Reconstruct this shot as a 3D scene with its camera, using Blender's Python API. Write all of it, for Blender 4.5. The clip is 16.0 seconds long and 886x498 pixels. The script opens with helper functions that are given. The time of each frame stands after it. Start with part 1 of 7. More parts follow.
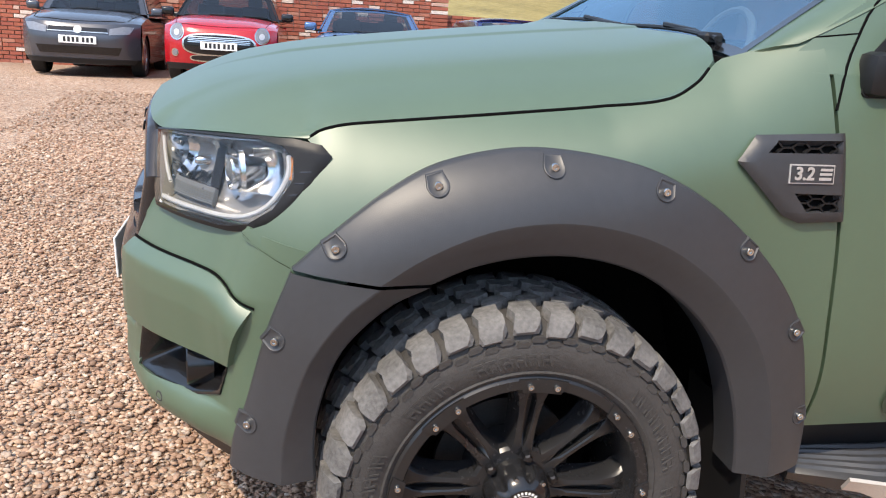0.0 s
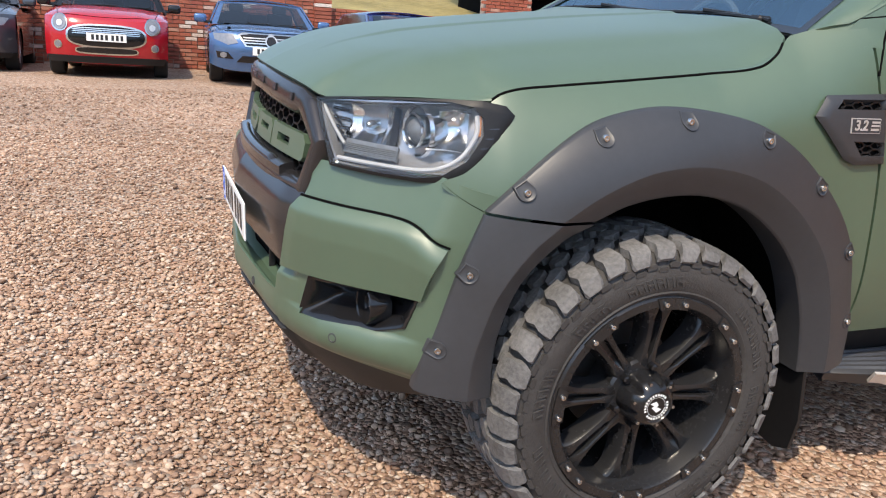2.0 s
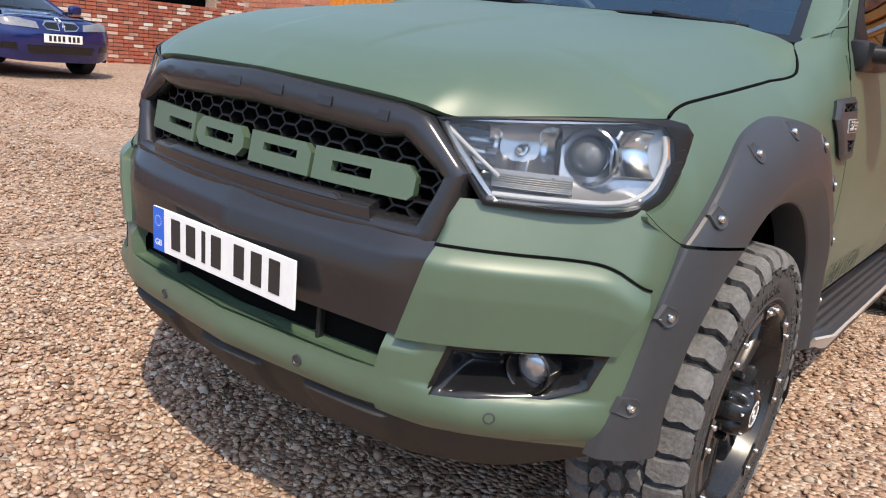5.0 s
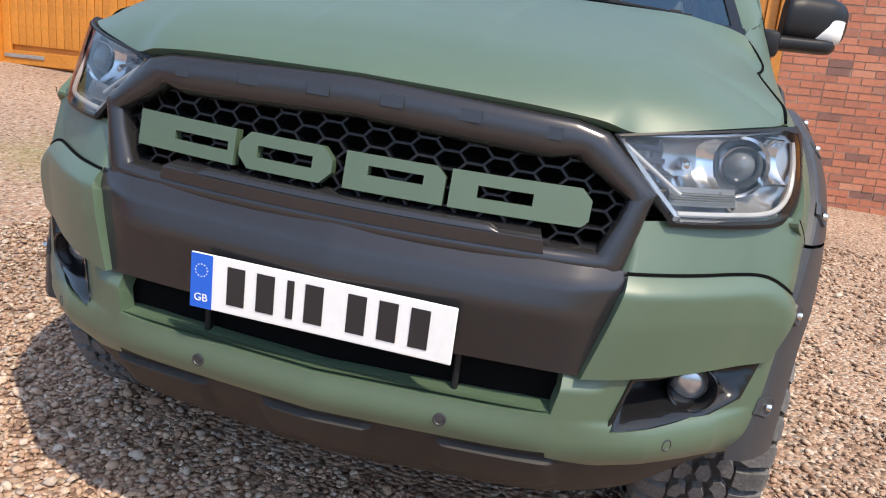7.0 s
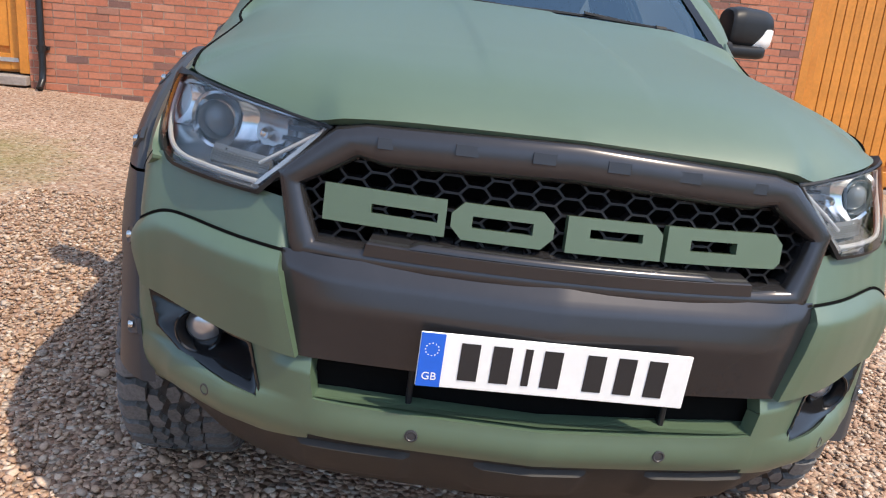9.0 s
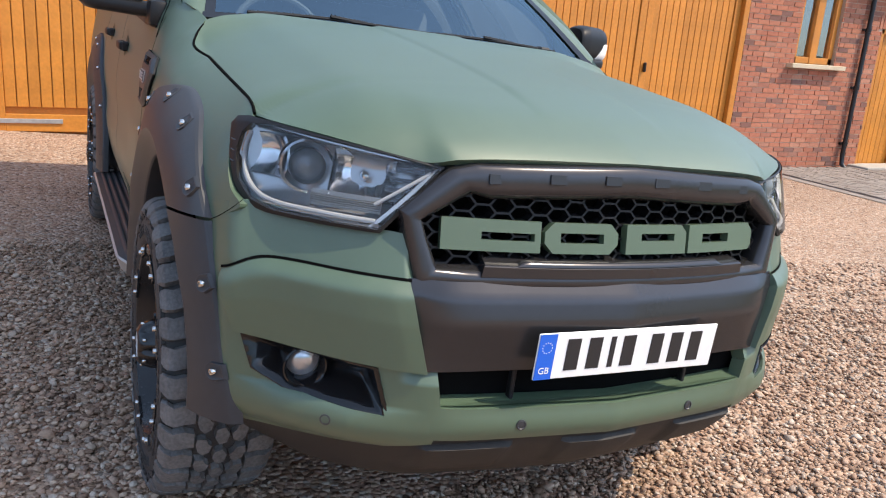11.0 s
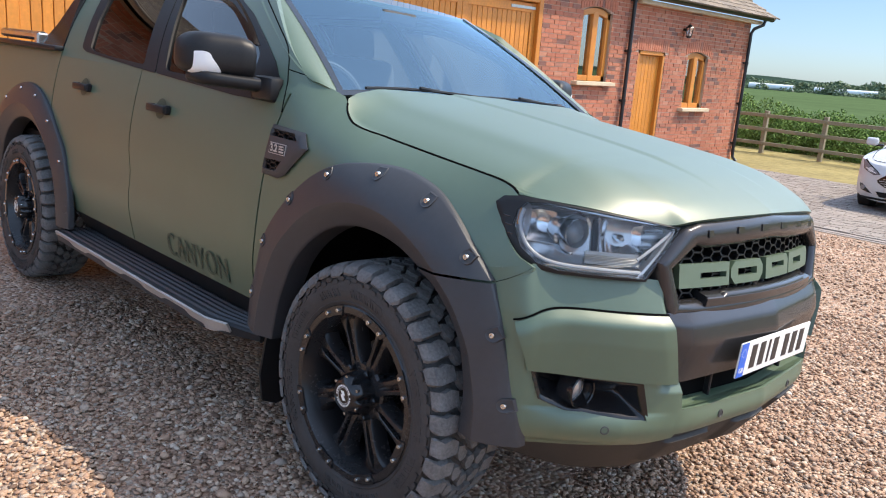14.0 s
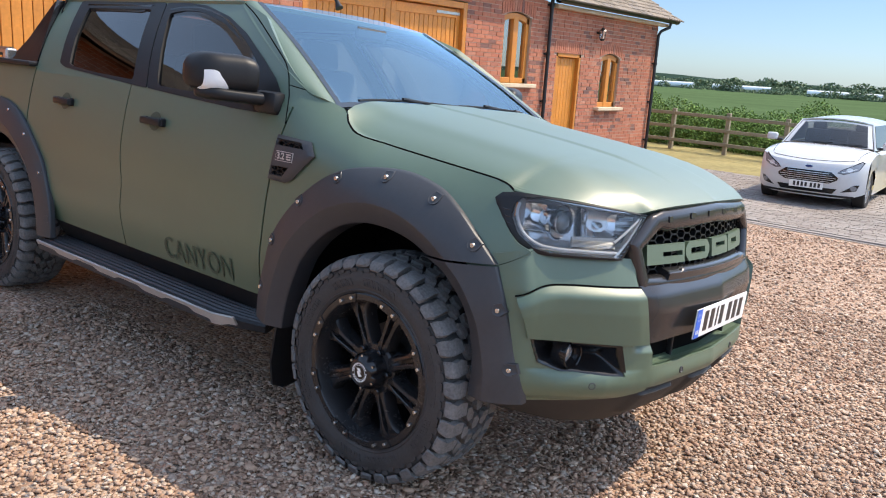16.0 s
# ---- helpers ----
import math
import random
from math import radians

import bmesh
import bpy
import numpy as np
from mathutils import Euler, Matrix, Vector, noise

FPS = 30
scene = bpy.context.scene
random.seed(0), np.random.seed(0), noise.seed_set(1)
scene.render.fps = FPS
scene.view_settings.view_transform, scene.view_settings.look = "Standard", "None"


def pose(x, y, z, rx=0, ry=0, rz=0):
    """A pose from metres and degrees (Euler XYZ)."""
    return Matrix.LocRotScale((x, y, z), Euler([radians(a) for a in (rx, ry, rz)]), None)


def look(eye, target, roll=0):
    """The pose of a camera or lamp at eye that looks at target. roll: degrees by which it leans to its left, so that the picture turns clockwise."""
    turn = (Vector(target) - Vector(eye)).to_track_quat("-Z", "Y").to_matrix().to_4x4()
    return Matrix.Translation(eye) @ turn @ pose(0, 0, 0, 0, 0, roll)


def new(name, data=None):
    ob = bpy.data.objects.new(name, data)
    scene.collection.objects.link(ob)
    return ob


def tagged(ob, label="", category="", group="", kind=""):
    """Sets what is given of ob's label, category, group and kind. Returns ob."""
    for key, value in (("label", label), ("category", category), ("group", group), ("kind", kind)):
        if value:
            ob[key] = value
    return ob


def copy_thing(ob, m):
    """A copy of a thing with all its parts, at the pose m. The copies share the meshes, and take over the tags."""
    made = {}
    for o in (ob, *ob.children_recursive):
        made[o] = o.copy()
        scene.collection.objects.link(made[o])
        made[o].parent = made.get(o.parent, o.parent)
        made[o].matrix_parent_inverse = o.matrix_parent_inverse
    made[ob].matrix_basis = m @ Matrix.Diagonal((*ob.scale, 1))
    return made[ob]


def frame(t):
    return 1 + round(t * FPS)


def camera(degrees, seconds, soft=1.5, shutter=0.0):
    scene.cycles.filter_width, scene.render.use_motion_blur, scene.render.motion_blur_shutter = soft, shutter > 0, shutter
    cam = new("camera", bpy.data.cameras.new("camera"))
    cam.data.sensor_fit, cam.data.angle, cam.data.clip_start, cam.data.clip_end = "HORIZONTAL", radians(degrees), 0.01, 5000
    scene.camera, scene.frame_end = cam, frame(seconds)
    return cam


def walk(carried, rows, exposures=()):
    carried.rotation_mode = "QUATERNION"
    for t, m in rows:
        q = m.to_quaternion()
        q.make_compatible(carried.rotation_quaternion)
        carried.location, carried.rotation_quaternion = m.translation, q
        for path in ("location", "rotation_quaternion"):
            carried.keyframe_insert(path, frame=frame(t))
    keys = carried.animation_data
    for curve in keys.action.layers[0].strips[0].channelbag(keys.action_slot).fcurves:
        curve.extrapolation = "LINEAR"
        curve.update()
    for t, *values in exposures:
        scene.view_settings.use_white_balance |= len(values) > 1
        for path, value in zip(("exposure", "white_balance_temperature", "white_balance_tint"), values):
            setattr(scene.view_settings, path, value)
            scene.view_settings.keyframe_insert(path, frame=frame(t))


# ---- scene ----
cam = camera(58.4, 16.0, 1.1)
PATH = [
    (0, (0.503, 2.42, 1.316), (0.115, 0.523, 0.814), 3.7),
    (0.5, (0.677, 2.548, 1.283), (0.158, 0.679, 0.796), 3.9),
    (1, (0.827, 2.618, 1.257), (0.236, 0.77, 0.771), 3.9),
    (1.5, (1.055, 2.6, 1.241), (0.404, 0.773, 0.753), 3.8),
    (2, (1.232, 2.526, 1.231), (0.507, 0.728, 0.74), 3.8),
    (2.5, (1.35, 2.379, 1.206), (0.56, 0.61, 0.71), 3.8),
    (3, (1.483, 2.189, 1.206), (0.624, 0.452, 0.714), 3.9),
    (3.5, (1.616, 2.051, 1.199), (0.622, 0.387, 0.707), 3.9),
    (4, (1.794, 1.891, 1.204), (0.601, 0.358, 0.728), 4.0),
    (4.2, (1.84, 1.822, 1.2), (0.569, 0.352, 0.728), 4.1),
    (6.3, (2.199, 0.88, 1.212), (0.377, 0.215, 0.726), 5.3),
    (6.5, (2.204, 0.787, 1.204), (0.358, 0.195, 0.712), 5.3),
    (7, (2.235, 0.553, 1.225), (0.348, 0.129, 0.716), 5.3),
    (7.5, (2.304, 0.331, 1.248), (0.389, 0.062, 0.737), 5.1),
    (8, (2.361, 0.09, 1.289), (0.434, -0.016, 0.765), 5.1),
    (8.5, (2.313, -0.121, 1.286), (0.388, -0.097, 0.745), 5.1),
    (8.7, (2.283, -0.202, 1.312), (0.362, -0.122, 0.76), 5.0),
    (10.8, (2.324, -1.051, 1.423), (0.585, -0.217, 0.891), 4.5),
    (11, (2.28, -1.144, 1.42), (0.559, -0.276, 0.887), 4.4),
    (11.5, (2.173, -1.376, 1.465), (0.519, -0.386, 0.933), 4.4),
    (12, (2.129, -1.602, 1.485), (0.551, -0.495, 0.952), 4.4),
    (12.5, (2.095, -1.818, 1.51), (0.578, -0.63, 0.975), 4.4),
    (13, (1.985, -2.057, 1.525), (0.519, -0.804, 0.992), 4.4),
    (13.5, (1.897, -2.26, 1.568), (0.488, -0.933, 1.063), 4.3),
    (14, (1.871, -2.433, 1.561), (0.501, -1.054, 1.09), 4.2),
    (14.5, (1.85, -2.599, 1.574), (0.512, -1.185, 1.117), 4.1),
    (15, (1.844, -2.745, 1.576), (0.529, -1.308, 1.123), 3.8),
    (15.5, (1.848, -2.863, 1.579), (0.58, -1.384, 1.126), 3.7),
    (16, (1.919, -2.907, 1.598), (0.702, -1.387, 1.143), 3.6),
]

walk(cam, [(t, look(eye, target, roll)) for t, eye, target, roll in PATH], [(0.0, 1.16, 7050.0, 11.0), (3.0, 0.93, 7050.0, 11.0), (7.5, 1.02, 7050.0, 11.0), (12.0, 1.17, 7050.0, 11.0), (14.0, 1.32, 7050.0, 11.0), (16.0, 1.26, 7050.0, 11.0)])

# ---- world and sun ----
TILT_M = Matrix(((0.99996, -0.00044, 0.00849, 0), (0, 0.99867, 0.0515, 0), (-0.0085, -0.0515, 0.99864, 0), (0, 0, 0, 1)))
SUN_DIR = (TILT_M.to_3x3() @ Vector((0.43, 0.50, 1.0))).normalized()
world = bpy.data.worlds.new("sky")
scene.world = world
world.use_nodes = True
wn = world.node_tree
wn.nodes.clear()
sky = wn.nodes.new("ShaderNodeTexSky")
sky.sky_type = "NISHITA"
sky.sun_disc = False
sky.sun_elevation = math.asin(SUN_DIR.z)
sky.sun_rotation = math.atan2(SUN_DIR.x, SUN_DIR.y)
sky.altitude, sky.air_density, sky.dust_density, sky.ozone_density = 200.0, 0.85, 0.5, 1.0
bg = wn.nodes.new("ShaderNodeBackground")
bg.inputs["Strength"].default_value = 0.255
wo = wn.nodes.new("ShaderNodeOutputWorld")
# clear dry air: the low sky stays bluer and less bright than the model's hazy horizon, all the way round
co = wn.nodes.new("ShaderNodeTexCoord")
sep = wn.nodes.new("ShaderNodeSeparateXYZ")
grade = wn.nodes.new("ShaderNodeValToRGB")
ramp = grade.color_ramp
ramp.elements[0].position, ramp.elements[0].color = 0.0, (0.150, 0.195, 0.268, 1)
ramp.elements[1].position, ramp.elements[1].color = 0.55, (1.0, 0.92, 0.81, 1)
for p, c in ((0.10, (0.165, 0.205, 0.270, 1)), (0.28, (0.80, 0.80, 0.79, 1))):
    ramp.elements.new(p).color = c
mul = wn.nodes.new("ShaderNodeVectorMath")
mul.operation = "MULTIPLY"
wn.links.new(co.outputs["Generated"], sep.inputs[0])
wn.links.new(sep.outputs["Z"], grade.inputs[0])
wn.links.new(sky.outputs[0], mul.inputs[0])
wn.links.new(grade.outputs[0], mul.inputs[1])
wn.links.new(mul.outputs[0], bg.inputs[0])
wn.links.new(bg.outputs[0], wo.inputs[0])
sun = new("sun", bpy.data.lights.new("sun", "SUN"))
sun.data.energy, sun.data.angle, sun.data.color = 2.3, radians(0.6), (1.0, 0.91, 0.78)
sun.matrix_world = look((0, 0, 0), -SUN_DIR)


# ---- materials ----
def material(name, color, rough=0.5, metal=0.0, var=0.0, scale=8.0, bump=0.0, bump_scale=60.0, spec=0.5, coat=0.0, coat_rough=0.1, emit=0.0, island=0.0, rand=0.0):
    """A principled surface whose colour varies at two scales, with a fine bump."""
    m = bpy.data.materials.new(name)
    m.use_nodes = True
    nt = m.node_tree
    b = nt.nodes["Principled BSDF"]
    b.inputs["Base Color"].default_value = (*color, 1)
    b.inputs["Roughness"].default_value = rough
    b.inputs["Metallic"].default_value = metal
    b.inputs["Specular IOR Level"].default_value = spec
    b.inputs["Coat Weight"].default_value = coat
    b.inputs["Coat Roughness"].default_value = coat_rough
    if emit:
        b.inputs["Emission Color"].default_value = (*color, 1)
        b.inputs["Emission Strength"].default_value = emit
    co = nt.nodes.new("ShaderNodeTexCoord")
    value = None
    if var:
        n1 = nt.nodes.new("ShaderNodeTexNoise")
        n1.inputs["Scale"].default_value = scale
        n1.inputs["Detail"].default_value = 6
        n2 = nt.nodes.new("ShaderNodeTexNoise")
        n2.inputs["Scale"].default_value = scale * 9
        n2.inputs["Detail"].default_value = 4
        add = nt.nodes.new("ShaderNodeMath")
        add.operation = "ADD"
        nt.links.new(co.outputs["Object"], n1.inputs["Vector"])
        nt.links.new(co.outputs["Object"], n2.inputs["Vector"])
        nt.links.new(n1.outputs["Fac"], add.inputs[0])
        nt.links.new(n2.outputs["Fac"], add.inputs[1])
        mr = nt.nodes.new("ShaderNodeMapRange")
        mr.inputs["From Min"].default_value, mr.inputs["From Max"].default_value = 0.6, 1.4
        mr.inputs["To Min"].default_value, mr.inputs["To Max"].default_value = 1 - var, 1 + var
        nt.links.new(add.outputs[0], mr.inputs["Value"])
        value = mr.outputs[0]
        rr = nt.nodes.new("ShaderNodeMapRange")
        rr.inputs["From Min"].default_value, rr.inputs["From Max"].default_value = 0.6, 1.4
        rr.inputs["To Min"].default_value, rr.inputs["To Max"].default_value = max(0.0, rough - 0.3 * var * rough), min(1.0, rough + 0.3 * var * rough)
        nt.links.new(add.outputs[0], rr.inputs["Value"])
        nt.links.new(rr.outputs[0], b.inputs["Roughness"])
    for amount, node, socket in ((island, "ShaderNodeNewGeometry", "Random Per Island"), (rand, "ShaderNodeObjectInfo", "Random")):
        if amount:
            g = nt.nodes.new(node)
            r = nt.nodes.new("ShaderNodeMapRange")
            r.inputs["To Min"].default_value, r.inputs["To Max"].default_value = 1 - amount, 1 + amount
            nt.links.new(g.outputs[socket], r.inputs["Value"])
            if value is None:
                value = r.outputs[0]
            else:
                mu = nt.nodes.new("ShaderNodeMath")
                mu.operation = "MULTIPLY"
                nt.links.new(value, mu.inputs[0])
                nt.links.new(r.outputs[0], mu.inputs[1])
                value = mu.outputs[0]
    if value is not None:
        h = nt.nodes.new("ShaderNodeHueSaturation")
        h.inputs["Color"].default_value = (*color, 1)
        nt.links.new(value, h.inputs["Value"])
        nt.links.new(h.outputs[0], b.inputs["Base Color"])
    if bump:
        n3 = nt.nodes.new("ShaderNodeTexNoise")
        n3.inputs["Scale"].default_value = bump_scale
        n3.inputs["Detail"].default_value = 5
        nt.links.new(co.outputs["Object"], n3.inputs["Vector"])
        bp = nt.nodes.new("ShaderNodeBump")
        bp.inputs["Strength"].default_value = bump
        bp.inputs["Distance"].default_value = 0.01
        nt.links.new(n3.outputs["Fac"], bp.inputs["Height"])
        nt.links.new(bp.outputs[0], b.inputs["Normal"])
    return m


def glass(name, tint, gloss=0.06, rough=0.01, ior=1.5, gloss_tint=(1, 1, 1)):
    """A clear pane: tinted see-through with a mirror gloss that grows at grazing angles."""
    m = bpy.data.materials.new(name)
    m.use_nodes = True
    nt = m.node_tree
    nt.nodes.clear()
    out = nt.nodes.new("ShaderNodeOutputMaterial")
    tr = nt.nodes.new("ShaderNodeBsdfTransparent")
    tr.inputs["Color"].default_value = (*tint, 1)
    gl = nt.nodes.new("ShaderNodeBsdfGlossy")
    gl.inputs["Roughness"].default_value = rough
    gl.inputs["Color"].default_value = (*gloss_tint, 1)
    fr = nt.nodes.new("ShaderNodeFresnel")
    fr.inputs["IOR"].default_value = ior
    ad = nt.nodes.new("ShaderNodeMath")
    ad.operation = "ADD"
    ad.inputs[1].default_value = gloss
    mx = nt.nodes.new("ShaderNodeMixShader")
    nt.links.new(fr.outputs[0], ad.inputs[0])
    nt.links.new(ad.outputs[0], mx.inputs[0])
    nt.links.new(tr.outputs[0], mx.inputs[1])
    nt.links.new(gl.outputs[0], mx.inputs[2])
    nt.links.new(mx.outputs[0], out.inputs[0])
    return m


GREEN = material("matte_green_wrap", (0.071, 0.116, 0.070), 0.48, 0.06, 0.05, 3.0, 0.010, 400.0, spec=0.70, coat=0.60, coat_rough=0.44)
PLASTIC = material("charcoal_plastic", (0.036, 0.0372, 0.041), 0.43, 0.0, 0.12, 6.0, 0.05, 500.0)
GUNMETAL = material("gunmetal_satin", (0.058, 0.056, 0.059), 0.21, 0.64, 0.06, 5.0, 0.008, 500.0)
SKID = material("dusty_black_plastic", (0.027, 0.025, 0.023), 0.60, 0.0, 0.3, 7.0, 0.1, 300.0, spec=0.35)
TRIM = material("brushed_step_trim", (0.60, 0.55, 0.50), 0.42, 0.5, 0.1, 20.0)
BLACK = material("black_trim", (0.012, 0.012, 0.013), 0.45, 0.0, 0.2, 10.0, spec=0.3)
GLOSS_BLACK = material("gloss_black", (0.010, 0.010, 0.011), 0.12, 0.0, 0.1, 10.0)
# near-black: the shade inside openings and behind parts is put into this colour
VOID = material("recess_shade", (0.005, 0.005, 0.005), 0.95, 0.0, 0.2, 10.0, spec=0.05)
RUBBER = material("tyre_rubber", (0.044, 0.041, 0.039), 0.75, 0.0, 0.35, 9.0, 0.25, 160.0)
TREAD = material("dusty_tread_rubber", (0.128, 0.124, 0.120), 0.85, 0.0, 0.5, 12.0, 0.3, 120.0)
RIM = material("satin_black_alloy", (0.017, 0.017, 0.018), 0.27, 0.0, 0.1, 10.0)
HUB_BLACK = material("satin_black_cap", (0.013, 0.013, 0.014), 0.20, 0.0, 0.1, 10.0)
BRAKE = material("dull_brake_steel", (0.06, 0.058, 0.056), 0.5, 0.6, 0.2, 20.0)
CHROME = material("bright_steel", (0.62, 0.61, 0.58), 0.22, 1.0, 0.1, 20.0)
LENS = glass("clear_lens", (0.97, 0.975, 0.98), 0.0, 0.008, 1.40)
SILVER = material("lamp_reflector", (0.60, 0.61, 0.625), 0.15, 1.0, 0.08, 30.0)
CAR_WHITE = material("frosted_light_strip", (0.44, 0.45, 0.47), 0.3, 0.0, 0.1, 30.0)
FOG_LENS = material("fog_lamp_glass", (0.50, 0.51, 0.53), 0.12, 0.7, 0.2, 60.0)
LENS_GREY = material("projector_glass", (0.16, 0.17, 0.18), 0.06, 0.2, 0.1, 30.0)
LAMP_GREY = material("lamp_bezel", (0.56, 0.562, 0.57), 0.28, 0.4, 0.1, 30.0)
BADGE = material("brushed_badge", (0.50, 0.48, 0.46), 0.42, 0.30, 0.1, 30.0)
LAMP_SHELL = material("lamp_inner_shell", (0.40, 0.402, 0.41), 0.20, 0.60, 0.15, 25.0)
LAMP_RIB = material("ribbed_lamp_strip", (0.20, 0.205, 0.21), 0.30, 0.3, 0.1, 30.0)
# gloss tinted blue: the colour of the reflected sky is put into it
SCREEN = glass("windscreen_glass", (0.55, 0.74, 0.82), 0.14, 0.01, 1.5, (0.62, 0.86, 1.0))
PRIVACY = glass("privacy_glass", (0.04, 0.04, 0.04), 0.04, 0.01, 1.45)
SIDE_GLASS = glass("side_glass", (0.14, 0.15, 0.145), 0.05, 0.01, 1.45)
PLATE_WHITE = material("plate_white", (0.82, 0.82, 0.80), 0.35, 0.0, 0.04, 8.0)
PLATE_BLUE = material("plate_blue", (0.01, 0.12, 0.62), 0.35, 0.0, 0.05, 8.0)
PLATE_INK = material("plate_ink", (0.02, 0.02, 0.022), 0.4, 0.0, 0.1, 20.0)
HONEY = material("honeycomb_plastic", (0.008, 0.008, 0.009), 0.38, 0.0, 0.2, 20.0, spec=0.35)
# dark green of the door lettering, also used for the shade in handle cups
DECAL_SHADE = material("decal_and_cup_shade", (0.046, 0.068, 0.042), 0.5, 0.0, 0.2, 10.0)
AMBER = material("amber_reflector", (0.42, 0.16, 0.04), 0.3, 0.0, 0.1, 30.0)
INTERIOR = material("dark_cabin_trim", (0.09, 0.09, 0.094), 0.7, 0.0, 0.2, 10.0)


# ---- mesh tools ----
def finish(bm, smooth=True, angle=35.0):
    """Smooth shading that breaks at sharp edges."""
    lim = radians(angle)
    for fc in bm.faces:
        fc.smooth = smooth
    if smooth:
        bm.normal_update()
        for e in bm.edges:
            if len(e.link_faces) == 2:
                e.smooth = e.link_faces[0].normal.angle(e.link_faces[1].normal, 0) < lim
    return bm


def part(name, bm, mat, parent=None, label="", smooth=True, angle=35.0):
    """Links a bmesh as one mesh object under a thing or a part."""
    finish(bm, smooth, angle)
    me = bpy.data.meshes.new(name)
    bm.to_mesh(me)
    bm.free()
    for m in mat if isinstance(mat, (list, tuple)) else (mat,):
        me.materials.append(m)
    ob = new(name, me)
    if parent is not None:
        ob.parent = parent
    if label:
        ob["label"] = label
    return ob


def thing(name, label, category, m=None, group="", kind=""):
    ob = new(name)
    if m is not None:
        ob.matrix_world = m
    return tagged(ob, label, category, group, kind)


def lerp(a, b, t):
    return a + (b - a) * t


def curve1(xs, ys, x):
    return float(np.interp(x, xs, ys))


def smooth_curve(xs, ys, x):
    """A smooth pass through a few points (monotone cubic by Hermite slopes)."""
    if x <= xs[0]:
        return ys[0]
    if x >= xs[-1]:
        return ys[-1]
    n = len(xs)
    d = [(ys[i + 1] - ys[i]) / (xs[i + 1] - xs[i]) for i in range(n - 1)]
    m = [d[0]] + [0.0 if d[i - 1] * d[i] <= 0 else 2 * d[i - 1] * d[i] / (d[i - 1] + d[i]) for i in range(1, n - 1)] + [d[-1]]
    i = max(j for j in range(n - 1) if xs[j] <= x)
    h = xs[i + 1] - xs[i]
    t = (x - xs[i]) / h
    return (2 * t**3 - 3 * t * t + 1) * ys[i] + (t**3 - 2 * t * t + t) * h * m[i] + (3 * t * t - 2 * t**3) * ys[i + 1] + (t**3 - t * t) * h * m[i + 1]


def orient(bm, out):
    """Turns the faces so that they look towards out."""
    bm.normal_update()
    total = sum((fc.normal * fc.calc_area() for fc in bm.faces), Vector())
    if total.dot(Vector(out)) < 0:
        bmesh.ops.reverse_faces(bm, faces=bm.faces[:])
    bm.normal_update()


def rim_in(bm, depth, bevel=0.0):
    """Turns the free edges of a sheet inwards by depth, so that it has thickness."""
    bm.normal_update()
    normals = {v: v.normal.copy() for v in bm.verts}
    free = [e for e in bm.edges if e.is_boundary]
    ret = bmesh.ops.extrude_edge_only(bm, edges=free)
    old = {}
    for e in free:
        for v in e.verts:
            old[tuple(round(c, 7) for c in v.co)] = normals[v]
    for v in (g for g in ret["geom"] if isinstance(g, bmesh.types.BMVert)):
        n = old.get(tuple(round(c, 7) for c in v.co))
        if n is not None:
            v.co = v.co - n * depth
    return bm


def ruled(nu, nv, fn, out, depth=0.0, skip=None):
    """A sheet of nu by nv faces, whose places come from fn(u, v)."""
    bm = bmesh.new()
    vs = [[bm.verts.new(fn(i / nu, j / nv)) for j in range(nv + 1)] for i in range(nu + 1)]
    for i in range(nu):
        for j in range(nv):
            if skip and skip((i + 0.5) / nu, (j + 0.5) / nv):
                continue
            try:
                bm.faces.new((vs[i][j], vs[i + 1][j], vs[i + 1][j + 1], vs[i][j + 1]))
            except ValueError:
                pass
    bmesh.ops.remove_doubles(bm, verts=bm.verts[:], dist=1e-5)
    loose = [v for v in bm.verts if not v.link_faces]
    bmesh.ops.delete(bm, geom=loose, context="VERTS")
    orient(bm, out)
    if depth:
        rim_in(bm, depth)
    return bm


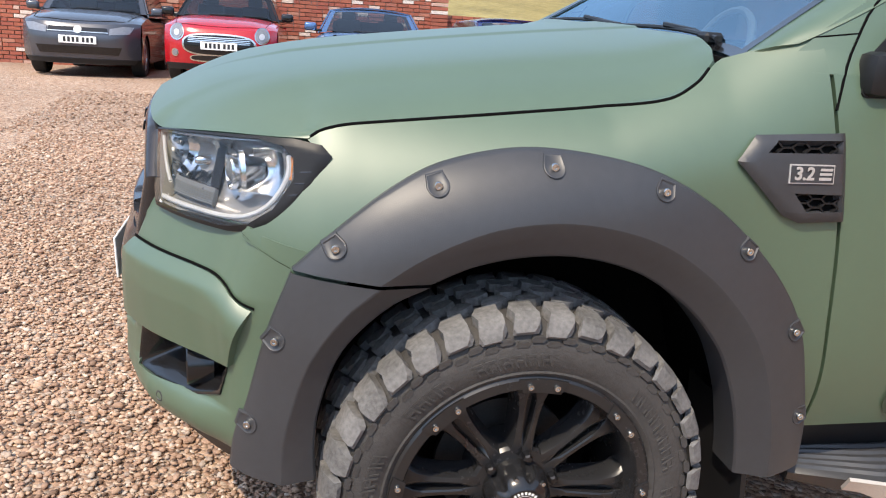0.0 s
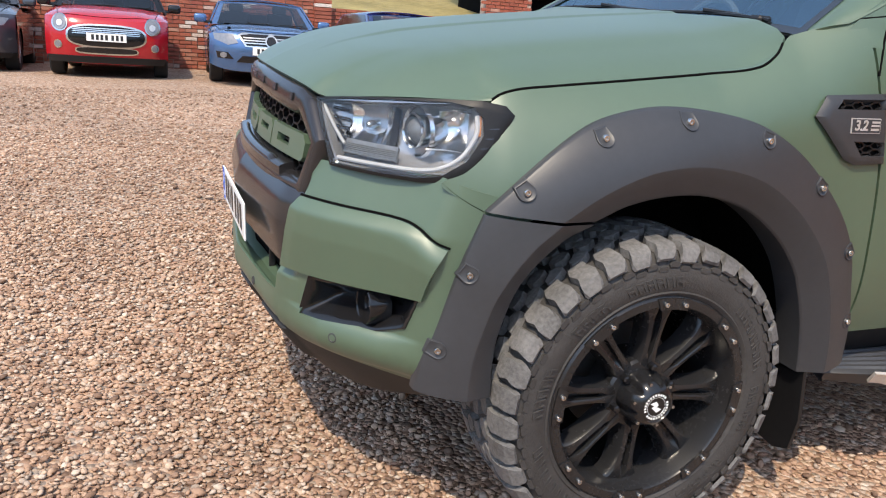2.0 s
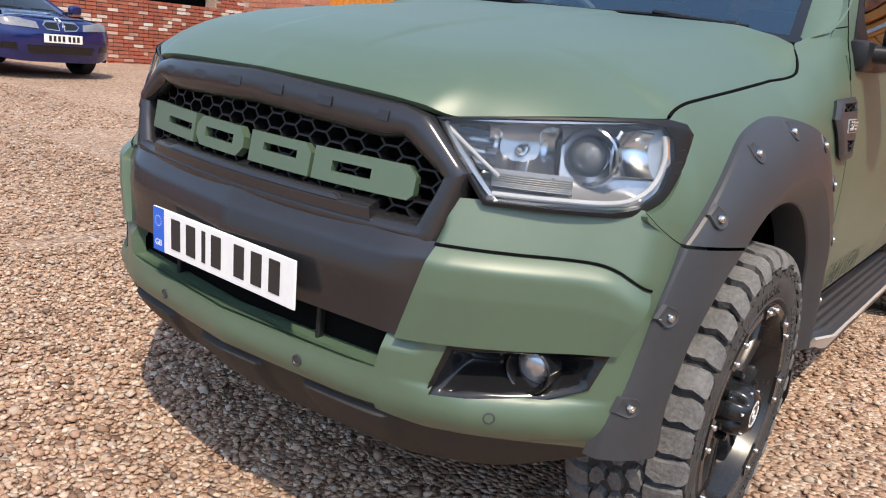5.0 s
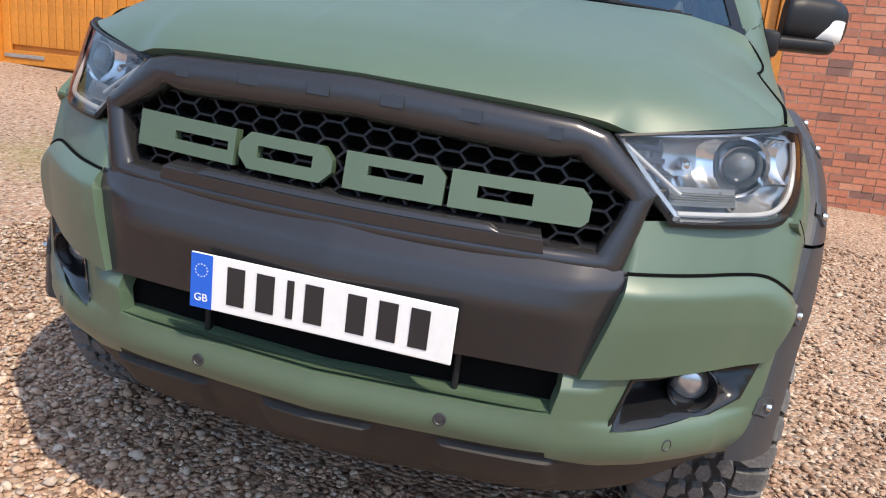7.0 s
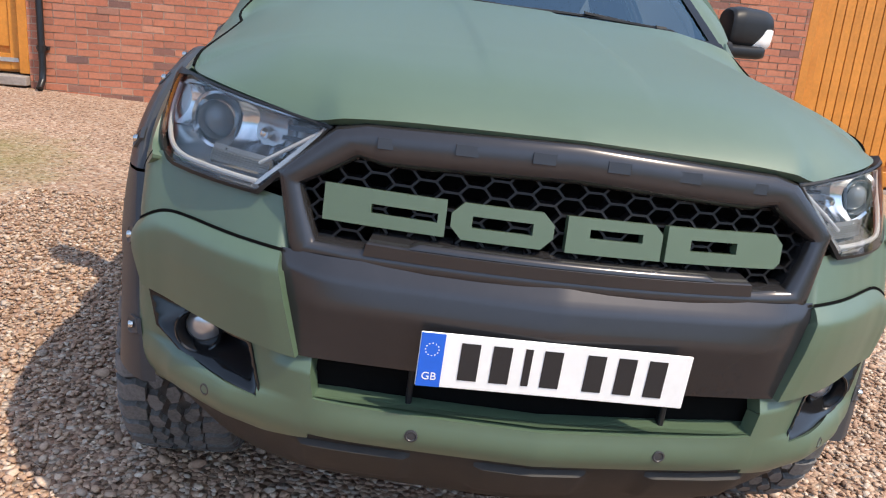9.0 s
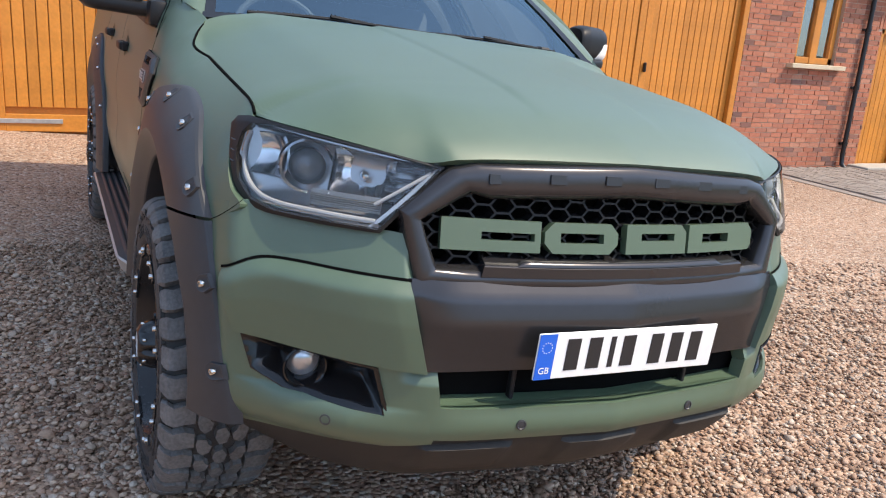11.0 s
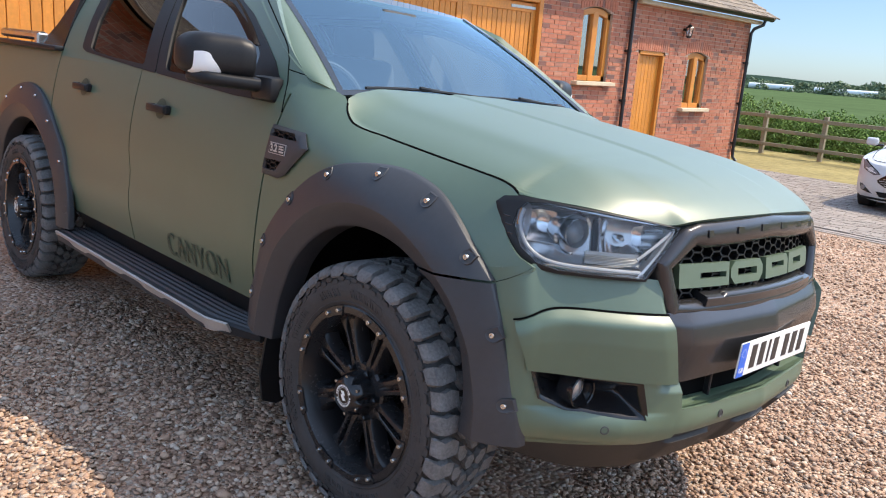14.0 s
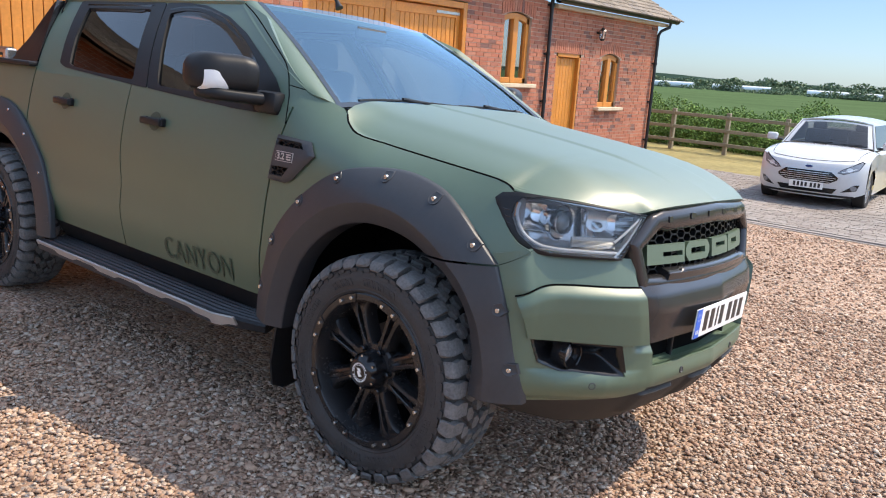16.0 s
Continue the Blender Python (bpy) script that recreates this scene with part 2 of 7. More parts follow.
def sheet(poly, holes, fn, out, res=0.03, depth=0.0):
    """A convex outline on a plane, with convex holes, bent into place by fn(a, b)."""
    a0, a1 = min(p[0] for p in poly), max(p[0] for p in poly)
    b0, b1 = min(p[1] for p in poly), max(p[1] for p in poly)
    na, nb = max(1, int((a1 - a0) / res)), max(1, int((b1 - b0) / res))
    bm = bmesh.new()
    vs = [[bm.verts.new((lerp(a0, a1, i / na), lerp(b0, b1, j / nb), 0)) for j in range(nb + 1)] for i in range(na + 1)]
    for i in range(na):
        for j in range(nb):
            bm.faces.new((vs[i][j], vs[i + 1][j], vs[i + 1][j + 1], vs[i][j + 1]))

    def edges_of(q):
        area = sum(q[i][0] * q[(i + 1) % len(q)][1] - q[(i + 1) % len(q)][0] * q[i][1] for i in range(len(q)))
        q = list(q) if area > 0 else list(reversed(q))
        for i in range(len(q)):
            (xa, ya), (xb, yb) = q[i], q[(i + 1) % len(q)]
            yield Vector((xa, ya, 0)), Vector((yb - ya, xa - xb, 0)).normalized()

    for co, no in edges_of(poly):
        bmesh.ops.bisect_plane(bm, geom=bm.verts[:] + bm.edges[:] + bm.faces[:], plane_co=co, plane_no=no, clear_outer=True, dist=1e-5)
    for hole in holes:
        lines = list(edges_of(hole))
        for co, no in lines:
            bmesh.ops.bisect_plane(bm, geom=bm.verts[:] + bm.edges[:] + bm.faces[:], plane_co=co, plane_no=no, dist=1e-5)
        gone = [fc for fc in bm.faces if all((fc.calc_center_median() - co).dot(no) < 0 for co, no in lines)]
        bmesh.ops.delete(bm, geom=gone, context="FACES")
    for v in bm.verts:
        v.co = Vector(fn(v.co.x, v.co.y))
    orient(bm, out)
    if depth:
        rim_in(bm, depth)
    return bm


def box(bm, cx, cy, cz, sx, sy, sz, bevel=0.0, m=None, segments=1):
    """A block with its centre and full sizes, bevelled, turned by m."""
    made = bmesh.ops.create_cube(bm, size=1.0)["verts"]
    for v in made:
        v.co = Vector((v.co.x * sx, v.co.y * sy, v.co.z * sz))
    if bevel:
        es = list({e for v in made for e in v.link_edges})
        made = [g for g in bmesh.ops.bevel(bm, geom=es, offset=bevel, segments=segments, affect="EDGES", profile=0.5)["verts"]]
        made = list({v for v in made} | {v for f in {f for v in made for f in v.link_faces} for v in f.verts})
    mm = Matrix.Translation((cx, cy, cz)) @ (m if m is not None else Matrix())
    for v in made:
        v.co = mm @ v.co
    return bm


def block(cx, cy, cz, sx, sy, sz, bevel=0.0, m=None, segments=1):
    return box(bmesh.new(), cx, cy, cz, sx, sy, sz, bevel, m, segments)


def lathe(bm, profile, n=48, axis="Y", at=(0, 0, 0), closed=False):
    """Turns a profile of (along the axis, radius) round the axis."""
    rings = []
    for h, r in profile:
        ring = []
        for i in range(n):
            a = 2 * math.pi * i / n
            c, s = r * math.cos(a), r * math.sin(a)
            p = {"Y": (c, h, s), "X": (h, c, s), "Z": (c, s, h)}[axis]
            ring.append(bm.verts.new(Vector(p) + Vector(at)))
        rings.append(ring)
    for k in range(len(rings) - 1):
        for i in range(n):
            bm.faces.new((rings[k][i], rings[k][(i + 1) % n], rings[k + 1][(i + 1) % n], rings[k + 1][i]))
    if closed:
        for ring in (rings[0], rings[-1]):
            if profile[0][1] > 1e-4:
                bm.faces.new(ring)
    bmesh.ops.recalc_face_normals(bm, faces=bm.faces[:])
    return bm


def prism(bm, pts, thick, place):
    """An outline (a, b) pushed out to a slab; place(a, b, c) gives its place, c from 0 to thick."""
    lo = [bm.verts.new(place(a, b, 0.0)) for a, b in pts]
    hi = [bm.verts.new(place(a, b, thick)) for a, b in pts]
    n = len(pts)
    fs = [bm.faces.new(lo[::-1]), bm.faces.new(hi)]
    for i in range(n):
        fs.append(bm.faces.new((lo[i], lo[(i + 1) % n], hi[(i + 1) % n], hi[i])))
    bmesh.ops.recalc_face_normals(bm, faces=fs)
    return bm


def tube(bm, pts, radius, n=10):
    """A round bar through the points."""
    rings = []
    pts = [Vector(p) for p in pts]
    for k, p in enumerate(pts):
        d = (pts[min(k + 1, len(pts) - 1)] - pts[max(k - 1, 0)]).normalized()
        a = d.orthogonal().normalized()
        if rings:
            a = (last - d * last.dot(d)).normalized()
        last = a
        b = d.cross(a)
        r = radius[k] if isinstance(radius, (list, tuple)) else radius
        rings.append([bm.verts.new(p + (a * math.cos(2 * math.pi * i / n) + b * math.sin(2 * math.pi * i / n)) * r) for i in range(n)])
    for k in range(len(rings) - 1):
        for i in range(n):
            bm.faces.new((rings[k][i], rings[k][(i + 1) % n], rings[k + 1][(i + 1) % n], rings[k + 1][i]))
    bm.faces.new(rings[0][::-1])
    bm.faces.new(rings[-1])
    return bm


def ground_z(x, y):
    """The yard leans to one side and levels out at the paving."""
    yy = y if y < 5.0 else (5.0 + 1.9 * (1 - math.exp(-(y - 5.0) / 1.9)))
    yy = max(yy, -10.0)
    return -0.0085 * max(-8.0, min(8.0, x)) - 0.0516 * yy


# ---- the pickup: x forwards from the front axle, y to its left, z up ----
HUB_Z, REAR_X = 0.43, -3.22
truck = thing("pickup_truck", "matte green double-cab pickup with black wheel-arch flares on gravel", "pickup truck", TILT_M.copy())


def plan_x(y):
    """The bumper's front line seen from above."""
    return smooth_curve((0, 0.25, 0.44, 0.52, 0.607, 0.66, 0.72, 0.777, 0.82, 0.855, 0.885, 0.91), (0.925, 0.902, 0.880, 0.848, 0.797, 0.757, 0.705, 0.652, 0.617, 0.585, 0.49, 0.30), abs(y))


def nose_y(x):
    """The body's half width at the front corners."""
    return smooth_curve((-4.5, -0.7, 0.1, 0.30, 0.42, 0.49, 0.56, 0.60, 0.65), (0.905, 0.918, 0.918, 0.912, 0.898, 0.880, 0.858, 0.835, 0.79), x)


def wing_top(x):
    return seam_z(x) if x > -0.40 else lerp(1.36, 1.43, min(1.0, (-0.40 - x) / 0.2))


def side_y(x, z):
    """The flank: belly, crease along the doors, shoulder and the roll to the bonnet."""
    y = nose_y(x)
    front = min(1.0, max(0.0, (x + 0.75) / 0.35))
    w = min(1.0, max(0.0, (x + 0.4) / 0.85)) ** 2
    zs = lerp(1.06, 0.90, w)
    y_front = y_rear = y
    if z > zs:
        zt = seam_z(x) if x > -0.15 else 1.2545 + 0.32 * (-0.15 - x)
        y_front -= (y - 0.794) * min(1.25, (z - zs) / max(0.05, zt - zs)) ** lerp(2.8, 2.0, min(1.0, max(0.0, (x + 0.15) / 0.5)))
    # the doors bulge low down and lean in towards the windows
    y_rear += 0.012 * min(1.0, max(0.0, (z - 0.60) / 0.25)) - 0.27 * max(0.0, z - 0.88) ** 2
    y = lerp(y_rear, y_front, front)
    y -= 0.05 * max(0.0, (0.80 - z) / 0.3) ** 2
    hollow = math.exp(-((z - 0.86) / 0.10) ** 2) * max(0.0, min(1.0, (-0.75 - x) / 0.5)) * max(0.0, min(1.0, (x + 2.9) / 0.3))
    return y - 0.016 * hollow


def seam_z(x):
    """The joint between bonnet and wing."""
    return smooth_curve((-0.44, -0.388, -0.343, -0.276, -0.205, 0.067, 0.30, 0.38, 0.43, 0.46, 0.6), (1.385, 1.350, 1.312, 1.277, 1.262, 1.230, 1.206, 1.197, 1.184, 1.165, 1.13), x)


def bonnet_front(y):
    return smooth_curve((0, 0.25, 0.45, 0.50, 0.57, 0.65, 0.72, 0.77, 0.79), (0.842, 0.826, 0.797, 0.768, 0.727, 0.672, 0.602, 0.52, 0.455), abs(y))


def bonnet_rear(y):
    return smooth_curve((0, 0.4, 0.6, 0.72, 0.79), (-0.47, -0.465, -0.445, -0.42, -0.388), abs(y))


def bonnet_z(x, y):
    zc = smooth_curve((-0.47, -0.2, 0.1, 0.4, 0.6, 0.75, 0.842), (1.386, 1.362, 1.328, 1.288, 1.255, 1.221, 1.194), x)
    ze = seam_z(x) if x < 0.46 else 1.166 - 0.20 * (x - 0.46)
    a = min(1.0, abs(y) / 0.79)
    z = zc - (zc - ze) * (0.30 * a**2 + 0.70 * a**6)
    # a fine crease either side of the middle and a soft shoulder line further out
    fade = min(1.0, max(0.0, (0.74 - x) / 0.25))
    z += 0.006 * fade / (1 + math.exp(min(60.0, (abs(y) - 0.172) / 0.0045)))
    z += 0.012 * fade / (1 + math.exp((abs(y) - 0.62) / 0.022))
    return z


def bonnet_edge(y):
    """The height of the bonnet's front edge over grille and headlights."""
    return smooth_curve((0, 0.30, 0.44, 0.50, 0.57, 0.65, 0.72, 0.79), (1.163, 1.155, 1.144, 1.130, 1.140, 1.152, 1.161, 1.166), abs(y))


def bonnet_lip(y):
    """The same edge without its notch beside the grille."""
    return smooth_curve((0, 0.30, 0.50, 0.65, 0.72, 0.79), (1.163, 1.158, 1.154, 1.156, 1.161, 1.166), abs(y))


def bonnet_at(u, v):
    y = (2 * u - 1) * 0.79
    w = 1 - (1 - v) ** 1.6
    f, r = bonnet_front(y), bonnet_rear(y)
    x = lerp(r, f, w)
    if w > 0.999:
        x = f
    d = max(0.0, f - x)
    k = max(0.0, 1 - d / (0.205 + 0.05 * math.exp(-(((abs(y) - 0.50) / 0.09) ** 2))))
    # the rear corners follow the wings
    if x < 0.0:
        y *= lerp(1.0, (side_y(x, seam_z(x)) - 0.003) / 0.79, min(1.0, -x / 0.12))
    d2 = max(0.0, 1 - d / 0.07) ** 2.5
    return x, y, bonnet_z(x, y) - (bonnet_z(f, y) - bonnet_lip(y)) * (0.80 * k**2.0 + 0.20 * (1 - math.sqrt(max(0.0, 1 - 0.96 * k * k))) / 0.8) - (bonnet_lip(y) - bonnet_edge(y)) * d2


part("bonnet", ruled(180, 60, bonnet_at, (0, 0, 1), 0.02), GREEN, truck)
for s in (1, -1):
    bm = bmesh.new()
    tube(bm, [(x, s * (lerp(0.790, side_y(x, seam_z(x)) - 0.003, min(1.0, max(0.0, -x / 0.12))) + 0.0022), seam_z(x) - 0.0015) for x in np.linspace(-0.375, 0.45, 60)], 0.0040, 6)
    part("bonnet_gap", bm, VOID, truck)
# washer-fluid jets and the cowl grille behind the bonnet
part("cowl", ruled(30, 4, lambda u, v: (lerp(-0.44, -0.66, v) - 0.02 * abs(2 * u - 1), (2 * u - 1) * 0.80, lerp(1.365, 1.372, v) - 0.01 * (2 * u - 1) ** 2), (0, 0, 1), 0.02), BLACK, truck)


def arch_low(x, cx, r):
    d = r * r - (x - cx) ** 2
    return HUB_Z + math.sqrt(d) if d > 0 else 0.0


for s in (1, -1):
    # front wing
    def wing(u, v, s=s):
        z_low = lambda x: max(arch_low(x, 0.0, 0.625), 0.535 if x < 0 else 0.911)
        z_top = lambda x: wing_top(x) - 0.003
        # the rear edge follows the door, the front edge the headlight and the bumper
        def rear(z):
            return smooth_curve((0.5, 0.6, 0.83, 1.04, 1.27, 1.40), (-0.690, -0.695, -0.667, -0.645, -0.607, -0.595), z)
        def nose(z):
            return smooth_curve((0.90, 0.93, 0.955, 0.985, 1.012, 1.078, 1.14, 1.17), (0.487, 0.490, 0.540, 0.580, 0.528, 0.462, 0.432, 0.462), z)
        x, z = lerp(-0.64, 0.47, u), 1.0
        for _ in range(14):
            z = lerp(z_low(x), z_top(min(0.46, x)), v)
            x = lerp(x, lerp(rear(z), nose(z), u), 0.7)
        return x, s * side_y(x, z), z

    part("front_wing", ruled(72, 36, wing, (0, s, 0), 0.02), GREEN, truck)

    # doors
    def front_door(u, v, s=s):
        z = lerp(0.535, 1.347, v)
        xf = smooth_curve((0.5, 0.6, 0.83, 1.04, 1.27, 1.40), (-0.695, -0.70, -0.672, -0.65, -0.612, -0.60), z)
        x = lerp(-1.805, xf - 0.004, u)
        return x, s * side_y(x, z), z

    door = part("front_door", ruled(30, 24, front_door, (0, s, 0), 0.03), GREEN, truck)

    def rear_door(u, v, s=s):
        z = lerp(0.535, 1.347, v)
        xr = -2.845 if z > 1.02 else max(-2.845, REAR_X + math.sqrt(max(0.0, 0.64**2 - (z - HUB_Z) ** 2)))
        x = lerp(xr, -1.813, u)
        return x, s * side_y(x, z), z

    door2 = part("rear_door", ruled(28, 24, rear_door, (0, s, 0), 0.03), GREEN, truck)

    def bed(u, v, s=s):
        x = lerp(-4.42, -2.858, u)
        zl = max(arch_low(x, REAR_X, 0.66), 0.62 if x < -3.6 else 0.55)
        z = lerp(zl, 1.375, v)
        return x, s * side_y(x, z), z

    part("bed_side", ruled(44, 20, bed, (0, s, 0), 0.03), GREEN, truck)
    # sill under the doors
    part("sill", ruled(20, 4, lambda u, v, s=s: (lerp(-2.6, -0.68, u), s * lerp(0.865, 0.80, v), lerp(0.535, 0.43, v)), (0, s, -0.5), 0.02), BLACK, truck)

    # door handles; flat dark discs behind them paint the shade of hollow cups
    for hx, hz in ((-1.53, 1.192), (-2.42, 1.212)):
        bm = bmesh.new()
        y0 = side_y(hx, hz)
        box(bm, hx, s * (y0 + 0.026), hz, 0.17, 0.022, 0.034, 0.008, segments=2)
        box(bm, hx + 0.075, s * (y0 + 0.012), hz, 0.03, 0.03, 0.04, 0.006)
        box(bm, hx - 0.075, s * (y0 + 0.012), hz, 0.03, 0.03, 0.034, 0.006)
        h = part("door_handle", bm, BLACK, door if hx > -1.8 else door2, "black pull handle")
        bm = sheet([(hx + 0.05 * math.cos(a), hz + 0.045 * math.sin(a)) for a in np.linspace(0, 2 * math.pi, 20, endpoint=False)], [], lambda a, b, s=s: (a, s * (side_y(a, b) + 0.003), b), (0, s, 0), 0.02)
        part("handle_cup", bm, DECAL_SHADE, door if hx > -1.8 else door2)


def flare_lines(front):
    if front:
        low_o = [(0.612, 0.475), (0.600, 0.56), (0.576, 0.634), (0.533, 0.80), (0.487, 0.925)]
        low_i = [(0.432, 0.470), (0.436, 0.56), (0.425, 0.65), (0.384, 0.768), (0.30, 0.86), (0.215, 0.905)]
        top_o = [(0.485, 0.932), (0.398, 1.016), (0.296, 1.095), (0.192, 1.146), (0.031, 1.176), (-0.142, 1.164), (-0.267, 1.127), (-0.406, 1.042), (-0.535, 0.916), (-0.612, 0.784), (-0.660, 0.60), (-0.668, 0.47)]
        top_i = [(0.213, 0.912), (0.13, 0.948), (0.02, 0.968), (-0.096, 0.965), (-0.22, 0.929), (-0.332, 0.855), (-0.41, 0.77), (-0.452, 0.694), (-0.485, 0.60), (-0.505, 0.50), (-0.510, 0.45)]
        return [(low_o, low_i), (top_o, top_i)]
    o = [(REAR_X + 0.70 * math.cos(a), HUB_Z + 0.02 + 0.72 * math.sin(a)) for a in np.linspace(-0.02, math.pi + 0.02, 22)]
    i = [(REAR_X + 0.53 * math.cos(a), HUB_Z + 0.535 * math.sin(a)) for a in np.linspace(0.02, math.pi - 0.02, 22)]
    return [(o, i)]


SPLINES = {}


def along(pts, t):
    """A place at the share t of a smooth line through pts."""
    key = tuple(map(tuple, pts))
    if key not in SPLINES:
        p = [2 * np.array(pts[0]) - np.array(pts[1])] + [np.array(q) for q in pts] + [2 * np.array(pts[-1]) - np.array(pts[-2])]
        out = []
        for i in range(1, len(p) - 2):
            for k in np.linspace(0, 1, 12, endpoint=False):
                out.append(0.5 * (2 * p[i] + (p[i + 1] - p[i - 1]) * k + (2 * p[i - 1] - 5 * p[i] + 4 * p[i + 1] - p[i + 2]) * k**2 + (3 * p[i] - p[i - 1] - 3 * p[i + 1] + p[i + 2]) * k**3))
        out = np.array(out + [p[-2]])
        d = np.r_[0, np.cumsum(np.hypot(*np.diff(out, axis=0).T))]
        SPLINES[key] = (out, d / d[-1])
    out, d = SPLINES[key]
    return float(np.interp(t, d, out[:, 0])), float(np.interp(t, d, out[:, 1]))


def flare_point(o, i, s):
    """The section of a flare from its outer lip at the body to its inner lip over the tyre."""
    (ox, oz), (ix, iz) = o, i
    def at(k, up):
        x, z = lerp(ox, ix, k), lerp(oz, iz, k)
        return (x, s * (side_y(x, max(z, 0.72)) + up), z)
    return [at(0, -0.012), at(0.0, 0.011), at(0.012, 0.017), at(0.03, 0.020), at(0.18, 0.031), at(0.36, 0.040), at(0.52, 0.046), at(0.60, 0.0485), at(0.625, 0.0475), at(0.80, 0.030), at(0.97, 0.014), at(0.995, 0.009), at(1.0, 0.002), at(1.0, -0.08)]


FLARE_BOLTS = [(0.572, 0.593), (0.517, 0.786), (0.405, 0.983), (0.214, 1.106), (-0.010, 1.148), (-0.234, 1.110), (-0.434, 0.990), (-0.577, 0.810), (-0.634, 0.603)]


def flare_face_y(x, z):
    return side_y(x, max(z, 0.72)) + 0.0265


def bolt_bm(r=0.0085):
    bm = bmesh.new()
    lathe(bm, [(-0.004, r), (0.004, r), (0.006, r * 0.85), (0.006, r * 0.45), (0.003, r * 0.4), (0.003, 0.0005)], 12, "Y")
    return bm


for s in (1, -1):
    for front in (True, False):
        for k, (o, i) in enumerate(flare_lines(front)):
            n = 26 if (front and k == 0) else 64
            def at(u, v, o=o, i=i, s=s):
                sec = flare_point(along(o, u), along(i, u), s)
                w = v * 13
                j = min(12, int(w + 1e-6))
                a, b = Vector(sec[j]), Vector(sec[j + 1])
                return a.lerp(b, w - j)
            bm = ruled(n, 13, at, (0, s, 0))
            fl = part("wheel_arch_flare", bm, PLASTIC, truck, "charcoal plastic wheel-arch flare with exposed bolts", angle=19.0)
            bolts = FLARE_BOLTS[:2] if (front and k == 0) else FLARE_BOLTS[2:]
            if not front:
                bolts = [(REAR_X + 0.672 * math.cos(a), HUB_Z + 0.015 + 0.69 * math.sin(a)) for a in np.radians((8, 30, 52, 74, 96, 118, 140, 165))]
            for bx, bz in bolts:
                by = flare_face_y(bx, bz) if front else side_y(bx, bz) + 0.0265
                lean = pose(0, 0, 0, 0, 0, 0) if bx < 0.45 or not front else pose(0, 0, 0, 0, 0, -s * 14)
                b = part("bolt", bolt_bm(), CHROME, fl)
                b.matrix_local = Matrix.Translation((bx, s * (by + 0.004), bz)) @ lean @ (Matrix() if s > 0 else pose(0, 0, 0, 0, 0, 180))
                # open cup round the bolt, wider towards the lip
                cup = bmesh.new()
                c = Vector((0, 0.43 if front else HUB_Z))
                d = Vector((bx - (0 if front else REAR_X), bz - 0.43)).normalized()
                e = Vector((-d.y, d.x))
                ring = [(0.022 * math.cos(a), 0.019 * math.sin(a)) for a in np.linspace(-math.pi, 0, 13)]
                ring = [(p, q) for p, q in ring] + [(0.017, 0.022), (-0.017, 0.022)]
                outer = [(bx + e.x * p + d.x * q, bz + e.y * p + d.y * q) for p, q in ring]
                # a low raised lip round a shallow bowl
                rings = []
                for scale, up in ((1.06, -0.004), (0.98, 0.003), (0.90, 0.0035), (0.74, 0.0008)):
                    ring = []
                    for x, z in outer:
                        x, z = lerp(bx, x, scale), lerp(bz, z, scale)
                        deep = 0.028 - ((x - bx) * d.x + (z - bz) * d.y)
                        ring.append(cup.verts.new((x, s * (side_y(x, max(z, 0.72)) + curve1((-0.01, 0.0, 0.003, 0.006, 0.036, 0.072), (0.004, 0.011, 0.017, 0.020, 0.030, 0.040), deep) + up), z)))
                    rings.append(ring)
                for lo, hi in zip(rings, rings[1:]):
                    for q in range(len(lo)):
                        cup.faces.new((lo[q], lo[(q + 1) % len(lo)], hi[(q + 1) % len(lo)], hi[q]))
                cup.faces.new(rings[-1])
                orient(cup, (0, s, 0))
                part("bolt_cup", cup, PLASTIC, fl)

    # wheel-well liners and inner walls; arch shade is put into their near-black
    for cx in (0.0, REAR_X):
        def liner(u, v, cx=cx, s=s):
            a = lerp(0.50, math.pi + 0.15, u)
            r = 0.57
            return cx + r * math.cos(a), s * lerp(0.90, 0.40, v), HUB_Z + 0.02 + r * math.sin(a) * (1.0 if math.sin(a) > 0 else 0.9)
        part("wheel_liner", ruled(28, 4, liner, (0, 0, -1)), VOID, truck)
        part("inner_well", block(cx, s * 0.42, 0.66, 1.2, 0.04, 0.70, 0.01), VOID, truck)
    # mud flap behind the front wheel
    bm = bmesh.new()
    prism(bm, [(0.66, 0.58), (0.93, 0.58), (0.945, 0.30), (0.92, 0.19), (0.86, 0.165), (0.70, 0.19), (0.66, 0.30)], 0.012, lambda a, b, c, s=s: (-0.52 - c - 0.10 * max(0, 0.5 - b), s * a, b))
    part("mud_flap", bm, BLACK, truck)


# ---- wheels ----
TYRE_R, TYRE_W = 0.430, 0.292


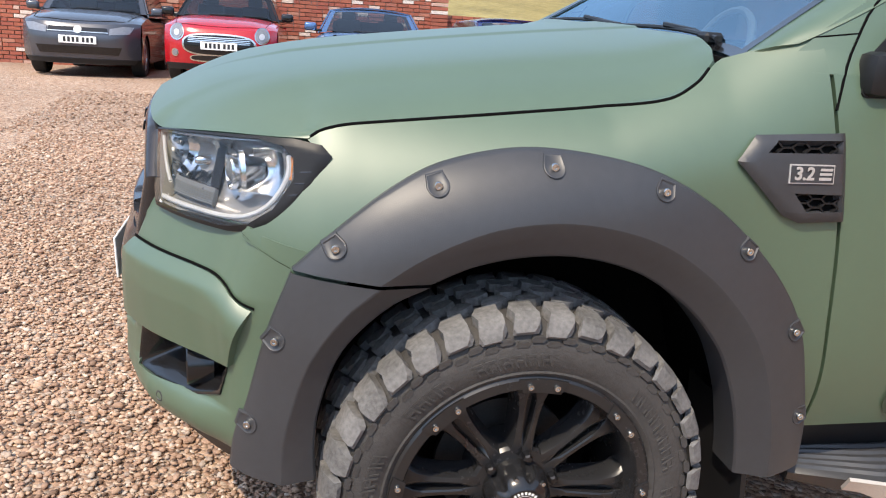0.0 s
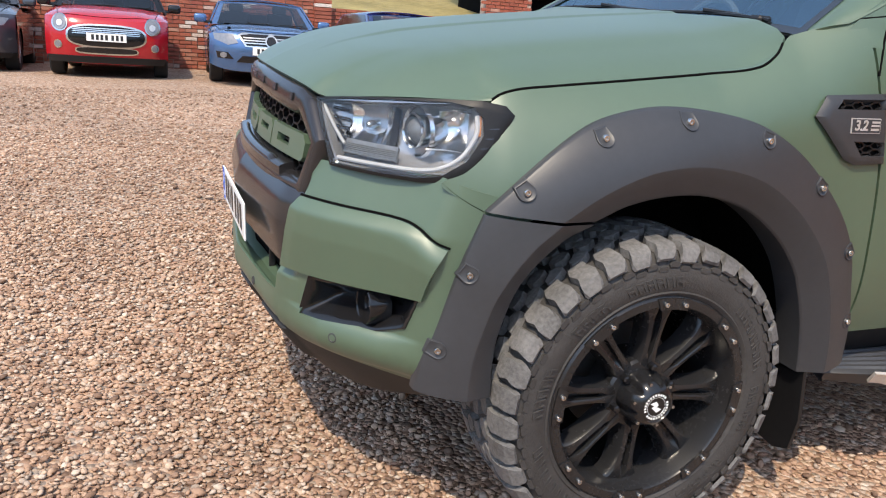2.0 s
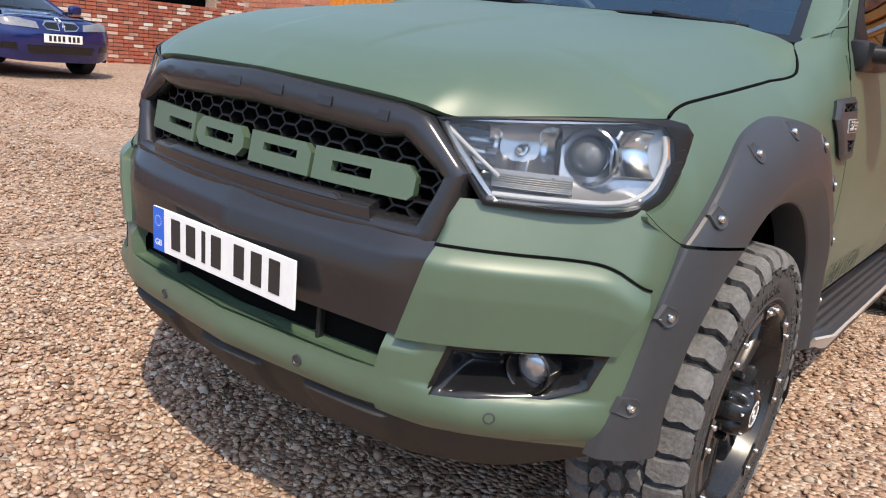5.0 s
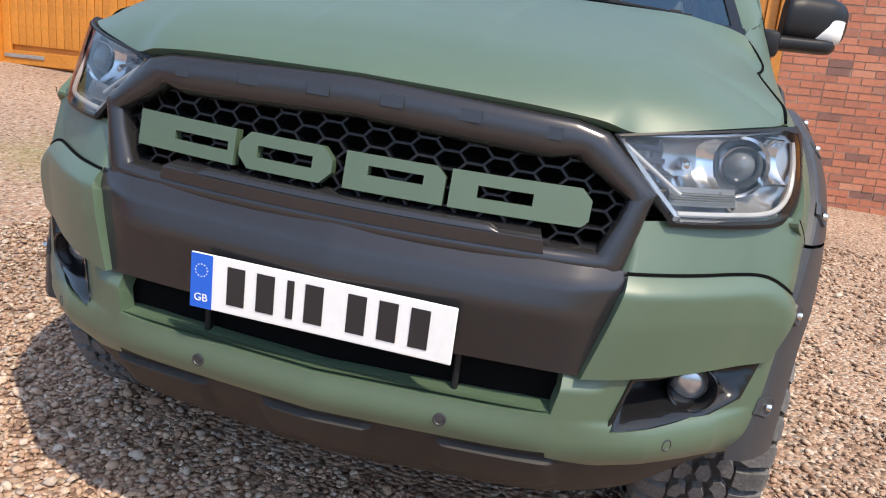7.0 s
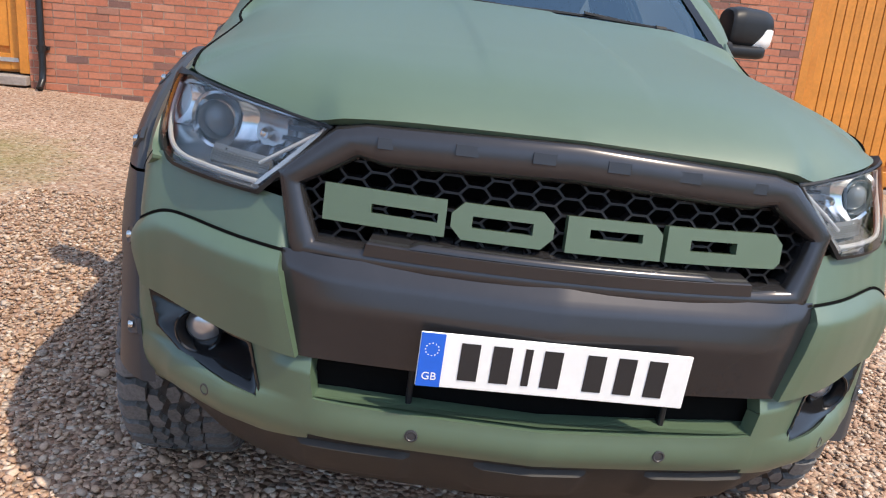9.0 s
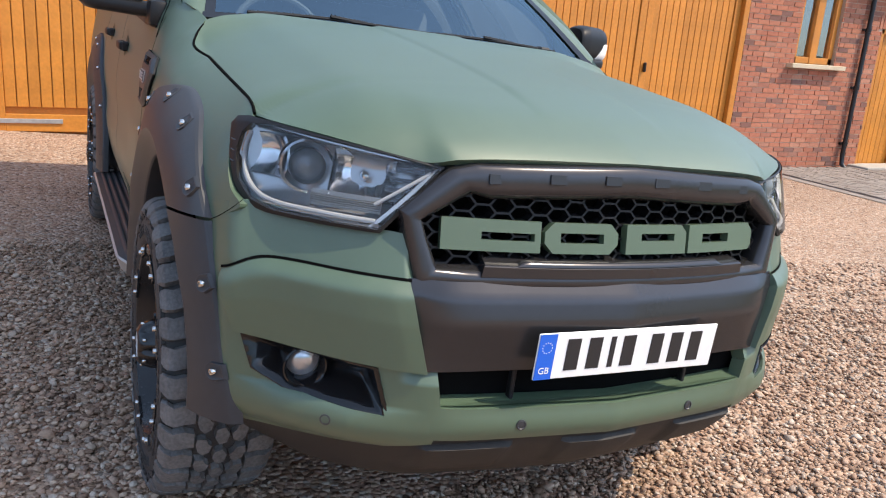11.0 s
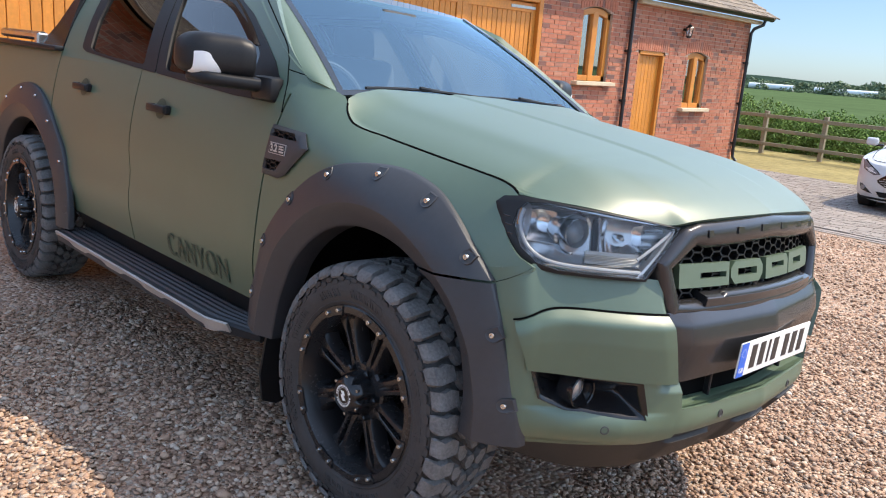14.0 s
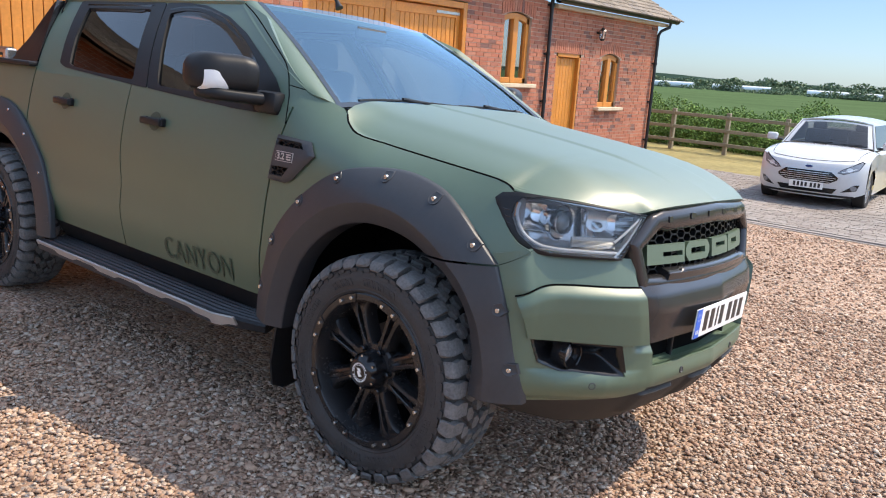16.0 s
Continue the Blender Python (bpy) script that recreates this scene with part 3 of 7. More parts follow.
def make_wheel():
    """Wheel with its outer face towards +y; origin at the tyre's mid plane on the axle."""
    w = new("wheel")
    bm = bmesh.new()
    half = TYRE_W / 2
    prof = [(-0.10, 0.268), (-half + 0.012, 0.285), (-half - 0.004, 0.335), (-half + 0.008, 0.385), (-half + 0.028, 0.404), (-0.08, 0.411), (0.08, 0.411), (half - 0.028, 0.404), (half - 0.008, 0.385), (half + 0.002, 0.362), (half + 0.005, 0.338), (half + 0.002, 0.318), (half - 0.002, 0.306), (half + 0.001, 0.302), (half - 0.004, 0.294), (half - 0.016, 0.283), (0.10, 0.268)]
    lathe(bm, prof, 96, "Y")
    part("tyre", bm, RUBBER, w, "mud-terrain tyre with dusty tread blocks")
    n = 36
    st = 2 * math.pi / n
    wheel_rng = np.random.default_rng(11)
    bm = bmesh.new()

    def rung(a, y, r):
        return bm.verts.new((r * math.cos(a), y, r * math.sin(a)))

    # shoulder lugs: they roll over from the tread down to the sidewall, with hooked flanks
    stations = [(0.070, 0.430, 0.410), (0.096, 0.4295, 0.409), (0.122, 0.426, 0.405), (half - 0.008, 0.417, 0.398), (half + 0.001, 0.404, 0.390), (half + 0.0075, 0.386, 0.380)]
    for k in range(n):
        for e in (1, -1):
            a = k * st + (0.0 if e > 0 else st * 0.5)
            long = k % 2
            cols = []
            for q, (y, hi, lo) in enumerate(stations):
                hook = (0.16, 0.02, 0.12, 0.04, 0.0, 0.05)[q] * st
                wide = (0.68, 0.82, 0.79, 0.85, 0.80, 0.64)[q] * st
                if q == 5 and not long:
                    hi, lo, y = hi + 0.010, lo + 0.008, y - 0.002
                j = wheel_rng.uniform(-0.02, 0.02) * st
                la, ra = a + hook + j, a + hook + wide + j
                inset = 0.05 * st
                yl = y - (0.006 if q == 5 else 0.0)
                cols.append((rung(la, e * yl, lo), rung(la + inset, e * y, hi), rung(ra - inset, e * y, hi), rung(ra, e * yl, lo)))
            for c, d in zip(cols, cols[1:]):
                for j in range(3):
                    bm.faces.new((c[j], c[j + 1], d[j + 1], d[j]))
            bm.faces.new(cols[0])
            bm.faces.new(cols[-1])

    def lug(pts, r0=0.405, r1=TYRE_R):
        ca, cy = sum(p[0] for p in pts) / len(pts), sum(p[1] for p in pts) / len(pts)
        lo = [rung(a, y, r0) for a, y in pts]
        hi = [rung(lerp(a, ca, 0.09), lerp(y, cy, 0.09), r1) for a, y in pts]
        bm.faces.new(hi)
        for q in range(len(lo)):
            bm.faces.new((lo[q], lo[(q + 1) % len(lo)], hi[(q + 1) % len(lo)], hi[q]))

    # interlocking inner blocks in two hooked rows and a chain of small ones between
    for k in range(n):
        a = k * st
        for e in (1, -1):
            b = a + (0.42 * st if e > 0 else 0.92 * st)
            lug([(b, e * 0.064), (b + 0.30 * st, e * 0.067), (b + 0.62 * st, e * 0.060), (b + 0.84 * st, e * 0.046), (b + 0.70 * st, e * 0.028), (b + 0.40 * st, e * 0.022), (b + 0.26 * st, e * 0.034), (b + 0.04 * st, e * 0.040)])
        lug([(a + 0.10 * st, 0.016), (a + 0.46 * st, 0.020), (a + 0.82 * st, 0.006), (a + 0.72 * st, -0.014), (a + 0.34 * st, -0.020), (a, -0.006)])
    bmesh.ops.recalc_face_normals(bm, faces=bm.faces[:])
    part("tread", bm, TREAD, w, "dusty lugged tread", smooth=True, angle=24)
    # moulded sidewall: notched band under the lugs and the wording as plain slanted bars
    bm = bmesh.new()

    def raised(corners, lift=0.003, base=half):
        lo = [bm.verts.new((r * math.cos(a), base - 0.004, r * math.sin(a))) for a, r in corners]
        hi = [bm.verts.new((r * math.cos(a), base + 0.004 + lift, r * math.sin(a))) for a, r in corners]
        bm.faces.new(hi)
        for q in range(len(lo)):
            p = (q + 1) % len(lo)
            bm.faces.new((lo[q], lo[p], hi[p], hi[q]))

    for start, count in ((58, 4), (86, 6), (18, 5), (236, 6), (268, 4), (196, 5), (150, 8), (326, 8)):
        for j in range(count):
            a = radians(start) + j * 0.083
            lean = 0.014
            # each mark is an open frame of thin ridges
            r0, r1, wd, t = 0.320, 0.347, 0.052, 0.011
            raised([(a + lean, r0), (a + lean + t, r0), (a + t - lean, r1), (a - lean, r1)], 0.0022)
            raised([(a + lean + wd, r0), (a + lean + wd + t, r0), (a + wd + t - lean, r1), (a + wd - lean, r1)], 0.0022)
            raised([(a - lean * 0.8 + t, r1 - 0.005), (a - lean * 0.8 + wd, r1 - 0.005), (a - lean + wd, r1), (a - lean + t, r1)], 0.0022)
            if (j + start) % 3:
                raised([(a + lean * 0.1 + t, 0.331), (a + lean * 0.1 + wd, 0.331), (a + wd, 0.3355), (a + t, 0.3355)], 0.0022)
    for j in range(n * 2):
        a = j * st / 2 + 0.02
        up = 0.010 * (j % 2)
        raised([(a, 0.361 + up), (a + 0.36 * st, 0.361 + up), (a + 0.44 * st, 0.368 + up), (a + 0.36 * st, 0.374 + up), (a + 0.06 * st, 0.374 + up), (a - 0.03 * st, 0.367 + up)], 0.0025, half - 0.003)
    bmesh.ops.recalc_face_normals(bm, faces=bm.faces[:])
    tagged(part("sidewall_relief", bm, RUBBER, w, smooth=False), "raised moulded bars", kind="stuff")
    # rim: lip, deep barrel, back
    bm = bmesh.new()
    f = half - 0.012
    lathe(bm, [(f - 0.02, 0.293), (f + 0.006, 0.292), (f + 0.011, 0.286), (f + 0.011, 0.266), (f + 0.006, 0.262), (f - 0.012, 0.260), (f - 0.020, 0.254), (f - 0.10, 0.246), (f - 0.16, 0.238), (f - 0.24, 0.244)], 96, "Y")
    part("rim", bm, RIM, w)
    bm = bmesh.new()
    lathe(bm, [(f - 0.245, 0.25), (f - 0.245, 0.02)], 32, "Y")
    part("barrel_back", bm, VOID, w)
    bm = bmesh.new()
    lathe(bm, [(f - 0.17, 0.160), (f - 0.15, 0.160), (f - 0.15, 0.085), (f - 0.12, 0.080), (f - 0.12, 0.02)], 48, "Y")
    part("brake_disc", bm, BRAKE, w)
    # eight grooved spokes that widen to the barrel
    base = 0.0
    for k in range(8):
        base = k * math.pi / 4 + radians(22.5)
        bm = bmesh.new()
        rings = []
        for t in np.linspace(0, 1, 15):
            r = lerp(0.070, 0.254, t)
            wd = smooth_curve((0.070, 0.095, 0.125, 0.165, 0.205, 0.235, 0.254), (0.036, 0.0295, 0.0255, 0.0265, 0.0315, 0.0415, 0.057), r)
            top = f - smooth_curve((0.070, 0.10, 0.15, 0.20, 0.235, 0.254), (0.040, 0.036, 0.034, 0.033, 0.033, 0.038), r)
            open_ = min(1.0, max(0.0, (r - 0.098) / 0.02)) * min(1.0, max(0.0, (0.250 - r) / 0.03))
            g = lerp(0.004, 0.0125, t) * max(0.05, open_)
            d = 0.024 * open_
            ring = []
            for dx, y in ((-wd - 0.006, top - 0.055), (-wd, top - 0.012), (-wd * 0.82, top - 0.003), (-g - 0.004, top), (-g, top - 0.002), (-g * 0.7, top - d), (g * 0.7, top - d), (g, top - 0.002), (g + 0.004, top), (wd * 0.82, top - 0.003), (wd, top - 0.012), (wd + 0.006, top - 0.055)):
                rr = r - 0.10 * dx * dx / max(0.05, r) * 4
                ring.append(bm.verts.new((rr * math.cos(base) - dx * math.sin(base), y, rr * math.sin(base) + dx * math.cos(base))))
            rings.append(ring)
        for q in range(len(rings) - 1):
            for j in range(12):
                bm.faces.new((rings[q][j], rings[q + 1][j], rings[q + 1][(j + 1) % 12], rings[q][(j + 1) % 12]))
        bm.faces.new(rings[0])
        bm.faces.new(rings[-1])
        bmesh.ops.recalc_face_normals(bm, faces=bm.faces[:])
        part("spoke", bm, RIM, w, angle=40)
        # lip plate with a pair of rivets
        bm = bmesh.new()
        a0 = base
        arc = [(lerp(a0 - 0.155, a0 + 0.155, t), 0.259) for t in np.linspace(0, 1, 6)]
        top = [(lerp(a0 + 0.185, a0 - 0.185, t), 0.289) for t in np.linspace(0, 1, 6)]
        prism(bm, [(r * math.cos(a), r * math.sin(a)) for a, r in arc + top], 0.007, lambda a, b, c: (a, f + 0.008 + c, b))
        part("lip_plate", bm, RIM, w)
        for e in (-1, 1):
            b = part("rivet", bolt_bm(0.0072), CHROME, w)
            a = a0 + e * 0.105
            b.matrix_local = Matrix.Translation((0.274 * math.cos(a), f + 0.017, 0.274 * math.sin(a)))
    # hub: a boss, a scalloped cap and its round emblem
    bm = bmesh.new()
    lathe(bm, [(f - 0.14, 0.100), (f - 0.048, 0.100), (f - 0.040, 0.094), (f - 0.038, 0.070)], 48, "Y")
    part("hub_boss", bm, RIM, w)
    bm = bmesh.new()
    rows = [(f - 0.045, 0.074, 0.0), (f - 0.020, 0.073, 0.010), (f + 0.000, 0.070, 0.016), (f + 0.014, 0.065, 0.012), (f + 0.026, 0.058, 0.004), (f + 0.034, 0.049, 0.0), (f + 0.037, 0.043, 0.0), (f + 0.034, 0.041, 0.0), (f + 0.034, 0.0008, 0.0)]
    rings = []
    for h, r, dent in rows:
        rings.append([bm.verts.new(((r - dent * max(0.0, math.cos(6 * q)) ** 3) * math.cos(q), h, (r - dent * max(0.0, math.cos(6 * q)) ** 3) * math.sin(q))) for q in np.linspace(0, 2 * math.pi, 72, endpoint=False)])
    for c, d in zip(rings, rings[1:]):
        for q in range(72):
            bm.faces.new((c[q], c[(q + 1) % 72], d[(q + 1) % 72], d[q]))
    bmesh.ops.recalc_face_normals(bm, faces=bm.faces[:])
    part("hub_cap", bm, HUB_BLACK, w, "satin black scalloped hub cap", angle=50)
    bm = bmesh.new()
    for j in range(26):
        if j % 13 == 12:
            continue
        a = j * 2 * math.pi / 26
        box(bm, 0.0335 * math.cos(a), f + 0.0345, 0.0335 * math.sin(a), 0.0058, 0.001, 0.0046, 0, pose(0, 0, 0, 0, -math.degrees(a), 0))
    lathe(bm, [(f + 0.0343, 0.0272), (f + 0.035, 0.0268), (f + 0.0343, 0.0262)], 40, "Y")
    prism(bm, [(-0.010, -0.010), (0.002, -0.013), (0.011, 0.002), (0.004, 0.003), (0.012, 0.012), (-0.002, 0.012), (-0.006, 0.002), (0.0, 0.0)], 0.001, lambda a, b, c: (1.25 * a, f + 0.0342 + c, 1.25 * b))
    part("cap_emblem", bm, PLATE_WHITE, w, smooth=False)
    for j in range(6):
        a = j * math.pi / 3 + math.pi / 6
        b = part("cap_screw", bolt_bm(0.0050), CHROME, w)
        b.matrix_local = Matrix.Translation((0.0625 * math.cos(a), f + 0.020, 0.0625 * math.sin(a)))
        a = j * math.pi / 3
        bm = bmesh.new()
        lathe(bm, [(f - 0.045, 0.011), (f - 0.018, 0.011), (f - 0.014, 0.007), (f - 0.014, 0.0005)], 6, "Y", (0.084 * math.cos(a), 0, 0.084 * math.sin(a)))
        part("wheel_nut", bm, GLOSS_BLACK, w)
    return w


wheel = make_wheel()
wheel.parent = truck
Y_MID = 0.960 - TYRE_W / 2
wheel.matrix_local = Matrix.Translation((0, Y_MID, HUB_Z)) @ pose(0, 0, 0, 0, 18, 0)
for wx, s, a in ((0, -1, 2), (REAR_X, 1, 17), (REAR_X, -1, -9)):
    c = copy_thing(wheel, Matrix.Translation((wx, s * Y_MID, HUB_Z)) @ (pose(0, 0, 0, 0, a, 0) if s > 0 else pose(0, 0, 0, 0, a, 180)))


# ---- front end ----
def front_place(y, z, lift=0.0):
    """A place on the nose between bonnet and lower lip, pushed out by lift."""
    dx = (plan_x(abs(y) + 0.01) - plan_x(max(0, abs(y) - 0.01))) / 0.02
    n = Vector((1.0, -dx * (1 if y >= 0 else -1))).normalized()
    x = plan_x(y)
    if z < 0.56:
        x -= 0.06 * ((0.56 - z) / 0.1) ** 2
    if z > 0.86:
        x -= lerp(0.42, 0.33, min(1.0, max(0.0, (abs(y) - 0.70) / 0.14))) * (z - 0.86)
    return x + n.x * lift, y + n.y * lift, z


FOG = [(0.585, 0.683), (0.826, 0.705), (0.800, 0.628), (0.740, 0.600), (0.556, 0.580)]


def inside(poly, y, z):
    """How far a place lies within a convex outline."""
    best = 9.0
    n = len(poly)
    area = sum(poly[i][0] * poly[(i + 1) % n][1] - poly[(i + 1) % n][0] * poly[i][1] for i in range(n))
    for i in range(n):
        (xa, ya), (xb, yb) = poly[i], poly[(i + 1) % n]
        d = ((xb - xa) * (z - ya) - (yb - ya) * (y - xa)) / math.hypot(xb - xa, yb - ya)
        best = min(best, d if area > 0 else -d)
    return best


for s in (1, -1):
    def skin(y, z, s=s):
        lift = 0.0
        # the lower lip stands out as a rounded roll
        if z < 0.60:
            roll = max(0.0, 1 - ((z - 0.545) / 0.052) ** 2)
            lift = 0.022 * math.sqrt(roll) * min(1.0, max(0.0, (y - 0.46) / 0.16)) ** 1.5 * min(1.0, max(0.0, (0.85 - y) / 0.10))
        # the inner edge tucks in behind the centre panel
        tuck = min(1.0, max(0.0, (0.540 - y) / 0.025)) * min(1.0, max(0.0, (z - 0.66) / 0.06)) * min(1.0, max(0.0, (0.945 - z) / 0.025))
        lift -= 0.034 * tuck
        x, yy, zz = front_place(y, z, lift)
        return x, s * yy, zz

    outline = [(0.452, 0.515), (0.56, 0.492), (0.842, 0.472), (0.872, 0.70), (0.902, 0.93), (0.890, 0.960), (0.862, 0.984), (0.825, 0.996), (0.515, 0.978), (0.446, 0.60)]
    bm = sheet(outline, [FOG], skin, (0.6, s * 0.6, 0), 0.0055, 0.035)
    bump = part("bumper_corner", bm, GREEN, truck, angle=55.0)
    # dark joint between bumper and wing
    def wing_joint(u, v, s=s):
        x, z = along([(0.588, 0.998), (0.560, 0.972), (0.522, 0.947), (0.488, 0.930)], u)
        return x + 0.0016 * (1 - 2 * v), s * (side_y(x, z) + 0.0045), z + 0.0016 * (1 - 2 * v)
    part("panel_gap", ruled(12, 1, wing_joint, (0, s, 0)), VOID, bump)
    # raised block with a rolled top edge and a crisp outer end
    def raised_block(u, v, s=s):
        y0, z0 = along([(0.533, 0.886), (0.66, 0.886), (0.74, 0.886), (0.795, 0.880), (0.836, 0.861), (0.866, 0.836)], u)
        y1, z1 = lerp(0.484, 0.840, u), lerp(0.690, 0.706, u)
        w = v ** 1.4
        y, z = lerp(y0, y1, w), lerp(z0, z1, w)
        d = w * math.hypot(y1 - y0, z1 - z0)
        a = min(1.0, d / 0.042)
        lift = 0.004 + 0.019 * (1 - (1 - a) ** 2.2) - 0.010 * max(0.0, (w - 0.45) / 0.55)
        lift *= min(1.0, 0.8 + 2 * u)
        x, yy, zz = front_place(y, z, lift)
        return x, s * yy, zz
    part("bumper_block", ruled(64, 30, raised_block, (0.6, s * 0.6, 0), 0.03), GREEN, truck, angle=40)
    def joint(u, v, s=s):
        y, z = along([(0.530, 0.8895), (0.66, 0.8895), (0.74, 0.8895), (0.797, 0.8835), (0.838, 0.8645), (0.868, 0.840)], u)
        x, yy, zz = front_place(y, z + 0.0030 * (1 - 2 * v), 0.0025)
        return x, s * yy, zz
    part("panel_gap", ruled(60, 1, joint, (0.6, s * 0.6, 0)), VOID, bump)
    # dark recess with the fog lamp
    def pocket(y, z, s=s):
        d = inside(FOG, y, z)
        x, yy, zz = front_place(y, z, 0.004 - 0.075 * min(1.0, max(0.0, d / 0.045)))
        return x, s * yy, zz
    grown = [(0.578, 0.688), (0.832, 0.711), (0.806, 0.624), (0.742, 0.594), (0.548, 0.574)]
    bz = part("fog_lamp_bezel", sheet(grown, [], pocket, (0.6, s * 0.6, 0), 0.008, 0.01), GLOSS_BLACK, truck, "gloss black fog lamp surround", angle=60)
    fx, fy, fz = front_place(0.722, 0.650, -0.030)
    aim = Vector((0.99, s * 0.10, 0)).to_track_quat("X", "Z").to_matrix().to_4x4()
    bm = bmesh.new()
    lathe(bm, [(-0.03, 0.050), (0.024, 0.050), (0.027, 0.047), (0.024, 0.044), (-0.012, 0.038)], 36, "X")
    r = part("fog_lamp_ring", bm, GLOSS_BLACK, bz)
    bm = bmesh.new()
    lathe(bm, [(-0.014, 0.039), (-0.006, 0.036), (0.002, 0.026), (0.006, 0.012), (0.007, 0.0005)], 28, "X")
    l = part("fog_lamp_lens", bm, FOG_LENS, bz, "round fog lamp lens")
    for o in (r, l):
        o.matrix_local = Matrix.Translation((fx, s * fy, fz)) @ aim
    # parking sensors
    for py, pz, up in ((0.660, 0.553, 0.018), (0.25, 0.563, 0.004)):
        x, yy, zz = front_place(py, pz, up)
        dx = (plan_x(py + 0.02) - plan_x(py - 0.02)) / 0.04
        bm = bmesh.new()
        lathe(bm, [(-0.004, 0.013), (0.002, 0.013), (0.003, 0.010), (0.001, 0.0085), (0.002, 0.0005)], 20, "X")
        sn = part("parking_sensor", bm, PLASTIC, truck)
        sn.matrix_local = Matrix.Translation((x + 0.002, s * yy, zz)) @ Vector((1, -dx * s, 0)).to_track_quat("X", "Z").to_matrix().to_4x4()

# lower green bar between the corners, and the intake above it
part("lower_bumper_bar", ruled(48, 10, lambda u, v: (lambda p: (p[0] + 0.006 * math.sin(math.pi * min(1, v * 1.2)) * (1 - abs(2 * u - 1) ** 6) - (0.06 if v > 0.99 else 0), p[1], p[2]))(front_place(lerp(-0.47, 0.47, u), lerp(0.522, 0.612, v) + 0.008 * abs(2 * u - 1) ** 6)), (1, 0, 0), 0.05), GREEN, truck)
part("intake_floor", ruled(30, 3, lambda u, v: (plan_x(0.45 * (2 * u - 1)) - 0.005 - 0.035 * v, 0.45 * (2 * u - 1), 0.612 - 0.006 * v), (0, 0, 1)), GREEN, truck)
# curved near-black sheet standing in for the shade inside the intake
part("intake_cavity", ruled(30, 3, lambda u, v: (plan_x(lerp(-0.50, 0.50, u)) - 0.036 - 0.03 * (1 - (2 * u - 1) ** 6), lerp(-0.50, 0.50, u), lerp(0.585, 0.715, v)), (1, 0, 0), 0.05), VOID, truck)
for y in (-0.26, 0.26):
    part("intake_bar", block(0.855, y, 0.655, 0.02, 0.012, 0.11, 0.003), BLACK, truck)


def panel_at(u, v):
    z = lerp(0.690, 0.892, v)
    half = lerp(0.490, 0.540, v)
    y = half * (2 * u - 1)
    x = front_place(y, z)[0]
    k = z - 0.805
    x += (0.008 + 0.20 * k - 0.47 * 0.5 * (k + math.sqrt(k * k + 0.007**2))) * (1 - abs(2 * u - 1) ** 10) - 0.004 * abs(2 * u - 1) ** 10
    return x, y, z


part("bumper_centre_panel", ruled(60, 22, panel_at, (1, 0, 0), 0.03), GUNMETAL, truck, "dark gunmetal bumper centre panel")
# skid plate under the nose
def skid(u, v):
    y = lerp(-0.865, 0.865, u)
    e = max(0.0, (abs(y) - 0.60) / 0.265)
    z = lerp(0.528 - 0.030 * e, 0.375 + 0.055 * e**1.5, v) - 0.02 * max(0.0, 1 - (y / 0.72) ** 2) * v
    x = plan_x(y) - 0.018 - 0.008 * e - (0.13 - 0.05 * e) * v ** 1.4
    y *= 1 - 0.05 * e * v
    for c in (-0.36, 0.0, 0.36):
        d = abs(y - c)
        if d < 0.12:
            x += 0.016 * min(1.0, (0.12 - d) / 0.02) * (1.0 if 0.15 < v < 0.75 else 0.0)
    return x, y, z
part("skid_plate", ruled(120, 16, skid, (1, 0, -0.3), 0.02), SKID, truck)
# plain block for the chassis; its near-black holds the shade underneath
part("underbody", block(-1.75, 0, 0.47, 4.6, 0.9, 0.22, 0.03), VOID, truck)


# ---- grille ----
def bow(y, z):
    """The grille leans back towards its top and bows to its sides."""
    return 0.882 - 0.24 * y * y - 0.16 * (z - 0.90)


OUT = [(-0.455, 1.125), (-0.40, 1.140), (0, 1.158), (0.40, 1.140), (0.455, 1.125), (0.556, 1.030), (0.545, 0.985), (0.522, 0.880), (0, 0.880), (-0.522, 0.880), (-0.545, 0.985), (-0.556, 1.030)]
INN = [(-0.405, 1.075), (-0.36, 1.066), (0, 1.082), (0.36, 1.066), (0.405, 1.075), (0.506, 1.012), (0.495, 0.975), (0.470, 0.915), (0, 0.918), (-0.470, 0.915), (-0.495, 0.975), (-0.506, 1.012)]


def dense(pts, n=6):
    return [(lerp(pts[i][0], pts[(i + 1) % len(pts)][0], k / n), lerp(pts[i][1], pts[(i + 1) % len(pts)][1], k / n)) for i in range(len(pts)) for k in range(n)]


bm = bmesh.new()
loops = []
od, idn = dense(OUT), dense(INN)
for t, lift in ((0.0, -0.045), (0.0, -0.006), (0.04, 0.003), (0.12, 0.009), (0.30, 0.012), (0.62, 0.011), (0.80, 0.007), (0.95, -0.003), (1.02, -0.014), (1.05, -0.030), (1.06, -0.07)):
    loops.append([bm.verts.new((bow(y, z) + lift, y, z)) for y, z in ((lerp(a, c, t), lerp(b, d, t)) for (a, b), (c, d) in zip(od, idn))])
for a, b in zip(loops, loops[1:]):
    for i in range(len(a)):
        bm.faces.new((a[i], a[(i + 1) % len(a)], b[(i + 1) % len(a)], b[i]))
orient(bm, (1, 0, 0))
frame_part = part("grille_frame", bm, GUNMETAL, truck, "dark gunmetal grille surround", angle=38)
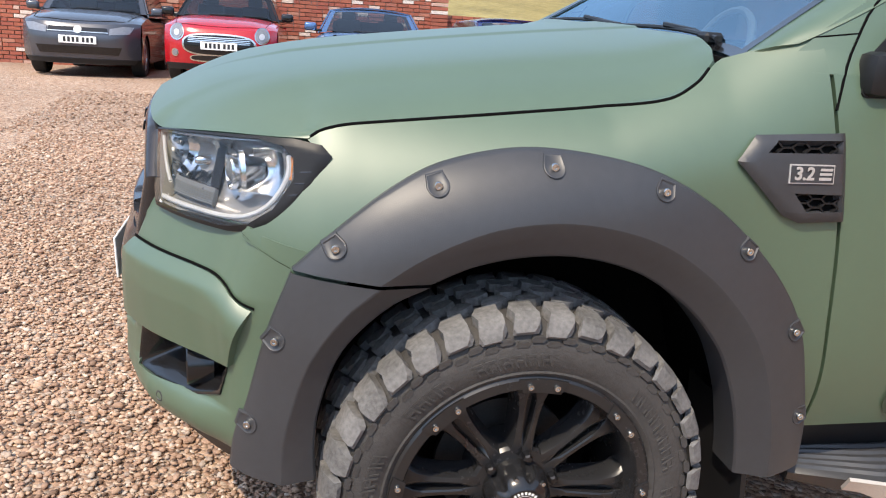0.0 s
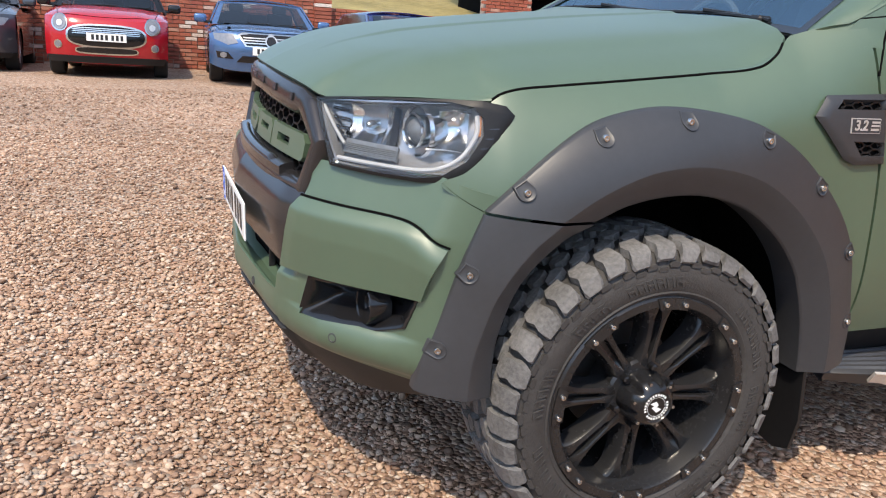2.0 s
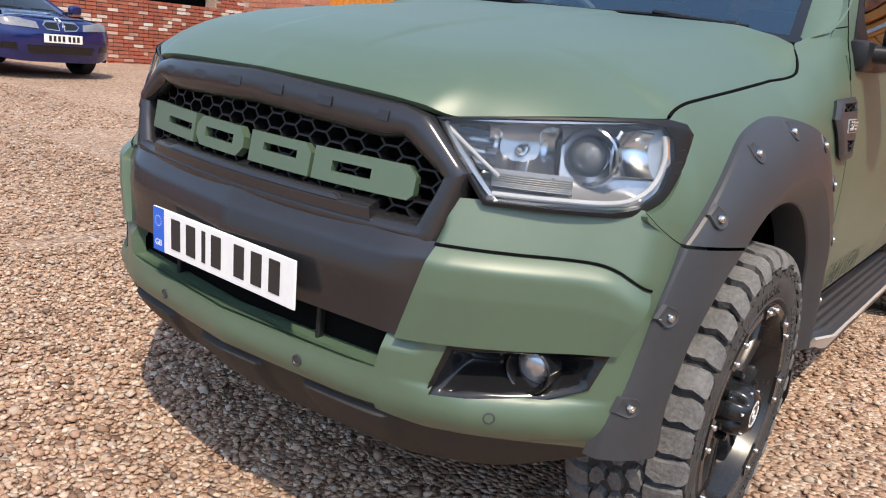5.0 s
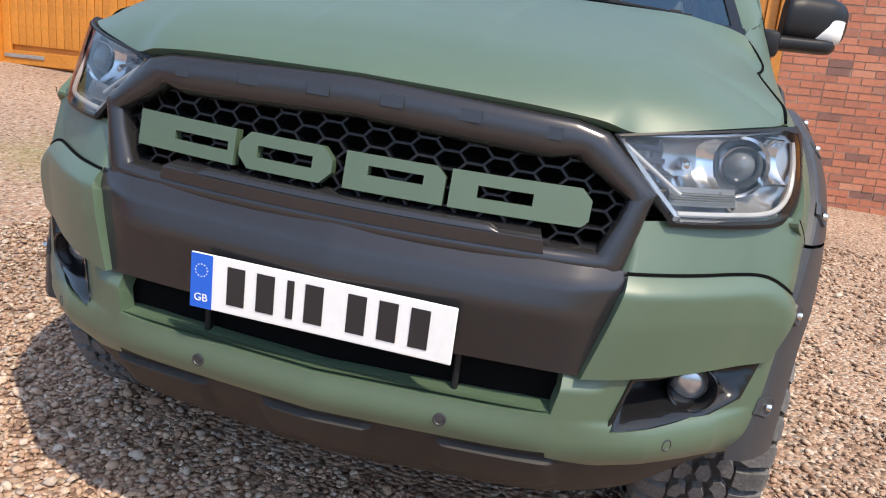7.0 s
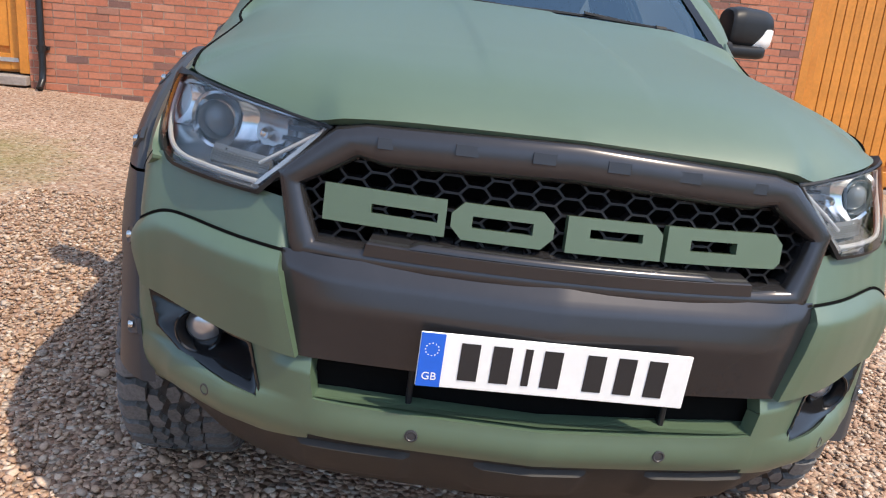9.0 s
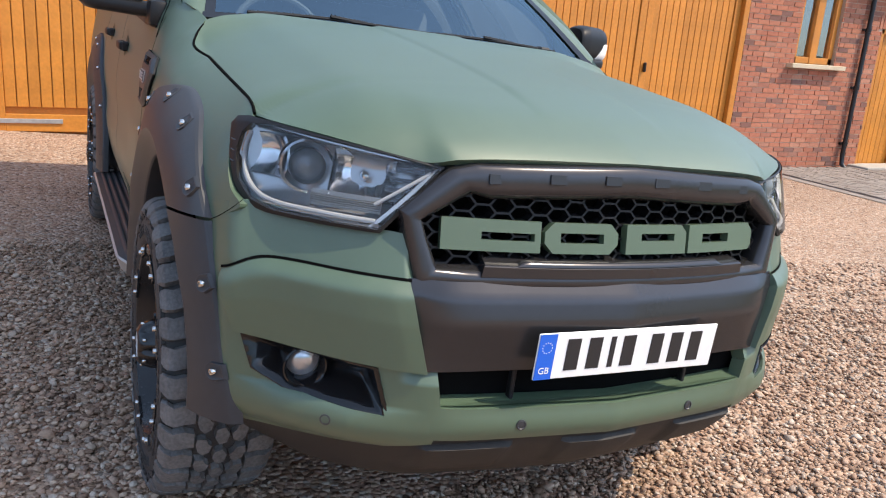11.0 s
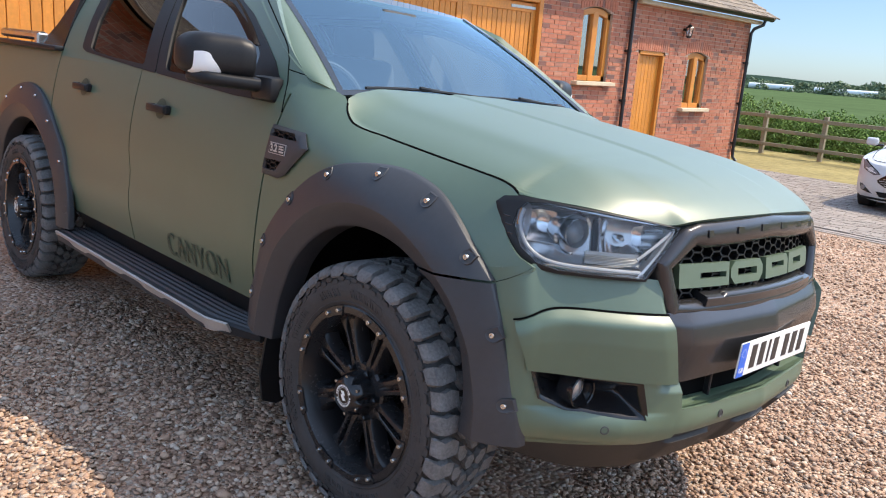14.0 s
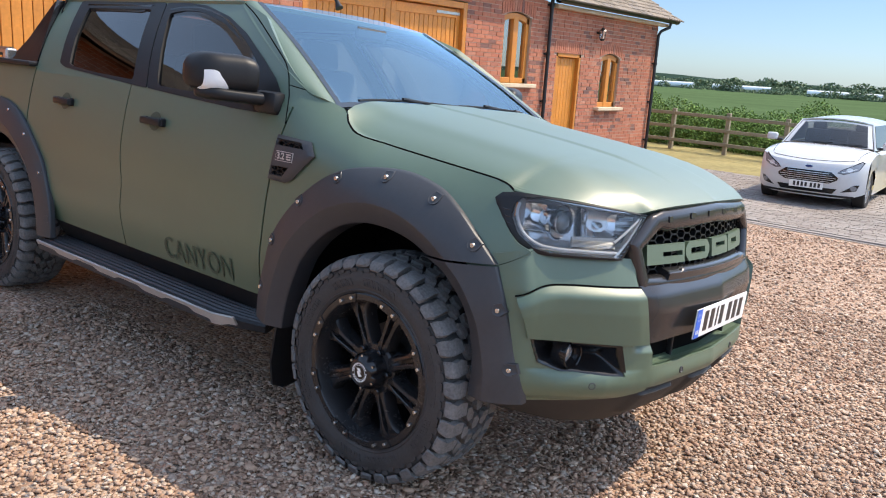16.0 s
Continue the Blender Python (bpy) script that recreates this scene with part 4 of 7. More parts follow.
# six shallow raised marks on the top bar
for k in range(6):
    y = -0.355 + k * 0.142
    bm = block(bow(y, 1.11) + 0.0105, y, 1.108 + 0.016 * (1 - (y / 0.4) ** 2), 0.0030, 0.044, 0.022, 0.0008, pose(0, 0, 0, 0, -9, 0))
    part("raised_mark", bm, GUNMETAL, frame_part)
# near-black sheet behind the honeycomb, painted as the shade in there
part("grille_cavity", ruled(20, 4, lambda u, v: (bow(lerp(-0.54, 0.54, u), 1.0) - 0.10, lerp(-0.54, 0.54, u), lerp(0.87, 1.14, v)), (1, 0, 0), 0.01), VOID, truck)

# honeycomb
bm = bmesh.new()
R = 0.0305
rows, cols = 8, 26
def in_open(y, z):
    return inside([(-0.40, 1.085), (0.40, 1.085), (0.512, 1.014), (0.476, 0.912), (-0.476, 0.912), (-0.512, 1.014)], y, z) > -0.004
wid = 0.0023
for i in range(-cols, cols + 1):
    for j in range(-rows, rows + 1):
        cy = i * R * 1.5
        cz = 1.0 + (j + 0.5 * (i % 2)) * R * 0.62 * math.sqrt(3)
        if not in_open(cy, cz):
            continue
        pts = [(cy + R * math.cos(k * math.pi / 3), cz + 0.62 * R * math.sin(k * math.pi / 3)) for k in range(6)]
        for k in range(6):
            (ya, za), (yb, zb) = pts[k], pts[(k + 1) % 6]
            if k > 2 and in_open((ya + yb) - cy, (za + zb) - cz):
                continue
            d = Vector((yb - ya, zb - za)).normalized()
            nrm = Vector((-d.y, d.x)) * wid
            q = [(ya + nrm.x, za + nrm.y), (yb + nrm.x, zb + nrm.y), (yb - nrm.x, zb - nrm.y), (ya - nrm.x, za - nrm.y)]
            fr = [bm.verts.new((bow(y, z) - 0.028, y, z)) for y, z in q]
            bk = [bm.verts.new((bow(y, z) - 0.055, y, z)) for y, z in q]
            bm.faces.new(fr)
            for m in range(4):
                bm.faces.new((fr[m], fr[(m + 1) % 4], bk[(m + 1) % 4], bk[m]))
bmesh.ops.recalc_face_normals(bm, faces=bm.faces[:])
tagged(part("honeycomb", bm, HONEY, truck, smooth=False), "gloss black honeycomb grille", kind="stuff")
# ledge in the lower half of the opening
part("grille_ledge", ruled(50, 6, lambda u, v: (lambda y: (bow(y, 0.92) - 0.055 + 0.075 * min(1, v * 1.4) - 0.004 * v, y, 0.945 - 0.022 * v - (0.020 if v > 0.85 else 0)))(lerp(-0.36, 0.36, u) * (1 + 0.06 * v)), (0.4, 0, 1), 0.02), GUNMETAL, truck)

# satin ridge lying along the ledge
def ledge_ridge(u, v):
    y = lerp(-0.300, 0.300, u)
    end = min(1.0, min(u, 1 - u) / 0.035) ** 0.5
    a = math.pi * v
    return bow(y, 0.92) + 0.000 + 0.016 * math.cos(a), y, 0.929 + 0.0125 * math.sin(a) * end
part("ledge_ridge", ruled(60, 10, ledge_ridge, (0, 0, 1), 0.0), GUNMETAL, truck, angle=60)

# four green block plates across the grille
def badge_block(y0, y1, z0, z1, slot, cut):
    (a, b, c, d) = cut
    pts = [(y0 + a, z0), (y1 - b, z0), (y1, z0 + b), (y1, z1 - c), (y1 - c, z1), (y0 + d, z1), (y0, z1 - d), (y0, z0 + a)]
    pts = [p for i, p in enumerate(pts) if math.hypot(p[0] - pts[i - 1][0], p[1] - pts[i - 1][1]) > 1e-5]
    def put(y, z):
        return bow(y, z) - 0.010, y, z
    bm = sheet(pts, [slot] if slot else [], put, (1, 0, 0), 0.02, 0.022)
    return bm


SLOTS = [((-0.465, -0.235), [(-0.375, 0.978), (-0.25, 0.978), (-0.25, 0.995), (-0.375, 0.995)], (0.0, 0.0, 0.0, 0.0)),
         ((-0.225, -0.030), [(-0.185, 0.977), (-0.07, 0.977), (-0.07, 0.999), (-0.185, 0.999)], (0.022, 0.022, 0.022, 0.022)),
         ((-0.005, 0.185), [(0.040, 0.984), (0.145, 0.984), (0.145, 1.001), (0.040, 1.001)], (0.0, 0.0, 0.018, 0.0)),
         ((0.195, 0.448), [(0.245, 0.977), (0.345, 0.977), (0.345, 0.999), (0.245, 0.999)], (0.0, 0.012, 0.020, 0.0))]
for (y0, y1), slot, cut in SLOTS:
    part("badge_plate", badge_block(y0, y1, 0.953, 1.022, slot, cut), GREEN, truck, "raised green block plate with a slot", angle=20)

# number plate
npl = part("number_plate", block(0.934, 0, 0.741, 0.006, 0.52, 0.111, 0.002, pose(0, 0, 0, 0, 2.0, 0)), PLATE_WHITE, truck, "white number plate with a blue band")
def plate_bar(y, z, w, h, mat, name, lift=0.0038):
    ob = part(name, block(lift, y, z, 0.001, w, h), mat, npl, smooth=False)
    ob.matrix_local = Matrix.Translation((0.934, 0, 0.741)) @ pose(0, 0, 0, 0, 2.0, 0)
    return ob
plate_bar(-0.2365, 0, 0.045, 0.109, PLATE_BLUE, "blue_band", 0.0034)
for y in (-0.165, -0.105, -0.055, -0.008, 0.075, 0.135, 0.195):
    plate_bar(y, 0.002, 0.014 if y == -0.055 else 0.036, 0.076, PLATE_INK, "dark_bar")
for k in range(12):
    a = k * math.pi / 6
    plate_bar(-0.2365 + 0.0125 * math.cos(a), 0.022 + 0.0125 * math.sin(a), 0.002, 0.002, PLATE_WHITE, "pale_dot", 0.0042)
txt = bpy.data.curves.new("country_letters", "FONT")
txt.body, txt.size, txt.align_x, txt.extrude = "GB", 0.022, "CENTER", 0.0004
txt.materials.append(PLATE_WHITE)
gb = new("country_letters", txt)
gb.parent = npl
gb.matrix_local = Matrix.Translation((0.934, 0, 0.741)) @ pose(0, 0, 0, 0, 2.0, 0) @ Matrix(((0, 0, 1, 0.0044), (1, 0, 0, -0.2365), (0, 1, 0, -0.040), (0, 0, 0, 1)))


# ---- headlights ----
HL_PATH = [(0.80, 0.42), (0.785, 0.47), (0.745, 0.57), (0.695, 0.65), (0.635, 0.72), (0.565, 0.78), (0.495, 0.822), (0.41, 0.845)]
HL_A = [0.0, 0.052, 0.160, 0.254, 0.346, 0.438, 0.520, 0.608]
HL = [(0.045, 1.124), (0.16, 1.140), (0.30, 1.154), (0.44, 1.165), (0.53, 1.168), (0.585, 1.160), (0.606, 1.140), (0.574, 1.078), (0.516, 1.014), (0.465, 0.984), (0.41, 0.977), (0.165, 0.976)]
LENS_LINE = [(0.052, 1.1205), (0.16, 1.1365), (0.30, 1.150), (0.45, 1.160), (0.508, 1.154), (0.533, 1.132), (0.537, 1.095), (0.503, 1.035), (0.455, 0.998), (0.40, 0.986), (0.170, 0.983)]


def hl_place(a, z, lift=0.0):
    x = smooth_curve(HL_A, [p[0] for p in HL_PATH], a)
    y = smooth_curve(HL_A, [p[1] for p in HL_PATH], a)
    x2 = smooth_curve(HL_A, [p[0] for p in HL_PATH], a + 0.01)
    y2 = smooth_curve(HL_A, [p[1] for p in HL_PATH], a + 0.01)
    n = Vector((y2 - y, x - x2))
    n = n.normalized() if n.length > 1e-6 else Vector((0.5, 0.86))
    lift -= 0.28 * (z - 1.10)
    return x + n.x * lift, y + n.y * lift, z


for s in (1, -1):
    def face(a, z, s=s, lift=0.0):
        x, y, zz = hl_place(a, z, lift)
        return x, s * y, zz
    out = (0.7, s * 0.7, 0)
    lamp = part("headlight_housing", sheet(HL, [], lambda a, z: face(a, z, lift=-0.075), out, 0.03, 0.02), BLACK, truck, "black headlight housing")
    part("headlight_bezel", sheet(HL, [LENS_LINE], lambda a, z: face(a, z, lift=0.002 + 0.006 * min(1.0, max(0.0, inside(HL, a, z) / 0.012))), out, 0.012, 0.016), BLACK, lamp, "black headlight surround")
    part("headlight_lens", sheet(LENS_LINE, [], lambda a, z: face(a, z, lift=0.007), out, 0.02), LENS, lamp, "clear headlight lens").visible_shadow = False
    path = [(0.178, 0.997), (0.30, 0.999), (0.395, 1.001), (0.452, 1.013), (0.494, 1.044), (0.522, 1.098), (0.518, 1.134)]
    bm = bmesh.new()
    tube(bm, [face(*along(path, t), lift=-0.006) for t in np.linspace(0, 1, 24)], 0.0055, 8)
    part("running_light", bm, CAR_WHITE, lamp, "white running light strip")
    bm = bmesh.new()
    tube(bm, [face(lerp(0.070, 0.185, t), lerp(1.108, 1.030, t), lift=-0.010) for t in np.linspace(0, 1, 6)], 0.0040, 8)
    part("light_guide", bm, CAR_WHITE, lamp)
    aim = Vector((0.95, s * 0.25, -0.02)).to_track_quat("X", "Z").to_matrix().to_4x4()
    r = 0.042
    bm = bmesh.new()
    lathe(bm, [(-0.05, r * 0.9), (0.012, r), (0.018, r * 0.95), (0.010, r * 0.84), (0.000, r * 0.80)], 36, "X")
    ring = part("projector_ring", bm, SILVER, lamp)
    bm = bmesh.new()
    lathe(bm, [(0.0, r * 0.80), (0.014, r * 0.6), (0.022, r * 0.3), (0.024, 0.0005)], 28, "X")
    ball = part("projector_lens", bm, LENS_GREY, lamp, "grey glass projector")
    for o in (ring, ball):
        o.matrix_local = Matrix.Translation(face(0.365, 1.082, lift=-0.045)) @ aim
    # pale inner shell behind the lamps, stepped between the chambers
    def shell2(u, v, s=s):
        a, z = lerp(0.06, 0.532, u), lerp(0.986, lerp(1.121, 1.157, min(1.0, u * 1.15)), v)
        a = max(a, 0.06 + 0.13 * (1 - v) * (1 - u))
        return face(a, z, lift=-0.066 + 0.064 * max(abs(2 * v - 1), abs(2 * u - 1)) ** 5)
    part("inner_shell", ruled(36, 20, shell2, out, 0.008), LAMP_SHELL, lamp)
    # bright faceted bowl beside the projector and an amber strip at the outer end
    def bowl(u, v, s=s):
        a, z = lerp(0.425, 0.497, u), lerp(1.050, 1.135, v)
        return face(a - 0.02 * (1 - v) * (1 - u), z, lift=-0.052 + 0.018 * (2 * u - 1) ** 2 + 0.020 * (2 * v - 1) ** 2)
    part("side_reflector", ruled(14, 14, bowl, out, 0.006), SILVER, lamp, "bright side reflector", angle=40)
    part("amber_strip", ruled(3, 8, lambda u, v: face(lerp(0.523, 0.530, u), lerp(1.090, 1.135, v), lift=-0.003), out, 0.003), AMBER, lamp, "amber side marker")
    # silver hood round the projector
    bm = bmesh.new()
    lathe(bm, [(-0.045, 0.060), (-0.005, 0.064), (0.004, 0.060), (0.000, 0.054), (-0.040, 0.050)], 36, "X")
    hood = part("projector_hood", bm, SILVER, lamp, angle=20)
    hood.matrix_local = Matrix.Translation(face(0.365, 1.080, lift=-0.045)) @ aim
    part("divider", ruled(4, 8, lambda u, v: face(0.295 + 0.012 * u, lerp(1.004, 1.140, v), lift=-0.040 - 0.015 * u), out, 0.006), GUNMETAL, lamp)
    # faceted main-beam reflector
    def dish(u, v, s=s):
        a, z = lerp(0.150, 0.292, u), lerp(1.034, 1.130, v)
        dd = (2 * u - 1) ** 2 + (2 * v - 1) ** 2
        return face(a, z, lift=-0.076 + 0.026 * dd + 0.0012 * (int(u * 11.99) % 2))
    part("reflector", ruled(24, 12, dish, out, 0.01), SILVER, lamp, "fluted bright reflector", angle=30)
    # dark fins towards the grille
    for k in range(4):
        part("fin", ruled(4, 2, lambda u, v, k=k: face(lerp(0.085, 0.15, u) + 0.02 * (3 - k) * 0.5, 1.036 + 0.021 * k + 0.009 * v, lift=-0.028), out, 0.006), GUNMETAL, lamp)
    bm = bmesh.new()
    lathe(bm, [(-0.02, 0.012), (0.015, 0.011), (0.022, 0.006), (0.023, 0.0005)], 16, "X")
    bulb = part("bulb", bm, SILVER, lamp)
    bulb.matrix_local = Matrix.Translation(face(0.225, 1.078, lift=-0.060)) @ aim
    def strips(u, v, s=s):
        a, z = lerp(0.172, 0.330, u), lerp(1.008, 1.032, v)
        return face(a, z, lift=-0.026 + 0.0025 * math.sin(v * 6 * 2 * math.pi))
    part("indicator", ruled(10, 36, strips, out, 0.01), LAMP_RIB, lamp, "ribbed clear indicator", angle=60)
    for k in range(3):
        p = face(0.548 - 0.009 * k, 1.108 - 0.022 * k, lift=0.0065)
        q = face(0.570 - 0.012 * k, 1.110 - 0.022 * k, lift=0.0065)
        bm = bmesh.new()
        tube(bm, [p, q], 0.0025, 6)
        part("bezel_notch", bm, GUNMETAL, lamp)


# ---- cab ----
def cab_y(x, z):
    """The greenhouse leans in towards the roof."""
    base = side_y(x, 1.375)
    return base - 0.004 - 0.36 * (z - 1.375) - 0.46 * (z - 1.375) ** 2


def skin_y(x, z):
    """Doors and greenhouse in one surface."""
    return cab_y(x, z) if z > 1.375 else side_y(x, z) - 0.004 * max(0.0, (z - 1.345) / 0.03)


def windscreen_at(u, v):
    w = 2 * u - 1
    x = lerp(-0.49 + 0.05 * w**4, -1.215 + 0.05 * (1 - w * w), v)
    y = w * lerp(0.772, 0.60, v)
    z = lerp(1.372 - 0.016 * w**4, 1.800, v) + 0.020 * math.sin(math.pi * v) - 0.02 * w * w * v
    return x, y, z


def rounded(pts, r=0.045):
    """Rounds the corners of an outline."""
    out = []
    for i, p in enumerate(pts):
        a, b = Vector(pts[i - 1]), Vector(pts[(i + 1) % len(pts)])
        p = Vector(p)
        qa, qb = p + (a - p) * min(0.42, r / (a - p).length), p + (b - p) * min(0.42, r / (b - p).length)
        out += [tuple(qa.lerp(p, t).lerp(p.lerp(qb, t), t)) for t in (0.0, 0.33, 0.67, 1.0)]
    return out


CAB = [(-0.50, 1.345), (-2.845, 1.345), (-2.95, 1.77), (-1.26, 1.785), (-1.02, 1.71), (-0.60, 1.435)]
SURROUND_F = rounded([(-0.662, 1.303), (-1.01, 1.306), (-1.375, 1.325), (-1.655, 1.338), (-1.862, 1.766), (-1.69, 1.767), (-1.507, 1.755), (-1.273, 1.702), (-1.078, 1.628), (-0.878, 1.523), (-0.750, 1.447), (-0.683, 1.382)], 0.02)
GLASS_F = rounded([(-0.86, 1.354), (-1.331, 1.352), (-1.577, 1.358), (-1.777, 1.710), (-1.659, 1.727), (-1.507, 1.722), (-1.290, 1.672), (-1.037, 1.572), (-0.880, 1.475)], 0.025)
SURROUND_R = rounded([(-1.663, 1.338), (-1.748, 1.343), (-2.294, 1.360), (-2.500, 1.384), (-2.598, 1.407), (-2.625, 1.46), (-2.695, 1.638), (-2.748, 1.766), (-1.870, 1.766)], 0.02)
GLASS_R = rounded([(-1.804, 1.369), (-2.188, 1.382), (-2.448, 1.400), (-2.519, 1.424), (-2.530, 1.46), (-2.580, 1.60), (-2.641, 1.726), (-1.965, 1.728)], 0.025)
for s in (1, -1):
    put = lambda x, z, s=s: (x, s * skin_y(x, z), z)
    part("cab_side", sheet(CAB, [[(lerp(x, -1.3, -0.035), max(1.348, lerp(z, 1.53, -0.05))) for x, z in GLASS_F], [(lerp(x, -2.2, -0.04), max(1.348, lerp(z, 1.55, -0.05))) for x, z in GLASS_R]], put, (0, s, 0), 0.04, 0.03), GREEN, truck)
    for win, rim, g, nm in ((GLASS_F, SURROUND_F, SIDE_GLASS, "front_side_window"), (GLASS_R, SURROUND_R, PRIVACY, "rear_side_window")):
        cx, cz = sum(p[0] for p in win) / len(win), sum(p[1] for p in win) / len(win)
        part("window_frame", sheet(rim, [win], lambda x, z, s=s: (x, s * (skin_y(x, z) + 0.005), z), (0, s, 0), 0.03, 0.02), BLACK, truck)
        part(nm, sheet([(lerp(x, cx, -0.02), lerp(z, cz, -0.04)) for x, z in win], [], lambda x, z, s=s: (x, s * (skin_y(x, z) - 0.007), z), (0, s, 0), 0.05), g, truck, "tinted side window").visible_shadow = False
    # wind deflectors over both side windows
    for pts, drop in (([(-0.905, 1.505), (-1.055, 1.592), (-1.285, 1.694), (-1.507, 1.742), (-1.672, 1.748), (-1.790, 1.735)], 0.048), ([(-1.965, 1.750), (-2.30, 1.752), (-2.645, 1.750)], 0.040)):
        def vis(u, v, pts=pts, s=s, drop=drop):
            x, z = along(pts, u)
            k = min(1.0, u / 0.12, (1 - u) / 0.08 + 0.3)
            return x - 0.01 * v, s * (skin_y(x, z) + 0.008 + 0.016 * v * k), z - drop * k * v
        part("wind_deflector", ruled(30, 3, vis, (0, s, 0), 0.004), GLOSS_BLACK, truck)
    # gap round the door frame and joint between pillar and wing
    bm = bmesh.new()
    tube(bm, [(x, s * (skin_y(x, z) - 0.0015), z) for x, z in [along([(-1.250, 1.775), (-1.10, 1.713), (-0.944, 1.633), (-0.830, 1.570), (-0.743, 1.519), (-0.695, 1.470), (-0.671, 1.429), (-0.645, 1.375), (-0.628, 1.329), (-0.614, 1.275)], t) for t in np.linspace(0, 1, 30)]], 0.0035, 6)
    tube(bm, [(x, s * (skin_y(x, z) - 0.0015), z) for x, z in [along([(-0.671, 1.428), (-0.60, 1.418), (-0.555, 1.412)], t) for t in np.linspace(0, 1, 8)]], 0.0025, 6)
    part("door_gap", bm, VOID, truck)
    # windscreen pillar: from the screen's edge out to the side frame
    def pillar(u, v, s=s):
        p = windscreen_at(0.5 + 0.5 * 0.985, u * 1.0)
        x0, z0 = p[0], p[2]
        q = Vector((lerp(-0.545, -1.27, u), cab_y(lerp(-0.545, -1.27, u), lerp(1.40, 1.775, u)) + 0.003, lerp(1.40, 1.775, u)))
        a = Vector((x0, p[1], z0 + 0.004)).lerp(q, v)
        return a.x + 0.010 * math.sin(math.pi * v), s * (a.y + 0.008 * math.sin(math.pi * v)), a.z + 0.006 * math.sin(math.pi * v)
    part("windscreen_pillar", ruled(24, 8, pillar, (0.5, s * 0.5, 0.5), 0.02), GREEN, truck)

part("roof", ruled(40, 30, lambda u, v: (lambda x, w: (x - 0.05 * (1 - abs(w)) * 0 , w * (0.655 - 0.01 * abs(u - 0.5)), 1.778 + 0.062 * (1 - w**4) * math.sin(math.pi * min(1, 0.30 + 0.72 * u)) ** 0.6))(lerp(-2.96, -1.235 + 0.06 * (1 - (2 * v - 1) ** 2), u), 2 * v - 1), (0, 0, 1), 0.02), GREEN, truck)
part("windscreen", ruled(24, 16, windscreen_at, (1, 0, 1)), SCREEN, truck, "clear windscreen").visible_shadow = False
part("windscreen_border", ruled(24, 2, lambda u, v: (lambda p: (p[0] + 0.004, p[1], p[2] + 0.004))(windscreen_at(u, 0.035 * v)), (1, 0, 1)), GLOSS_BLACK, truck)
for a, b in ((0.004, 0.026), (0.974, 0.996)):
    part("windscreen_border", ruled(3, 20, lambda u, v, a=a, b=b: (lambda p: (p[0] + 0.004, p[1], p[2] + 0.004))(windscreen_at(lerp(a, b, u), v)), (1, 0, 1)), GLOSS_BLACK, truck)
part("rear_window_panel", ruled(10, 4, lambda u, v: (lerp(-2.83, -2.93, v), (2 * u - 1) * lerp(0.83, 0.66, v), lerp(1.37, 1.77, v)), (-1, 0, 0), 0.02), PRIVACY, truck)
bm = bmesh.new()
tube(bm, [(-1.30, 0, 1.838), (-1.32, 0, 1.87), (-1.42, 0, 1.98)], [0.022, 0.010, 0.004], 10)
part("roof_aerial", bm, BLACK, truck)
# wipers
for y0, y1 in ((-0.62, 0.02), (0.02, 0.60)):
    bm = bmesh.new()
    pts = [windscreen_at((lerp(y0, y1, t) / 0.765 + 1) / 2, 0.030 + 0.012 * math.sin(math.pi * t)) for t in np.linspace(0, 1, 12)]
    tube(bm, [(p[0] + 0.015, p[1], p[2] + 0.014) for p in pts], 0.006, 6)
    tube(bm, [(-0.50, y1 - 0.05, 1.388), (-0.51, lerp(y0, y1, 0.7), 1.405), (pts[5][0] + 0.02, pts[5][1], pts[5][2] + 0.022)], 0.007, 6)
    box(bm, -0.49, y1 - 0.05, 1.392, 0.05, 0.05, 0.03, 0.008)
    part("wiper", bm, BLACK, truck)

# cabin
part("dashboard", ruled(20, 6, lambda u, v: (lerp(-0.56, -1.05, v), (2 * u - 1) * 0.72, 1.31 + 0.05 * math.sin(math.pi * v) - 0.20 * v**4), (0, 0, 1), 0.05), INTERIOR, truck)
bm = bmesh.new()
ring = [(0.185 * math.cos(a), 0.185 * math.sin(a)) for a in np.linspace(0, 2 * math.pi, 29)]
tube(bm, [(-1.02 - 0.38 * q, -0.37 + p, 1.30 + 0.92 * q) for p, q in ring], 0.014, 8)
box(bm, -1.02, -0.37, 1.30, 0.05, 0.30, 0.05, 0.015)
part("steering_wheel", bm, INTERIOR, truck)
for y in (-0.37, 0.37):
    for x, nm in ((-1.75, "front_seat"), (-2.55, "rear_seat")):
        bm = bmesh.new()
        box(bm, x, y, 1.20, 0.16, 0.50, 0.66, 0.06, pose(0, 0, 0, 0, -12, 0), 2)
        box(bm, x - 0.09, y, 1.60, 0.09, 0.26, 0.17, 0.035, pose(0, 0, 0, 0, -8, 0), 2)
        part(nm, bm, INTERIOR, truck)
part("cabin_floor", block(-1.75, 0, 0.92, 2.1, 1.6, 0.04, 0.01), INTERIOR, truck)
part("mirror_inside", block(-1.05, 0, 1.71, 0.03, 0.22, 0.06, 0.012), BLACK, truck)

